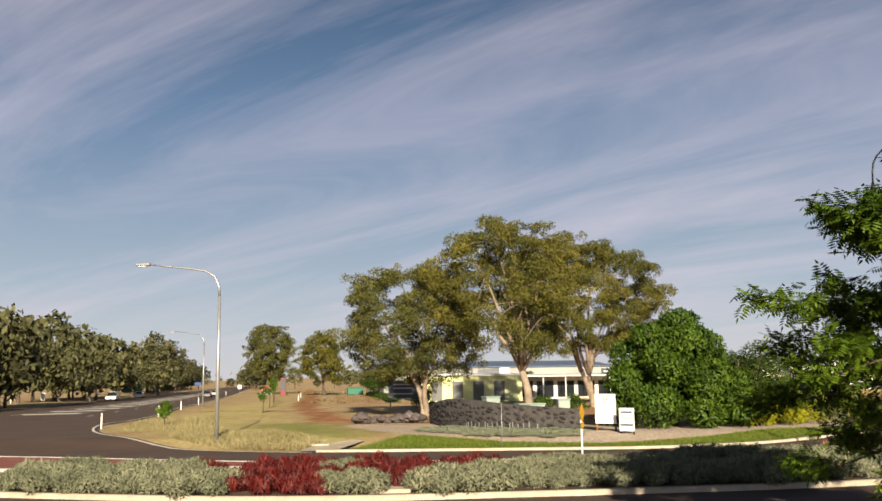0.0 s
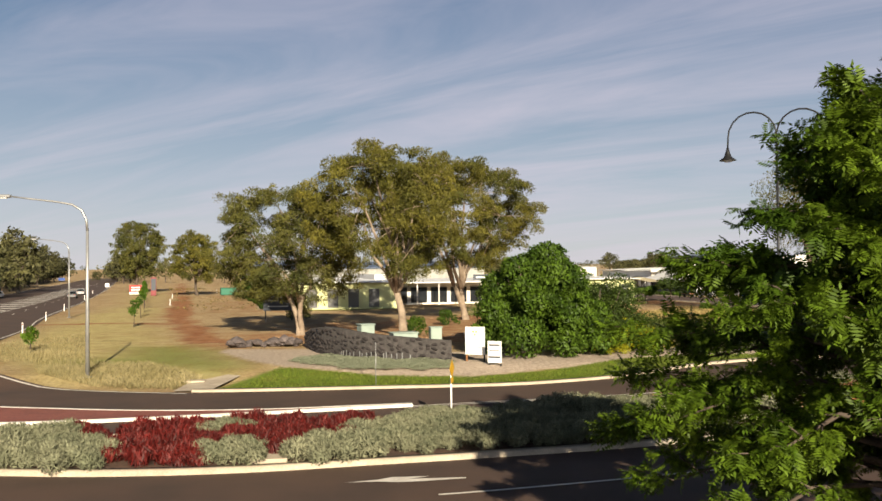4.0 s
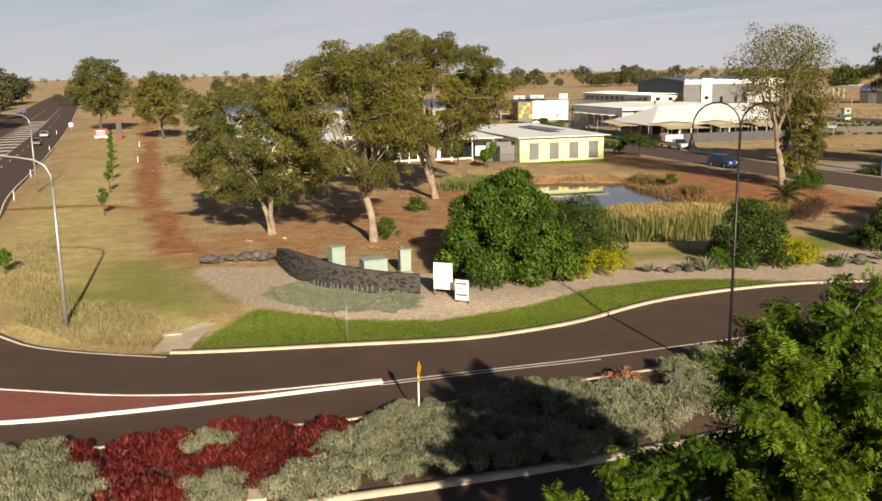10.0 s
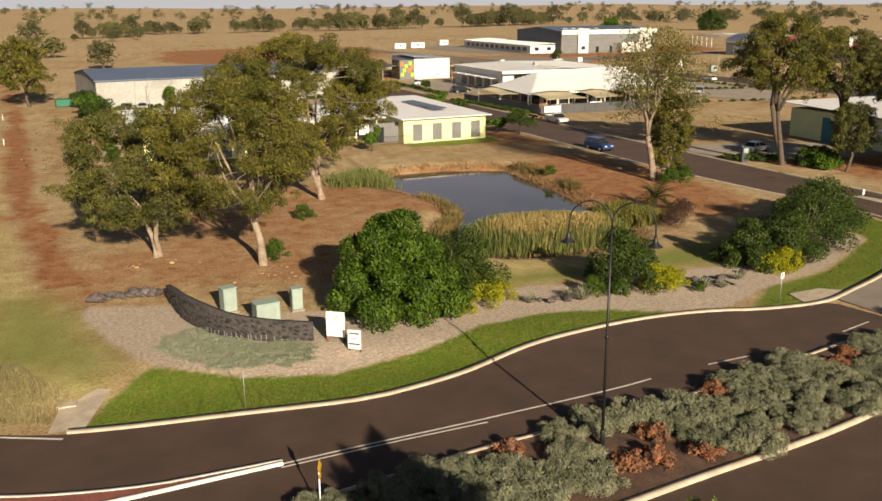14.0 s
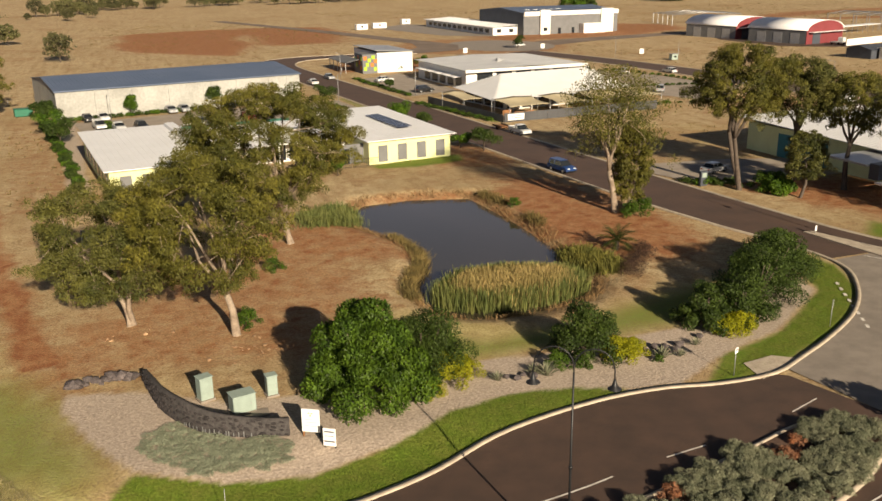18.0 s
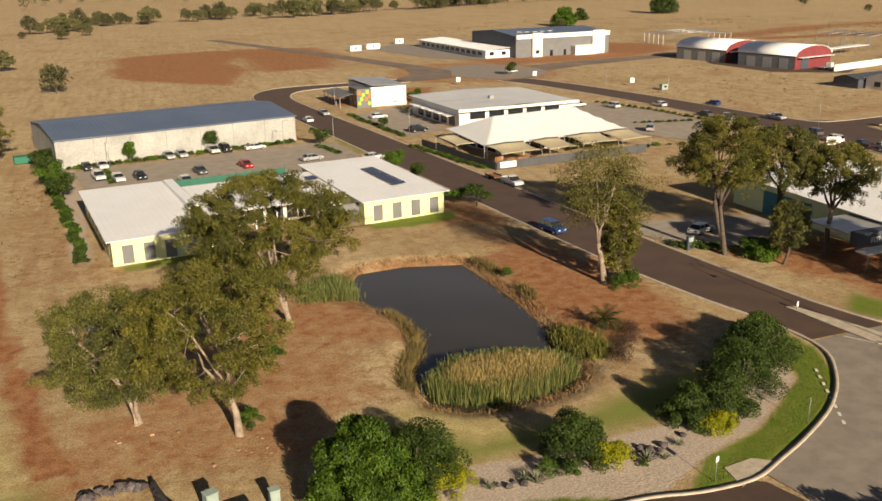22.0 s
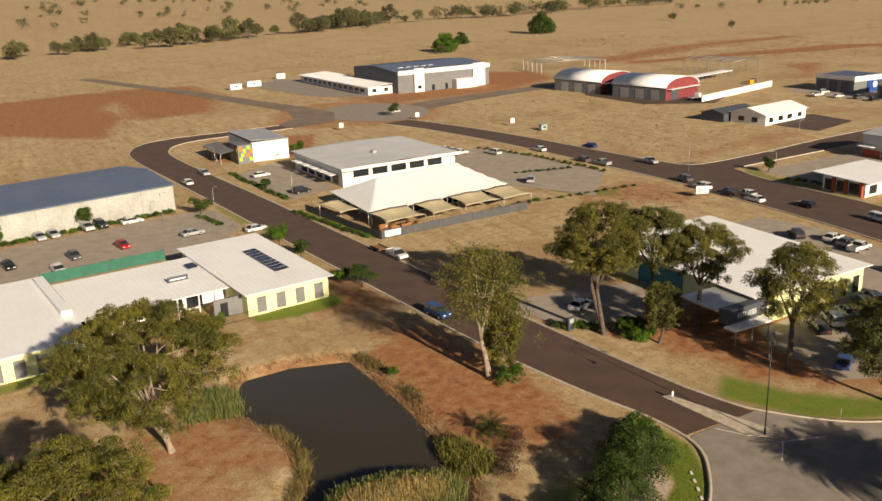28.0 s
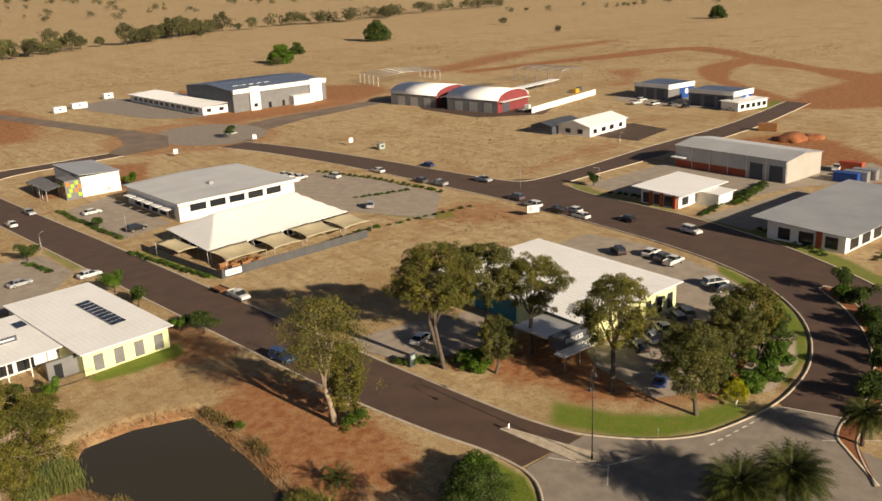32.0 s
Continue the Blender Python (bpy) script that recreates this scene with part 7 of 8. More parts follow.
def swan_lamp(x, y, rot):
    t = thing("swan_neck_lamp", pose(x, y, 0, 0, 0, rot), "black lamp post with two swan-neck arms and bell shades", "street lamp", "swan-neck lamps")
    part("base", tube([(0, 0, -0.05), (0, 0, 0.9), (0, 0, 1.0)], [0.13, 0.12, 0.07], 12), M["black_metal"], t)
    part("pole", tube([(0, 0, 1.0), (0, 0, 5), (0, 0, 10.8)], [0.075, 0.065, 0.05], 10), M["black_metal"], t)
    part("collar", tube([(0, 0, 5.6), (0, 0, 5.75)], 0.10, 12), M["black_metal"], t)
    for s in (-1, 1):
        pts = [(0, 0, 10.75)] + [(s * (0.95 - 0.95 * math.cos(a)), 0, 11.05 + 1.0 * math.sin(a)) for a in np.linspace(0.12, math.pi, 10)] + [(s * 1.92, 0, 10.6)]
        arm = part("arm", tube(pts, 0.035, 8), M["black_metal"], t)
        bm = tube([(s * 1.92, 0, 10.62), (s * 1.92, 0, 10.45), (s * 1.92, 0, 10.25), (s * 1.92, 0, 10.12), (s * 1.92, 0, 10.10)], [0.05, 0.09, 0.16, 0.34, 0.35], 14)
        part("bell_shade", bm, M["black_metal"], arm)
        part("lamp_glass", tube([(s * 1.92, 0, 10.11), (s * 1.92, 0, 10.04)], [0.2, 0.14], 10), M["sign_white"], arm)
    return t


swan_lamp(18.2, 32.5, -32)
swan_lamp(73.0, 62.4, 35)
swan_lamp(110, 30, 20)


def post_sign(x, y, rot, h, plates, label, category="road sign", name="road_sign", pole="steel", r=0.03):
    """A sign on a post: plates of (w, h, z, material, corners)."""
    t = thing(name, pose(x, y, 0, 0, 0, rot), label, category)
    part("post", tube([(0, 0, -0.1), (0, 0, h)], r, 8), M[pole], t)
    for w, hh, z, m, k in plates:
        if k == 4:
            bm = box(-w / 2, w / 2, -r - 0.025, -r - 0.005, z - hh / 2, z + hh / 2, 0.004)
        else:
            bm = bmesh.new()
            off = math.pi / 2 if k != 3 else -math.pi / 2
            lo = [bm.verts.new((w / 2 * math.cos(off + 6.2832 * i / k), -r - 0.025, z + hh / 2 * math.sin(off + 6.2832 * i / k))) for i in range(k)]
            hi = [bm.verts.new((v.co.x, -r - 0.005, v.co.z)) for v in lo]
            bm.faces.new(lo); bm.faces.new(hi[::-1])
            for i in range(k):
                bm.faces.new((lo[i], hi[i], hi[(i + 1) % k], lo[(i + 1) % k]))
            bmesh.ops.recalc_face_normals(bm, faces=bm.faces)
        part("plate", bm, M[m], t)
    return t


# yellow diamond and plate on the median; thin stake on the lawn; small signs by the kerb
def diamond(x, y):
    t = thing("warning_sign", pose(x, y, 0.12, 0, 0, 62), "narrow yellow keep-clear sign on a white post", "road sign")
    part("post", tube([(0, 0, -0.1), (0, 0, 2.0)], 0.035, 8), M["sign_white"], t)
    bm = bmesh.new()
    lo = [bm.verts.new(p) for p in ((-0.24, -0.05, 1.95), (0, -0.05, 1.62), (0.24, -0.05, 1.95), (0, -0.05, 2.28))]
    hi = [bm.verts.new((v.co.x, -0.03, v.co.z)) for v in lo]
    bm.faces.new(lo); bm.faces.new(hi[::-1])
    for i in range(4):
        bm.faces.new((lo[i], hi[i], hi[(i + 1) % 4], lo[(i + 1) % 4]))
    bmesh.ops.recalc_face_normals(bm, faces=bm.faces)
    part("plate", bm, M["yellow"], t)
    part("lower_plate", box(-0.12, 0.12, -0.05, -0.03, 1.42, 1.62), M["yellow"], t)


diamond(4.7, 31.2)
post_sign(2.6, 42.0, 0, 2.2, [], "thin bare metal stake on the lawn", "stake", "stake", "steel", 0.018)
post_sign(39.7, 47.8, 25, 2.3, [(0.45, 0.45, 2.0, "sign_white", 4), (0.2, 0.2, 2.05, "red", 12)], "small white and red sign beside the kerb")
post_sign(52.8, 52.6, 45, 2.4, [(0.75, 0.75, 2.1, "sign_white", 3)], "triangular white sign seen beside the roundabout")
post_sign(70.3, 74.2, 10, 1.0, [(0.3, 0.6, 0.75, "sign_white", 4)], "low white bollard sign on the splitter island", r=0.06)
post_sign(96.4, 59.0, 20, 0.9, [(0.9, 0.25, 0.8, "sign_white", 4)], "low white pointing sign near the kerb", r=0.05)
post_sign(82.5, 60.4, 0, 1.6, [], "thin metal stake on the verge", "stake", "stake", "steel", 0.02)
post_sign(-79, 175, 0, 1.7, [(0.9, 1.5, 1.0, "sign_white", 4)], "white sign with faint print on the far verge")
post_sign(-55.6, 240, 8, 2.6, [(1.0, 1.0, 2.1, "sign_white", 4)], "white sign beside the highway lane")
post_sign(-88, 250, 8, 3.4, [(5.0, 3.6, 2.7, "green_paint", 4)], "large green direction sign with pale bars")
t = thing("sign_bars", pose(-88, 249.92, 0, 0, 0, 8), "pale bars of a green direction sign", "sign print")
for i, z in enumerate((3.7, 2.9, 2.0)):
    part("bar", box(-1.7, 1.3 - 0.4 * i, -0.09, -0.07, z, z + 0.35), M["sign_white"], t)
post_sign(-92, 330, 8, 4.0, [(2.2, 1.0, 3.2, "blue_panel", 4)], "blue services sign beside the highway")
for i, (x, y) in enumerate(((-26.3, 82), (-23.4, 61), (-30.8, 104), (-36, 130), (-46, 180), (-58, 235), (-24.5, 148), (-30, 184), (-26, 225), (-16, 214), (-88, 200), (-78, 160))):
    t = thing("guide_post", pose(x, y, 0, 0, 0, 0), "slim white roadside guide post", "guide post", "guide posts")
    part("post", box(-0.05, 0.05, -0.02, 0.02, -0.05, 1.0), M["sign_white"], t)
    part("reflector", box(-0.03, 0.03, -0.028, -0.021, 0.78, 0.9), M["red"], t)

# red billboard trailer and red totem beside the track, green skip
t = thing("red_billboard", pose(-42.2, 209.0, 0, 0, 0, 5) @ Matrix.Diagonal((0.68, 0.68, 0.78, 1)), "red and white advertising board on a low trailer", "billboard")
part("board", box(-2.0, 2.0, 0, 0.12, 0.5, 3.2), M["red"], t)
part("lower_panel", box(-2.0, 2.0, -0.05, -0.005, 0.5, 1.2), M["sign_white"], t)
for z in (1.6, 2.3):
    part("print_bar", box(-1.4, 1.4, -0.04, -0.005, z, z + 0.32), M["sign_white"], t)
for x in (-1.5, 1.5):
    part("leg", box(x - 0.06, x + 0.06, 0.02, 0.1, 0, 0.5), M["steel"], t)
t = thing("red_totem", pose(-38.4, 210.0, 0, 0, 0, 5), "tall dark red totem sign", "sign")
part("column", box(-0.6, 0.6, -0.2, 0.2, 0, 4.2, 0.03), M["maroon"], t)
part("panel", box(-0.5, 0.5, -0.23, -0.205, 1.2, 3.9), M["dark_wall"], t)
t = thing("skip_bin", pose(-21.0, 205.0, 0, 0, 0, 12), "green waste skip beside the warehouse", "bin")
part("body", box(-1.8, 1.8, -1, 1, 0.1, 1.6, 0.08), M["green_paint"], t)
part("lid", box(-1.85, 1.85, -1.05, 1.05, 1.62, 1.70, 0.02), M["green_paint"], t)
t = thing("dark_notice_board", pose(-4.6, 96.0, 0, 0, 0, 0), "dark estate sign board on two posts", "sign board")
part("board", box(-1.6, 1.6, -0.05, 0.05, 1.1, 3.0), M["dark_wall"], t)
for x in (-1.4, 1.4):
    part("post", box(x - 0.06, x + 0.06, 0.05, 0.15, 0, 3.0), M["black_metal"], t)
for z in (1.5, 2.1, 2.5):
    part("print_bar", box(-1.1, 1.0, -0.062, -0.051, z, z + 0.12), M["grey_roof"], t)

# ---- white sign boards in front of the bush ----
t = thing("sign_board", pose(8.85, 50.0, 0, 0, 0, -30), "white sign board with a small yellow-green emblem", "sign board")
part("board", box(-0.60, 0.60, -0.04, 0.04, 0.38, 2.0, 0.01), M["sign_white"], t)
for x in (-0.54, 0.54):
    part("post", box(x - 0.04, x + 0.04, 0.04, 0.12, -0.1, 1.95), M["timber"] if x < 0 else M["black_metal"], t)
bm = bmesh.new()
for k in range(3):
    a = k * 2.094 + 0.5
    lo = [bm.verts.new((r * math.cos(a + d) * 0.62, -0.05, 1.66 + 0.62 * r * math.sin(a + d))) for r, d in ((0.04, 0), (0.2, -0.5), (0.3, 0), (0.2, 0.5))]
    bm.faces.new(lo)
bmesh.ops.solidify(bm, geom=bm.faces[:], thickness=0.006)
part("emblem", bm, M["lime_paint"], t)
for z, w in ((1.25, 0.34), (1.05, 0.44), (0.8, 0.38)):
    part("print_bar", box(-w, w, -0.052, -0.042, z, z + 0.035), M["grey_roof"], t)
t = thing("sign_board", pose(9.65, 48.2, 0, 0, 0, -33), "smaller white sign board with dark bars of print", "sign board")
part("board", box(-0.42, 0.42, -0.03, 0.03, 0.12, 1.35, 0.01), M["sign_white"], t)
for x in (-0.36, 0.36):
    part("post", box(x - 0.03, x + 0.03, 0.03, 0.09, -0.1, 1.3), M["black_metal"], t)
for z, w, h in ((1.08, 0.32, 0.09), (0.8, 0.3, 0.04), (0.4, 0.36, 0.10)):
    part("print_bar", box(-w, w, -0.04, -0.031, z, z + h), M["dark_wall"], t)

# ---- curved basalt wall with individual stones ----
wall_line = smooth_line([(-1.0, 62.4), (-0.6, 60.2), (0.1, 57.2), (1.2, 54.9), (2.6, 53.1), (4.4, 51.9), (6.2, 51.2), (7.6, 50.9)], 0.3)
wn_ = sides_of(wall_line)
L = len(wall_line)
arc = np.r_[0, np.cumsum(np.linalg.norm(np.diff(wall_line, axis=0), axis=1))]


def wall_top(s):
    return np.interp(s, [0, 3, 6, 8, 11, 16], [1.0, 1.5, 1.75, 1.75, 1.5, 1.15])


tw = thing("stone_wall", pose(0, 0, 0), "curved dark basalt feature wall with a rising prow end", "wall")
v = []
for k in (-0.17, 0.17):
    for z in (0, 1):
        v.append(np.c_[wall_line + wn_ * k, np.where(z, wall_top(arc), -0.1)])
V = np.stack(v)
idx = np.arange(4 * L).reshape(4, L)
F = []
for a, b in ((0, 1), (1, 3), (3, 2)):
    F.append(np.stack([idx[a, :-1], idx[b, :-1], idx[b, 1:], idx[a, 1:]], -1))
core_f = np.concatenate(F)
ends_f = np.array([[idx[0, 0], idx[2, 0], idx[3, 0], idx[1, 0]], [idx[0, -1], idx[1, -1], idx[3, -1], idx[2, -1]]])
part("core", mesh_np("core", V.reshape(-1, 3), np.concatenate([core_f, ends_f]), M["mortar"]), M["mortar"], tw)


def stone_mesh(seed, flat_=0.5):
    """A rough stone, about one metre across."""
    bm = bmesh.new()
    bmesh.ops.create_icosphere(bm, subdivisions=1, radius=0.5)
    r = np.random.default_rng(seed)
    for q in bm.verts:
        q.co *= 0.78 + 0.44 * r.random()
        q.co.z *= flat_ if q.co.z > 0 else 0.6
    me = bpy.data.meshes.new("stone"); bm.to_mesh(me); bm.free()
    return me


stones = []
for i in range(5):
    me = stone_mesh(200 + i, 0.8); me.materials.append(M["basalt"]); stones.append(me)
rng = np.random.default_rng(12)
cnt = 0
for row_i in range(6):
    s = 0.1 + 0.12 * rng.random()
    while s < arc[-1] - 0.1 and cnt < 290:
        w = 0.2 + 0.22 * rng.random()
        z = 0.13 + 0.29 * row_i + 0.07 * rng.normal()
        if z < wall_top(s) - 0.05:
            c = np.array([np.interp(s, arc, wall_line[:, 0]), np.interp(s, arc, wall_line[:, 1])])
            nn = np.array([np.interp(s, arc, wn_[:, 0]), np.interp(s, arc, wn_[:, 1])])
            p = c - nn * 0.17
            st = new("stone", stones[cnt % 5]); st.parent = tw
            st.matrix_basis = Matrix.Translation((p[0], p[1], z)) @ Euler((rng.random() * 0.5, rng.random() * 0.5, math.atan2(-nn[0], nn[1]))).to_matrix().to_4x4() @ Matrix.Diagonal((w * 1.25, 0.20, 0.22 + 0.12 * rng.random(), 1))
            cnt += 1
        s += w * 1.5
# pale strokes of worn lettering on the face of the wall
for i in range(16):
    s = 8.2 + 0.33 * i + (0.15 if i % 5 == 0 else 0)
    c = np.array([np.interp(s, arc, wall_line[:, 0]), np.interp(s, arc, wall_line[:, 1])])
    nn = np.array([np.interp(s, arc, wn_[:, 0]), np.interp(s, arc, wn_[:, 1])])
    p = c - nn * 0.29
    b = part("lettering_bar", box(-0.03, 0.03, -0.01, 0.01, 0.1, 0.34 + 0.06 * (i % 3)), M["steel"], tw)
    b.matrix_basis = Matrix.Translation((p[0], p[1], 0)) @ Euler((0, 0, math.atan2(-nn[0], nn[1]))).to_matrix().to_4x4()

# ---- basalt rocks, sandstone rubble, service cabinets ----
boulders = []
for i in range(3):
    me = stone_mesh(260 + i, 0.6); me.materials.append(M["garden_rock"]); boulders.append(me)
rng = np.random.default_rng(13)
for i in range(26):
    x, y = -6.4 + 4.8 * (i + rng.random()) / 26, 62.7 + 1.1 * rng.random()
    s = 0.45 + 0.60 * rng.random()
    r = new("basalt_rock", boulders[i % 3]); r.matrix_basis = pose(x, y, s * (0.18 + 0.16 * (i % 3)), 0, 0, 77 * i) @ Matrix.Diagonal((s, s, s, 1))
    tagged(r, "dark rough basalt rock in a low pile", "rock", "basalt rock pile")
for i, (x, y, s) in enumerate(((24.6, 52.9, 0.8), (25.3, 53.3, 0.6), (25.9, 52.9, 0.9), (24.0, 53.4, 0.6), (36.8, 53.0, 0.9), (37.6, 53.6, 1.0), (38.4, 53.2, 0.7), (39.0, 53.8, 0.9), (37.0, 54.2, 0.8), (41.5, 54.6, 0.8))):
    r = new("basalt_rock", boulders[i % 3]); r.matrix_basis = pose(x, y, s * 0.2, 0, 0, 51 * i) @ Matrix.Diagonal((s, s * 0.8, s, 1))
    tagged(r, "dark basalt boulder among garden plants", "rock", "garden boulders")
sand = []
for i in range(4):
    me = stone_mesh(240 + i, 0.6); me.materials.append(M["sandstone"]); sand.append(me)
for i in range(70):
    c = ((6.2, 66.2), (-1.6, 71.6), (7.8, 64.8), (14.2, 95.0))[i % 4]
    x, y = c[0] + rng.normal() * 1.7, c[1] + rng.normal() * 0.7
    s = 0.10 + 0.30 * rng.random() ** 2
    r = new("sandstone_rock", sand[i % 4]); r.matrix_basis = pose(x, y, s * 0.12, 0, 0, 51 * i) @ Matrix.Diagonal((s * 1.3, s, s, 1))
    tagged(r, "orange-brown sandstone lump under the eucalypts", "rock", "sandstone rubble")


def cabinet(x, y, rot, w, d, h, label):
    t = thing("service_cabinet", pose(x, y, 0, 0, 0, rot), label, "cabinet", "service cabinets")
    part("plinth", box(-w / 2 - 0.08, w / 2 + 0.08, -d / 2 - 0.08, d / 2 + 0.08, -0.1, 0.12), M["concrete"], t)
    part("body", box(-w / 2, w / 2, -d / 2, d / 2, 0.12, h, 0.03), M["cabinet"], t)
    part("cap", box(-w / 2 - 0.05, w / 2 + 0.05, -d / 2 - 0.05, d / 2 + 0.05, h, h + 0.07, 0.02), M["cabinet"], t)
    dr = part("door", box(-w / 2 + 0.06, w / 2 - 0.06, -d / 2 - 0.025, -d / 2 - 0.002, 0.2, h - 0.1), M["cabinet"], t)
    part("handle", box(w / 4, w / 4 + 0.04, -d / 2 - 0.06, -d / 2 - 0.026, h * 0.5, h * 0.5 + 0.16), M["steel"], dr)


cabinet(2.9, 57.9, 20, 0.95, 0.8, 1.75, "tall pale green service cabinet")
cabinet(5.15, 55.2, 12, 1.6, 1.1, 1.35, "wide pale green electrical cabinet")
cabinet(7.4, 56.9, 8, 0.75, 0.65, 1.55, "narrow pale green service cabinet")
part_slab = thing("concrete_slab", pose(6.2, 54.4, 0), "small bare concrete slab by the cabinets", "slab")
part("slab", box(-0.6, 0.6, -0.5, 0.5, -0.05, 0.10), M["concrete"], part_slab)
t = thing("pit_lid", pose(-6.3, 45.2, 0), "white concrete pit lid in the grass", "pit lid")
part("lid", box(-0.5, 0.5, -0.35, 0.35, -0.05, 0.13), M["kerb"], t)
t = thing("pit_lid", pose(-1.5, 25.6, 0.10), "pale concrete pit lid in the median", "pit lid")
part("lid", box(-0.55, 0.55, -0.55, 0.55, -0.1, 0.16), M["kerb"], t)

# young trees with guards along the red track
def sapling(x, y, h, seed):
    t = thing("young_tree", pose(x, y, 0), "young leafy street tree beside the red track", "tree", "young trees")
    rng = np.random.default_rng(seed)
    part("trunk", tube([(0, 0, -0.1), (0.03, 0, h * 0.5), (0, 0, h * 0.9)], [0.05, 0.04, 0.015], 6), M["bark_dark"], t)
    v, f = leaves(rng, [(0, 0, h * 0.55), (0.2, 0.1, h * 0.75), (-0.25, 0, h * 0.65), (0, 0.1, h * 0.9)], [(0.36, 0.36, 0.38)] * 4, 520, 0.19, 0.5, 0.2)
    part("crown", mesh_np("crown", v, f, M["green_leaf"]), M["green_leaf"], t)


for i, (x, y, h) in enumerate(((-18.2, 89, 2.6), (-21.3, 108, 3.2), (-23.4, 121, 3.6), (-26.2, 136, 3.6), (-29, 150, 3.8), (-32, 166, 3.8), (-35, 182, 3.8), (-19.6, 62.5, 1.6))):
    sapling(x, y, h, 300 + i)

# ---- small trees and hedges round the lots ----
def round_tree(x, y, h, r, seed, leaf="dark_leaf", label="small round dark green street tree"):
    t = thing("small_tree", pose(x, y, 0), label, "tree", "small street trees")
    rng = np.random.default_rng(seed)
    part("trunk", tube([(0, 0, -0.1), (0.05, 0, h * 0.5), (0, 0, h * 0.8)], [0.12, 0.09, 0.03], 7), M["bark_dark"], t)
    c = [(rng.normal() * r * 0.42, rng.normal() * r * 0.42, h * (0.42 + 0.42 * rng.random())) for _ in range(9)]
    v, f = leaves(rng, c, [(r * 0.55, r * 0.55, h * 0.20)] * 9, 2600, 0.30, 0.5, 0.15)
    part("crown", mesh_np("crown", v, f, M[leaf]), M[leaf], t)
    return t


for i, (x, y, h, r) in enumerate(((0.4, 196.4, 4.4, 1.5), (18.6, 200.2, 4.8, 1.7), (-16.8, 197, 4.0, 1.8), (-13.5, 174, 5.0, 2.4), (-14.6, 186, 4.4, 2.0), (42.1, 197.7, 4.4, 1.9), (49.8, 163.8, 4.6, 2.1), (50.6, 153, 3.8, 1.8), (54.4, 132.5, 3.8, 2.4), (51.8, 136.5, 2.6, 1.5), (138.1, 305, 5.0, 2.4), (173.2, 156.2, 3.6, 1.5), (84, 254, 4.2, 1.8), (62.5, 215, 2.4, 1.2), (120.5, 78.5, 4.0, 2.0), (27.8, 123.6, 3.6, 1.0), (24.0, 126.5, 3.0, 1.2), (76.5, 252, 2.0, 1.2))):
    round_tree(x, y, h, r, 320 + i, "dark_leaf" if i % 3 else "green_leaf")
hedge_m = [shrub_mesh(400 + i, 1.0, 1.1, 700, 0.22, lf, 0.5, 0.1, 0.1, 9) for i, lf in enumerate(("dark_leaf", "green_leaf", "dark_leaf"))]


def hedge_row(pts, step, s, label="clipped green hedge shrub beside a car park", group="car park hedges"):
    ln = smooth_line(pts, 0.3)
    d = np.r_[0, np.cumsum(np.linalg.norm(np.diff(ln, axis=0), axis=1))]
    for i, q in enumerate(np.arange(0, d[-1], step)):
        x, y = np.interp(q, d, ln[:, 0]), np.interp(q, d, ln[:, 1])
        shrub("hedge_shrub", hedge_m[i % 3], x + 0.3 * math.sin(i * 7.1), y + 0.3 * math.cos(i * 3.3), s * (0.8 + 0.35 * abs(math.sin(i * 1.7))), 53 * i, label, "shrub", group)


hedge_row([(-11.5, 193.2), (37, 203.6)], 1.7, 0.95)
hedge_row([(-16.5, 193), (-10.2, 150), (-7.4, 126)], 1.5, 0.95, "green hedge shrub along the office side path", "office hedge")
hedge_row([(-4.5, 189), (-3.2, 175)], 1.6, 0.6)
hedge_row([(41, 196), (44, 186)], 2.0, 0.8)
hedge_row([(59.2, 238), (61.5, 214), (63.0, 199)], 2.0, 0.8)
hedge_row([(60.6, 187), (66.6, 159)], 1.5, 0.8, "green garden shrub along the restaurant fence", "restaurant hedge")
hedge_row([(113.5, 164), (137.2, 163.5)], 2.6, 0.6)
hedge_row([(131.5, 228), (137.6, 208), (141.5, 181)], 2.4, 0.75)
hedge_row([(122, 192), (136.5, 189)], 1.8, 0.65)
hedge_row([(168.2, 118.2), (181.5, 121.5), (194, 124)], 1.5, 0.85)
hedge_row([(170, 147), (172, 139), (172.5, 130)], 2.0, 0.8)
hedge_row([(161, 84), (166, 96), (167.5, 104)], 2.2, 0.8)
hedge_row([(165, 76), (176, 77.5), (196, 79)], 2.4, 0.7)
hedge_row([(71.5, 100), (76, 96.5)], 1.8, 1.2)
for i, (x, y) in enumerate(((145, 72.2), (139.7, 65.6), (133.2, 59.6), (126, 55.0), (118, 50.8), (110, 48.0))):
    round_tree(x, y, 4.4, 1.9, 360 + i, "dark_leaf", "dark green tree on the planted road median")
for i, (x, y, r, h) in enumerate(((143.4, 70.4, 1.8, 2.6), (141.4, 68.0, 1.7, 2.4), (137.0, 63.2, 1.8, 2.6), (135.0, 61.0, 1.7, 2.2), (130.4, 57.6, 1.9, 2.8), (128.0, 56.4, 1.6, 2.2), (122.6, 53.2, 1.8, 2.6), (115.0, 50.0, 1.9, 3.0), (112.0, 48.6, 1.8, 2.8), (106.5, 47.2, 1.3, 1.6))):
    bush(x, y, r, h, 400 + i, 2600, 0.30, "dark_leaf" if i % 3 else "green_leaf", "dense green bush on the planted road median", 3, "median_bush", "road median bushes", 0.1, 18)
for i, (x, y, h, r) in enumerate(((-11.8, 166.0, 5.2, 2.7), (-16.3, 199.0, 4.4, 2.2))):
    round_tree(x, y, h, r, 440 + i, "dark_leaf", "round dark green tree beside the office drive")
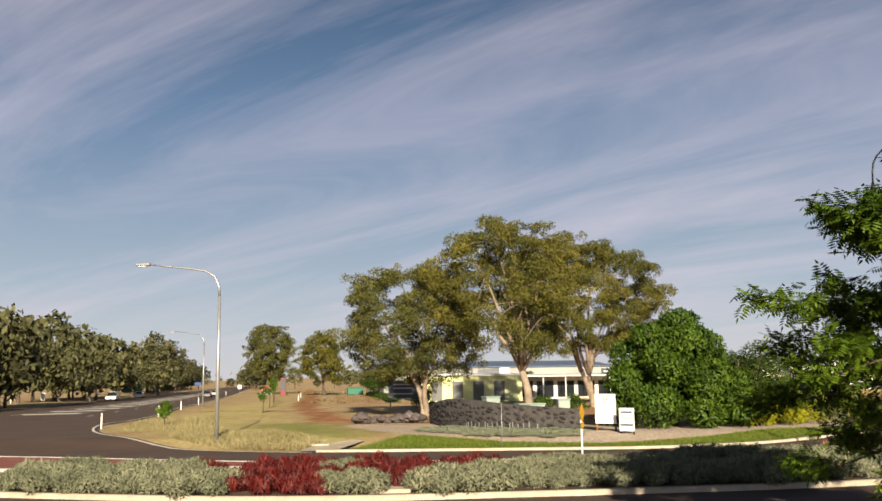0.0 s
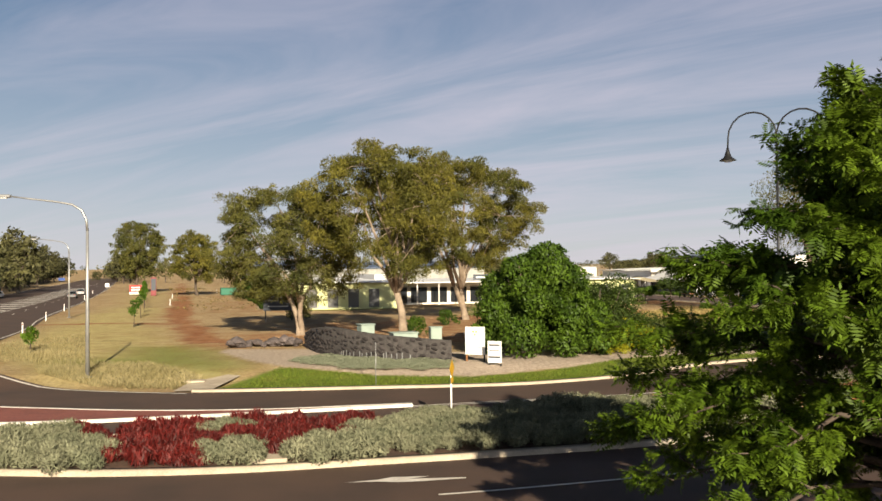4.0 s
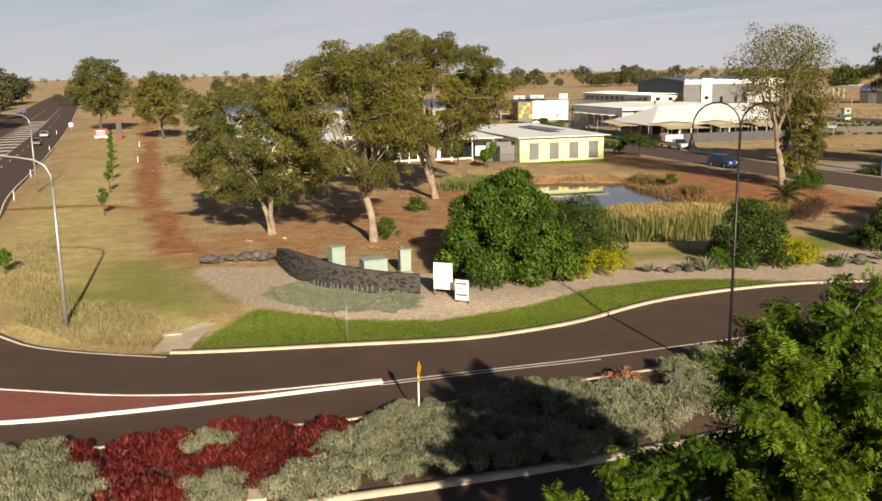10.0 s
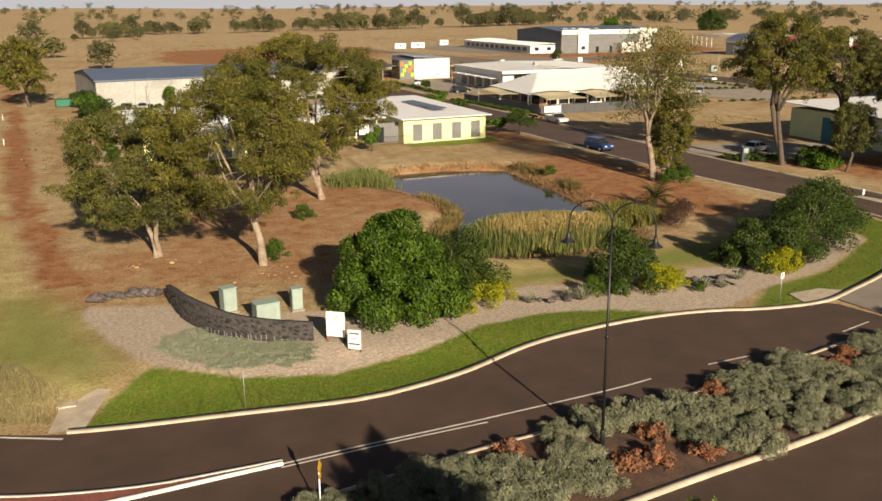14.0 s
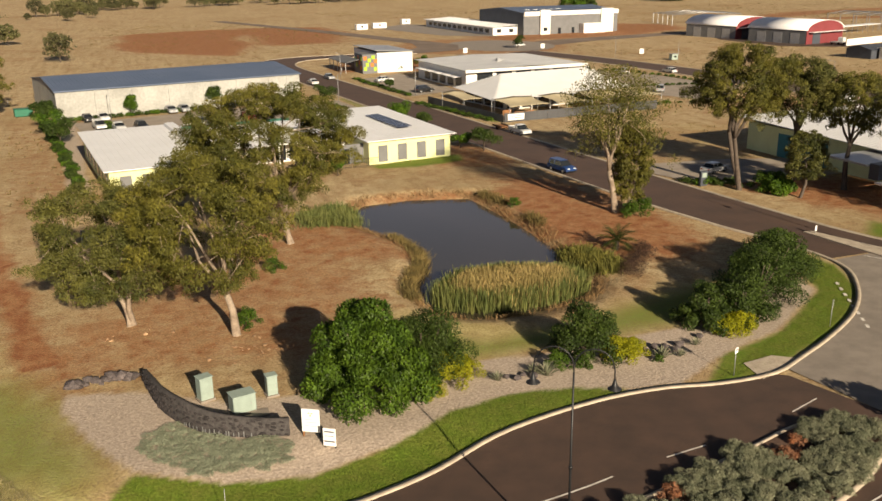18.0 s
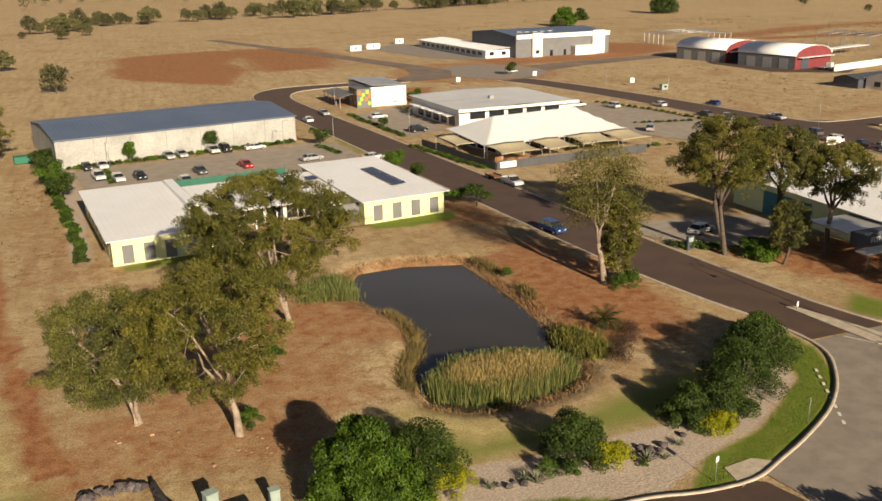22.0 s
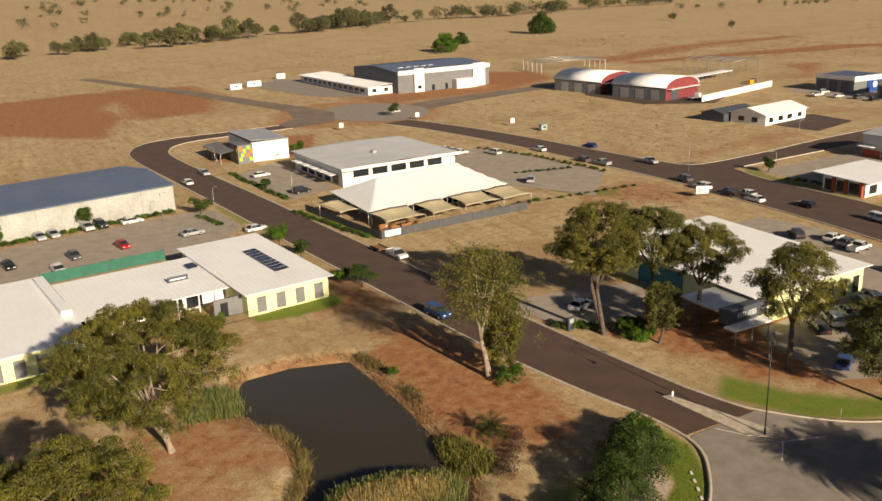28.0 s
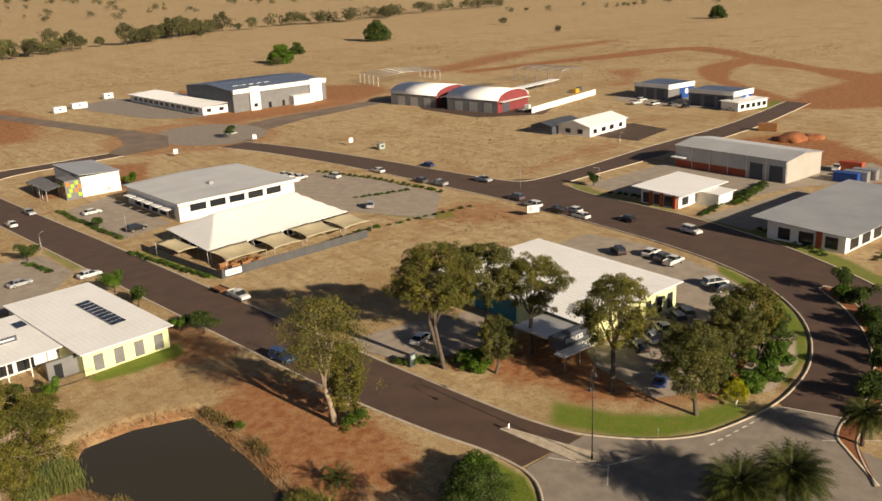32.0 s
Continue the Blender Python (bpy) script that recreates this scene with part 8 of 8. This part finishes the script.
hedge_row([(2, 197.3), (14, 199.8), (36, 204.6)], 2.0, 0.75, "green hedge shrub along the warehouse wall", "warehouse hedge")
hedge_row([(181, 118.5), (190, 121.2), (203, 125)], 1.5, 1.3, "leafy green hedge between two yards", "yard hedge")
hedge_row([(176, 139), (190, 135.5)], 2.0, 0.9, "leafy green hedge between two yards", "yard hedge")
hedge_row([(84.5, 160.2), (112, 165.0)], 2.6, 0.8, "green planting behind the dark fence", "restaurant planting")
for i, (x, y) in enumerate(((58, 24), (47, 36.0), (52, 31), (50.5, 34.2))):
    round_tree(x, y, 3.0, 1.6, 370 + i, "dark_leaf", "dark shrub tree beside the roundabout")

# ---- vehicles ----
def paint_mat(name, c, rough=0.3):
    return mat(name, c, tuple(k * 0.92 for k in c), 1.0, rough, spec=0.6, fine=0.02)


CAR = dict(white=paint_mat("car_white", (0.72, 0.72, 0.70)), silver=paint_mat("car_silver", (0.38, 0.39, 0.40), 0.35), black=paint_mat("car_black", (0.015, 0.016, 0.018)), blue=paint_mat("car_blue", (0.02, 0.06, 0.20)), red=paint_mat("car_red", (0.42, 0.02, 0.02)), grey=paint_mat("car_grey", (0.10, 0.105, 0.11)))
SHAPES = dict(
    sedan=dict(L=4.7, W=1.8, low=[(-2.35, 0.35), (-2.33, 0.75), (-2.2, 0.92), (-1.5, 0.98), (1.0, 0.95), (2.0, 0.80), (2.3, 0.62), (2.35, 0.35)], cab=[(-1.95, 0.96), (-1.25, 1.42), (0.25, 1.46), (1.15, 0.95)]),
    wagon=dict(L=4.8, W=1.88, low=[(-2.4, 0.42), (-2.38, 0.9), (-2.3, 1.05), (1.1, 1.05), (2.1, 0.92), (2.36, 0.7), (2.4, 0.42)], cab=[(-2.3, 1.04), (-2.0, 1.70), (0.35, 1.72), (1.25, 1.04)]),
    ute=dict(L=5.2, W=1.88, low=[(-2.6, 0.5), (-2.6, 1.08), (-0.4, 1.10), (1.3, 1.08), (2.35, 0.98), (2.6, 0.75), (2.6, 0.48)], cab=[(-0.75, 1.08), (-0.6, 1.74), (0.6, 1.76), (1.45, 1.07)]),
)
models = {}


def car(kind, colour, x, y, rot, z=0.04, label=None):
    key = (kind, colour)
    m = pose(x, y, z, 0, 0, rot)
    if key in models:
        return copy_thing(models[key], m)
    sh = SHAPES[kind]
    names = dict(sedan="sedan", wagon="station wagon", ute="pickup ute")
    t = thing("parked_car", m, f"{colour} {names[kind]} parked on the paved surface", "car", "parked cars")
    W = sh["W"] / 2

    def loft(prof, rows):
        bm = bmesh.new()
        rings = [[bm.verts.new((px_ * k, yy, pz)) for px_, pz in prof] for yy, k in rows]
        for a, b in zip(rings, rings[1:]):
            for i in range(len(prof)):
                j = (i + 1) % len(prof)
                bm.faces.new((a[i], a[j], b[j], b[i])).smooth = False
        bm.faces.new(rings[0]); bm.faces.new(rings[-1][::-1])
        bmesh.ops.recalc_face_normals(bm, faces=bm.faces)
        return bm

    body = loft(sh["low"], [(-W, 0.97), (-W + 0.12, 1.0), (W - 0.12, 1.0), (W, 0.97)])
    bo = part("body", body, CAR[colour], t)
    cb = sh["cab"]
    cx_ = sum(p[0] for p in cb) / 4
    bm = bmesh.new()
    v = []
    for s in (-1, 1):
        for (px_, pz), ins in zip(cb, (0.07, 0.24, 0.24, 0.07)):
            v.append(bm.verts.new((px_, s * (W - ins), pz)))
    for f in ((0, 1, 2, 3), (7, 6, 5, 4), (0, 4, 5, 1), (1, 5, 6, 2), (2, 6, 7, 3), (3, 7, 4, 0)):
        bm.faces.new([v[i] for i in f])
    bmesh.ops.recalc_face_normals(bm, faces=bm.faces)
    part("cabin_glass", bm, M["glass"], t)
    x0, x1, zt = cb[1][0], cb[2][0], max(cb[1][1], cb[2][1])
    part("roof_panel", box(x0 - 0.08, x1 + 0.08, -W + 0.22, W - 0.22, zt - 0.03, zt + 0.04, 0.03), CAR[colour], t)
    for s in (-1, 1):
        for px_ in ((cb[0][0] + cb[1][0]) / 2 + 0.25, cx_):
            part("pillar", tube([(px_ - 0.02, s * (W - 0.05), cb[0][1]), (px_ + 0.04, s * (W - 0.21), zt)], 0.045, 5), CAR[colour], t)
    r = 0.33 if kind == "sedan" else 0.37
    for sx in (-0.29, 0.30):
        for s in (-1, 1):
            wx = sx * sh["L"]
            wl_ = part("wheel", tube([(wx, s * (W - 0.20), r), (wx, s * (W + 0.015), r)], r, 14), M["tyre"], t)
            part("rim", tube([(wx, s * (W + 0.016), r), (wx, s * (W + 0.03), r)], r * 0.62, 10), M["steel"], wl_)
    e = sh["L"] / 2
    hz = 0.66 if kind == "sedan" else 0.82
    for s in (-1, 1):
        part("headlight", box(e - 0.14, e + 0.005, s * (W - 0.42) - 0.16, s * (W - 0.42) + 0.16, hz - 0.07, hz + 0.07, 0.02), M["sign_white"], t)
        part("tail_light", box(-e - 0.012, -e + 0.06, s * (W - 0.32) - 0.12, s * (W - 0.32) + 0.12, hz, hz + 0.16, 0.01), M["red"], t)
    part("bumper", box(e - 0.08, e + 0.03, -W + 0.1, W - 0.1, 0.32, 0.5, 0.03), CAR["black"] if kind != "sedan" else CAR[colour], t)
    if kind == "ute":
        part("tray_floor", box(-2.5, -0.85, -W + 0.1, W - 0.1, 1.085, 1.10), CAR["grey"], t)
        for s in (-1, 1):
            part("tray_side", box(-2.58, -0.8, s * (W - 0.06) - 0.04, s * (W - 0.06) + 0.04, 1.06, 1.25), CAR[colour], t)
        part("tailgate", box(-2.6, -2.54, -W + 0.1, W - 0.1, 1.06, 1.25), CAR[colour], t)
    models[key] = t
    return t


for k, c, x, y, r in (
    ("sedan", "blue", 158.0, 209.2, 98), ("ute", "silver", 156.6, 181.4, -84), ("sedan", "white", 143.4, 214.0, 98), ("sedan", "grey", 144.4, 194.2, 96), ("ute", "silver", 145.6, 187.0, 96),
    ("wagon", "grey", 149.6, 160.5, 92), ("wagon", "white", 147.6, 152.0, 92), ("ute", "black", 147.9, 144.0, 92), ("sedan", "white", 148.4, 136.8, 90), ("sedan", "white", 150.8, 141.5, 92), ("sedan", "black", 153.6, 127.5, 86), ("wagon", "black", 134.4, 113.0, 60), ("wagon", "white", 155.8, 111.5, -96),
    ("sedan", "white", 138.3, 107.9, 8), ("sedan", "grey", 137.8, 104.6, 8), ("ute", "white", 136.8, 101.2, 8), ("wagon", "white", 132.6, 88.6, -20), ("sedan", "black", 131.4, 85.8, -20), ("sedan", "white", 126.5, 117, 10), ("ute", "white", 124.5, 111, 10),
    ("wagon", "white", 18.2, 199.0, -78), ("sedan", "silver", 8.6, 197.0, -78), ("sedan", "silver", 11.3, 197.5, -78), ("wagon", "black", 21.0, 199.5, -78), ("sedan", "grey", 13.5, 178.3, -78), ("sedan", "red", 22.8, 180.6, -78), ("sedan", "silver", 36.8, 181.4, 12), ("sedan", "black", 2.0, 178.5, -78), ("sedan", "white", 10.1, 170.6, -78), ("sedan", "white", -2.0, 178.4, -78), ("wagon", "white", -5.6, 181.2, -78), ("sedan", "white", -5.0, 192.4, -78), ("sedan", "black", -8.0, 191.8, -78), ("sedan", "white", 27.5, 199.0, 10),
    ("sedan", "white", 46.4, 232.0, 97), ("sedan", "silver", 53.0, 241.5, -83), ("sedan", "white", 65.2, 229.0, 10), ("wagon", "black", 68.2, 204.6, 10), ("ute", "white", 66.0, 143.7, -83), ("wagon", "blue", 59.0, 113.5, -80), ("sedan", "white", 79.0, 104.5, 20), ("sedan", "white", 49.0, 177.0, 10),
    ("wagon", "white", 105.4, 80.6, 62), ("sedan", "white", 109.6, 81.6, 62), ("wagon", "grey", 114.2, 82.6, 62), ("sedan", "black", 101.4, 79.6, 62), ("sedan", "blue", 95.0, 70.1, 30), ("sedan", "white", 113.0, 70.8, 60), ("wagon", "silver", 117, 83.2, 62),
    ("ute", "white", 120.6, 229.5, 8), ("ute", "white", 121.4, 226.2, 8), ("ute", "white", 122.0, 222.8, 8), ("wagon", "white", 130.4, 217.5, 100), ("wagon", "silver", 119.6, 181.6, 55),
    ("ute", "white", 288, 240, 0), ("sedan", "white", 291, 233, 0), ("sedan", "grey", 293.5, 226, 0), ("sedan", "black", 293, 219, 0), ("sedan", "white", 297, 201, 90), ("wagon", "white", 296, 244, 0), ("sedan", "white", 142, 312, 20), ("wagon", "white", -62, 166, -78), ("sedan", "white", -70.5, 205, -78), ("sedan", "grey", -52.5, 196, 100), ("sedan", "silver", -58, 224, 100), ("sedan", "grey", 232, 227, 100), ("ute", "white", 229.5, 120.5, 20),
):
    car(k, c, x, y, r)

# flat-bed trailer behind the street ute
t = thing("flat_trailer", pose(64.9, 149.6, 0.03, 0, 0, -83), "rusty flat-bed trailer parked behind a ute", "trailer")
part("deck", box(-1.8, 1.6, -0.95, 0.95, 0.55, 0.65), M["timber"], t)
part("drawbar", box(1.6, 2.7, -0.06, 0.06, 0.48, 0.56), M["black_metal"], t)
for s in (-1, 1):
    part("wheel", tube([(-0.3, s * 0.72, 0.32), (-0.3, s * 0.9, 0.32)], 0.32, 12), M["tyre"], t)
    part("side_rail", box(-1.8, 1.6, s * 0.95 - 0.03, s * 0.95 + 0.03, 0.65, 0.9), M["black_metal"], t)
# white truck by the barns, white site cabins, water tank
for i, (x, y, r, w) in enumerate(((113, 437, 10, 6), (124, 444, 10, 7.5), (146, 470, 10, 5), (164, 243, 8, 2.6))):
    t = thing("site_cabin", pose(x, y, 0, 0, 0, r), "small pale site cabin on bare ground", "cabin", "site cabins")
    d, hh = (1.2, 2.7) if w > 4 else (0.7, 1.9)
    part("body", box(-w / 2, w / 2, -d, d, 0.15, hh, 0.04), M["white_wall" if w > 4 else "cabinet"], t)
    part("roof", box(-w / 2 - 0.1, w / 2 + 0.1, -d - 0.1, d + 0.1, hh + 0.01, hh + 0.1), M["white_roof" if w > 4 else "steel"], t)
    part("window", box(-0.5, 0.5, -d - 0.03, -d - 0.002, hh * 0.45, hh * 0.75), M["glass"], t)
for i, (x, y, r, c) in enumerate(((219, 112, 10, "blue_panel"), (222, 111, 10, "steel"), (225.5, 110.5, 10, "steel"), (231.5, 117.5, 10, "orange_wall"), (268.9, 167, 25, "timber"))):
    t = thing("shipping_container", pose(x, y, 0, 0, 0, r), "weathered storage container in a yard", "container", "yard containers")
    part("body", box(-1.2, 1.2, -3, 3, 0.1, 2.6, 0.03), M[c], t)
    for k in range(11):
        part("rib", box(-1.24, -1.205, -2.8 + 0.54 * k, -2.6 + 0.54 * k, 0.2, 2.5), M[c], t)
t = thing("white_truck", pose(247.5, 263.5, 0.04, 0, 0, 16), "white flat-bed truck parked by the barns", "truck")
part("cab", box(1.6, 3.4, -1.1, 1.1, 0.6, 2.5, 0.15), CAR["white"], t)
part("windscreen", box(3.36, 3.42, -0.95, 0.95, 1.5, 2.2), M["glass"], t)
part("tray", box(-3.4, 1.5, -1.15, 1.15, 0.95, 1.25), M["steel"], t)
for px_ in (-2.2, 2.4):
    for s in (-1, 1):
        part("wheel", tube([(px_, s * 0.85, 0.48), (px_, s * 1.12, 0.48)], 0.48, 12), M["tyre"], t)
# notice board on the vacant lot and by the gym drive
t = thing("lot_sign", pose(142.0, 146.0, 0, 0, 0, -20), "white lot sign with grey bars on two posts", "sign board")
part("board", box(-1.5, 1.5, -0.05, 0.05, 0.9, 2.6), M["sign_white"], t)
part("print_bar", box(-1.2, -0.1, -0.06, -0.051, 1.1, 2.4), M["grey_roof"], t)
for x in (-1.2, 1.2):
    part("post", box(x - 0.06, x + 0.06, 0.05, 0.14, 0, 2.6), M["timber"], t)
t = thing("drive_sign", pose(72.6, 98.2, 0, 0, 0, 10), "dark estate sign block beside the driveway", "sign board")
part("block", box(-0.6, 0.6, -0.2, 0.2, 0, 2.0, 0.02), M["dark_wall"], t)
part("panel", box(-0.4, 0.4, -0.23, -0.205, 1.2, 1.8), M["cabinet"], t)
for x, y in ((161.0, 257.0), (110.5, 287.0), (141.5, 291.0)):
    t = thing("lot_sign", pose(x, y, 0, 0, 0, -20), "plain white sale sign standing on a vacant lot", "sign board", "lot sale signs")
    part("board", box(-0.7, 0.7, -0.04, 0.04, 1.0, 2.6), M["sign_white"], t)
    for px_ in (-0.55, 0.55):
        part("post", box(px_ - 0.04, px_ + 0.04, 0.04, 0.12, 0, 2.6), M["timber"], t)
for i, (x, y) in enumerate(((64.5, 200), (44.5, 194), (150, 255), (158, 168), (168.6, 150), (57, 245), (160.2, 235), (-3.5, 192), (33.5, 196), (208, 178))):
    t = thing("light_pole", pose(x, y, 0, 0, 0, 40 * i), "slim grey street light pole", "street lamp", "street light poles")
    part("pole", tube([(0, 0, 0), (0, 0, 6.5)], [0.07, 0.045], 7), M["steel"], t)
    part("arm", tube([(0, 0, 6.45), (0.5, 0, 6.65), (1.1, 0, 6.7)], 0.03, 6), M["steel"], t)
    part("lantern", box(1.0, 1.55, -0.09, 0.09, 6.64, 6.74, 0.02), M["steel"], t)

# ---- heaps of red soil on the vacant lots ----
for i, (x, y, r, h) in enumerate(((259.8, 152.4, 6.0, 2.2), (266.0, 149.0, 4.0, 1.5), (76.0, 268.0, 4.5, 1.4), (82.0, 272.0, 3.5, 1.2), (70.5, 264.0, 3.0, 0.9))):
    bm = bmesh.new()
    bmesh.ops.create_icosphere(bm, subdivisions=3, radius=1.0)
    for q in bm.verts:
        k = 0.75 + 0.5 * float(wave(q.co.x + 9 * i, q.co.y, 0.45))
        q.co = Vector((q.co.x * r * k, q.co.y * r * 0.8 * k, q.co.z * h * k if q.co.z > 0 else q.co.z * 0.2))
    for f in bm.faces:
        f.smooth = True
    ob = part("dirt_mound", bm, M["terracotta"])
    ob.matrix_basis = pose(x, y, 0, 0, 0, 40 * i)
    tagged(ob, "mound of loose red soil on a vacant lot", "dirt mound", "dirt mounds")

# ---- far trees ----
def far_model(seed, h, spread, label):
    rng = np.random.default_rng(seed)
    t = thing("paddock_tree", pose(0, -300 - seed, 0), label, "tree", "paddock trees")
    bm, lumps, rad = gum_skeleton(rng, h, spread, (0, 0), 0.16, 4, 24)
    part("trunk", bm, M["bark_dark"], t)
    v, f = leaves(rng, lumps, rad, 1500, 0.72, 0.55, 0.25)
    part("crown", mesh_np("crown", v, f, M["far_leaf"]), M["far_leaf"], t)
    return t


fm = [far_model(i, h, s, "dark olive tree standing in dry grassland") for i, (h, s) in enumerate(((9, 4.2), (8, 4.6), (11, 4.4), (7, 4.0)))]
rng = np.random.default_rng(21)
spots = []


def row_of(pts, n, jitter, lo=0.7, hi=1.3):
    ln = smooth_line(pts, 4.0)
    for i in range(n):
        p = ln[int(rng.random() * (len(ln) - 1))] + rng.normal(size=2) * jitter
        spots.append((p[0], p[1], rng.uniform(lo, hi)))


row_of([(140, 800), (227, 857), (330, 910), (438, 972), (527, 976), (627, 970), (765, 1023), (900, 1020)], 150, 9, 1.0, 2.1)
row_of([(757, 850), (845, 782), (913, 797), (1000, 720), (1300, 640)], 45, 14, 0.7, 1.4)
row_of([(-62, 120), (-72, 165), (-86, 215), (-102, 290), (-128, 390), (-160, 500), (-240, 800)], 110, 6, 1.0, 1.7)
row_of([(-52, 82), (-60, 96), (-66, 120)], 16, 2.5, 0.8, 1.2)
row_of([(-150, 470), (-165, 540), (-175, 640)], 16, 5, 1.3, 1.9)
row_of([(-92, 440), (-110, 520), (-128, 610), (-150, 700)], 18, 5, 1.2, 1.8)
row_of([(-43, 689), (2, 781), (60, 796), (122, 848), (206, 943)], 45, 10, 0.7, 1.5)
row_of([(-120, 480), (-60, 560), (-30, 700), (0, 850)], 16, 22, 0.6, 1.3)
row_of([(-400, 1200), (-100, 1500), (300, 1500), (700, 1700), (1200, 1500), (1700, 1200)], 90, 120, 0.9, 2.2)
row_of([(-900, 2300), (-200, 2400), (500, 2500), (1200, 2600), (2200, 2100)], 150, 260, 1.2, 2.6)
spots += [(378, 900, 1.0), (-63, 500, 1.4), (-45, 420, 1.2), (280, 540, 0.7), (620, 700, 0.9), (560, 560, 0.7), (-20, 330, 1.1)]
spots.sort(key=lambda q: math.hypot(q[0], q[1]))
for i, (x, y, s) in enumerate(spots[:290]):
    src = fm[i % 4]
    z = float(ground_height(np.array([x]), np.array([y]))[0])
    m = pose(x, y, z, 0, 0, 57 * i) @ Matrix.Diagonal((s, s, s, 1))
    if i < 4:
        src.matrix_basis = m
    else:
        c = copy_thing(src, m)
        c.matrix_basis = m
cs_, rs_ = [], []
for x, y, s in spots[290:]:
    z = float(ground_height(np.array([x]), np.array([y]))[0])
    for k in range(5):
        cs_.append((x + rng.normal() * 1.8 * s, y + rng.normal() * 1.8 * s, z + (2.2 + 4.8 * rng.random()) * s)); rs_.append((2.6 * s, 2.6 * s, 2.2 * s))
v, f = leaves(rng, cs_, rs_, 90000, 1.6, 0.55, 0.2)
tagged(new("distant_woods", mesh_np("distant_woods", v, f, M["far_leaf"])), "dark olive woodland dotted over far dry paddocks", "woods", kind="stuff")

# ---- rough dry weeds dotted over the vacant paddocks ----
rng = np.random.default_rng(77)
weeds = np.concatenate([scatter_in(rng, poly, n) for poly, n in (
    ([(-20, 120), (-8, 126), (-14, 196), (-26, 240), (-40, 300), (-50, 300), (-30, 190)], 500),
    ([(40, 112), (56, 122), (52, 160), (47, 196), (40, 150)], 150),
    ([(-5, 250), (36, 260), (40, 300), (90, 330), (96, 420), (60, 540), (-30, 520)], 1500),
    ([(72, 150), (84, 128), (120, 128), (140, 130), (142, 158), (114, 162)], 500),
    ([(168, 182), (220, 188), (262, 192), (250, 240), (222, 300), (160, 312), (148, 290), (160, 210)], 1300),
    ([(160, 440), (300, 400), (420, 420), (520, 560), (300, 640), (120, 620)], 2600),
    ([(340, 300), (420, 330), (470, 260), (560, 300), (560, 480), (400, 440), (320, 370)], 1600),
)])
weeds = weeds[wave(weeds[:, 0], weeds[:, 1], 18) > 0.42]
wz = ground_height(weeds[:, 0], weeds[:, 1])
far_ = 0.32 + 0.0011 * np.hypot(weeds[:, 0], weeds[:, 1])
v, f = leaves(rng, list(zip(weeds[:, 0], weeds[:, 1], wz + 0.12)), list(zip(far_, far_, 0.35 * far_)), 36000, 0.34, 0.5, 0.1)
v[:, 2] = np.maximum(v[:, 2], 0.0)
tagged(new("paddock_weeds", mesh_np("paddock_weeds", v, f, M["sedge"])), "low brown weeds dotted over dry grass", "weeds", kind="stuff")

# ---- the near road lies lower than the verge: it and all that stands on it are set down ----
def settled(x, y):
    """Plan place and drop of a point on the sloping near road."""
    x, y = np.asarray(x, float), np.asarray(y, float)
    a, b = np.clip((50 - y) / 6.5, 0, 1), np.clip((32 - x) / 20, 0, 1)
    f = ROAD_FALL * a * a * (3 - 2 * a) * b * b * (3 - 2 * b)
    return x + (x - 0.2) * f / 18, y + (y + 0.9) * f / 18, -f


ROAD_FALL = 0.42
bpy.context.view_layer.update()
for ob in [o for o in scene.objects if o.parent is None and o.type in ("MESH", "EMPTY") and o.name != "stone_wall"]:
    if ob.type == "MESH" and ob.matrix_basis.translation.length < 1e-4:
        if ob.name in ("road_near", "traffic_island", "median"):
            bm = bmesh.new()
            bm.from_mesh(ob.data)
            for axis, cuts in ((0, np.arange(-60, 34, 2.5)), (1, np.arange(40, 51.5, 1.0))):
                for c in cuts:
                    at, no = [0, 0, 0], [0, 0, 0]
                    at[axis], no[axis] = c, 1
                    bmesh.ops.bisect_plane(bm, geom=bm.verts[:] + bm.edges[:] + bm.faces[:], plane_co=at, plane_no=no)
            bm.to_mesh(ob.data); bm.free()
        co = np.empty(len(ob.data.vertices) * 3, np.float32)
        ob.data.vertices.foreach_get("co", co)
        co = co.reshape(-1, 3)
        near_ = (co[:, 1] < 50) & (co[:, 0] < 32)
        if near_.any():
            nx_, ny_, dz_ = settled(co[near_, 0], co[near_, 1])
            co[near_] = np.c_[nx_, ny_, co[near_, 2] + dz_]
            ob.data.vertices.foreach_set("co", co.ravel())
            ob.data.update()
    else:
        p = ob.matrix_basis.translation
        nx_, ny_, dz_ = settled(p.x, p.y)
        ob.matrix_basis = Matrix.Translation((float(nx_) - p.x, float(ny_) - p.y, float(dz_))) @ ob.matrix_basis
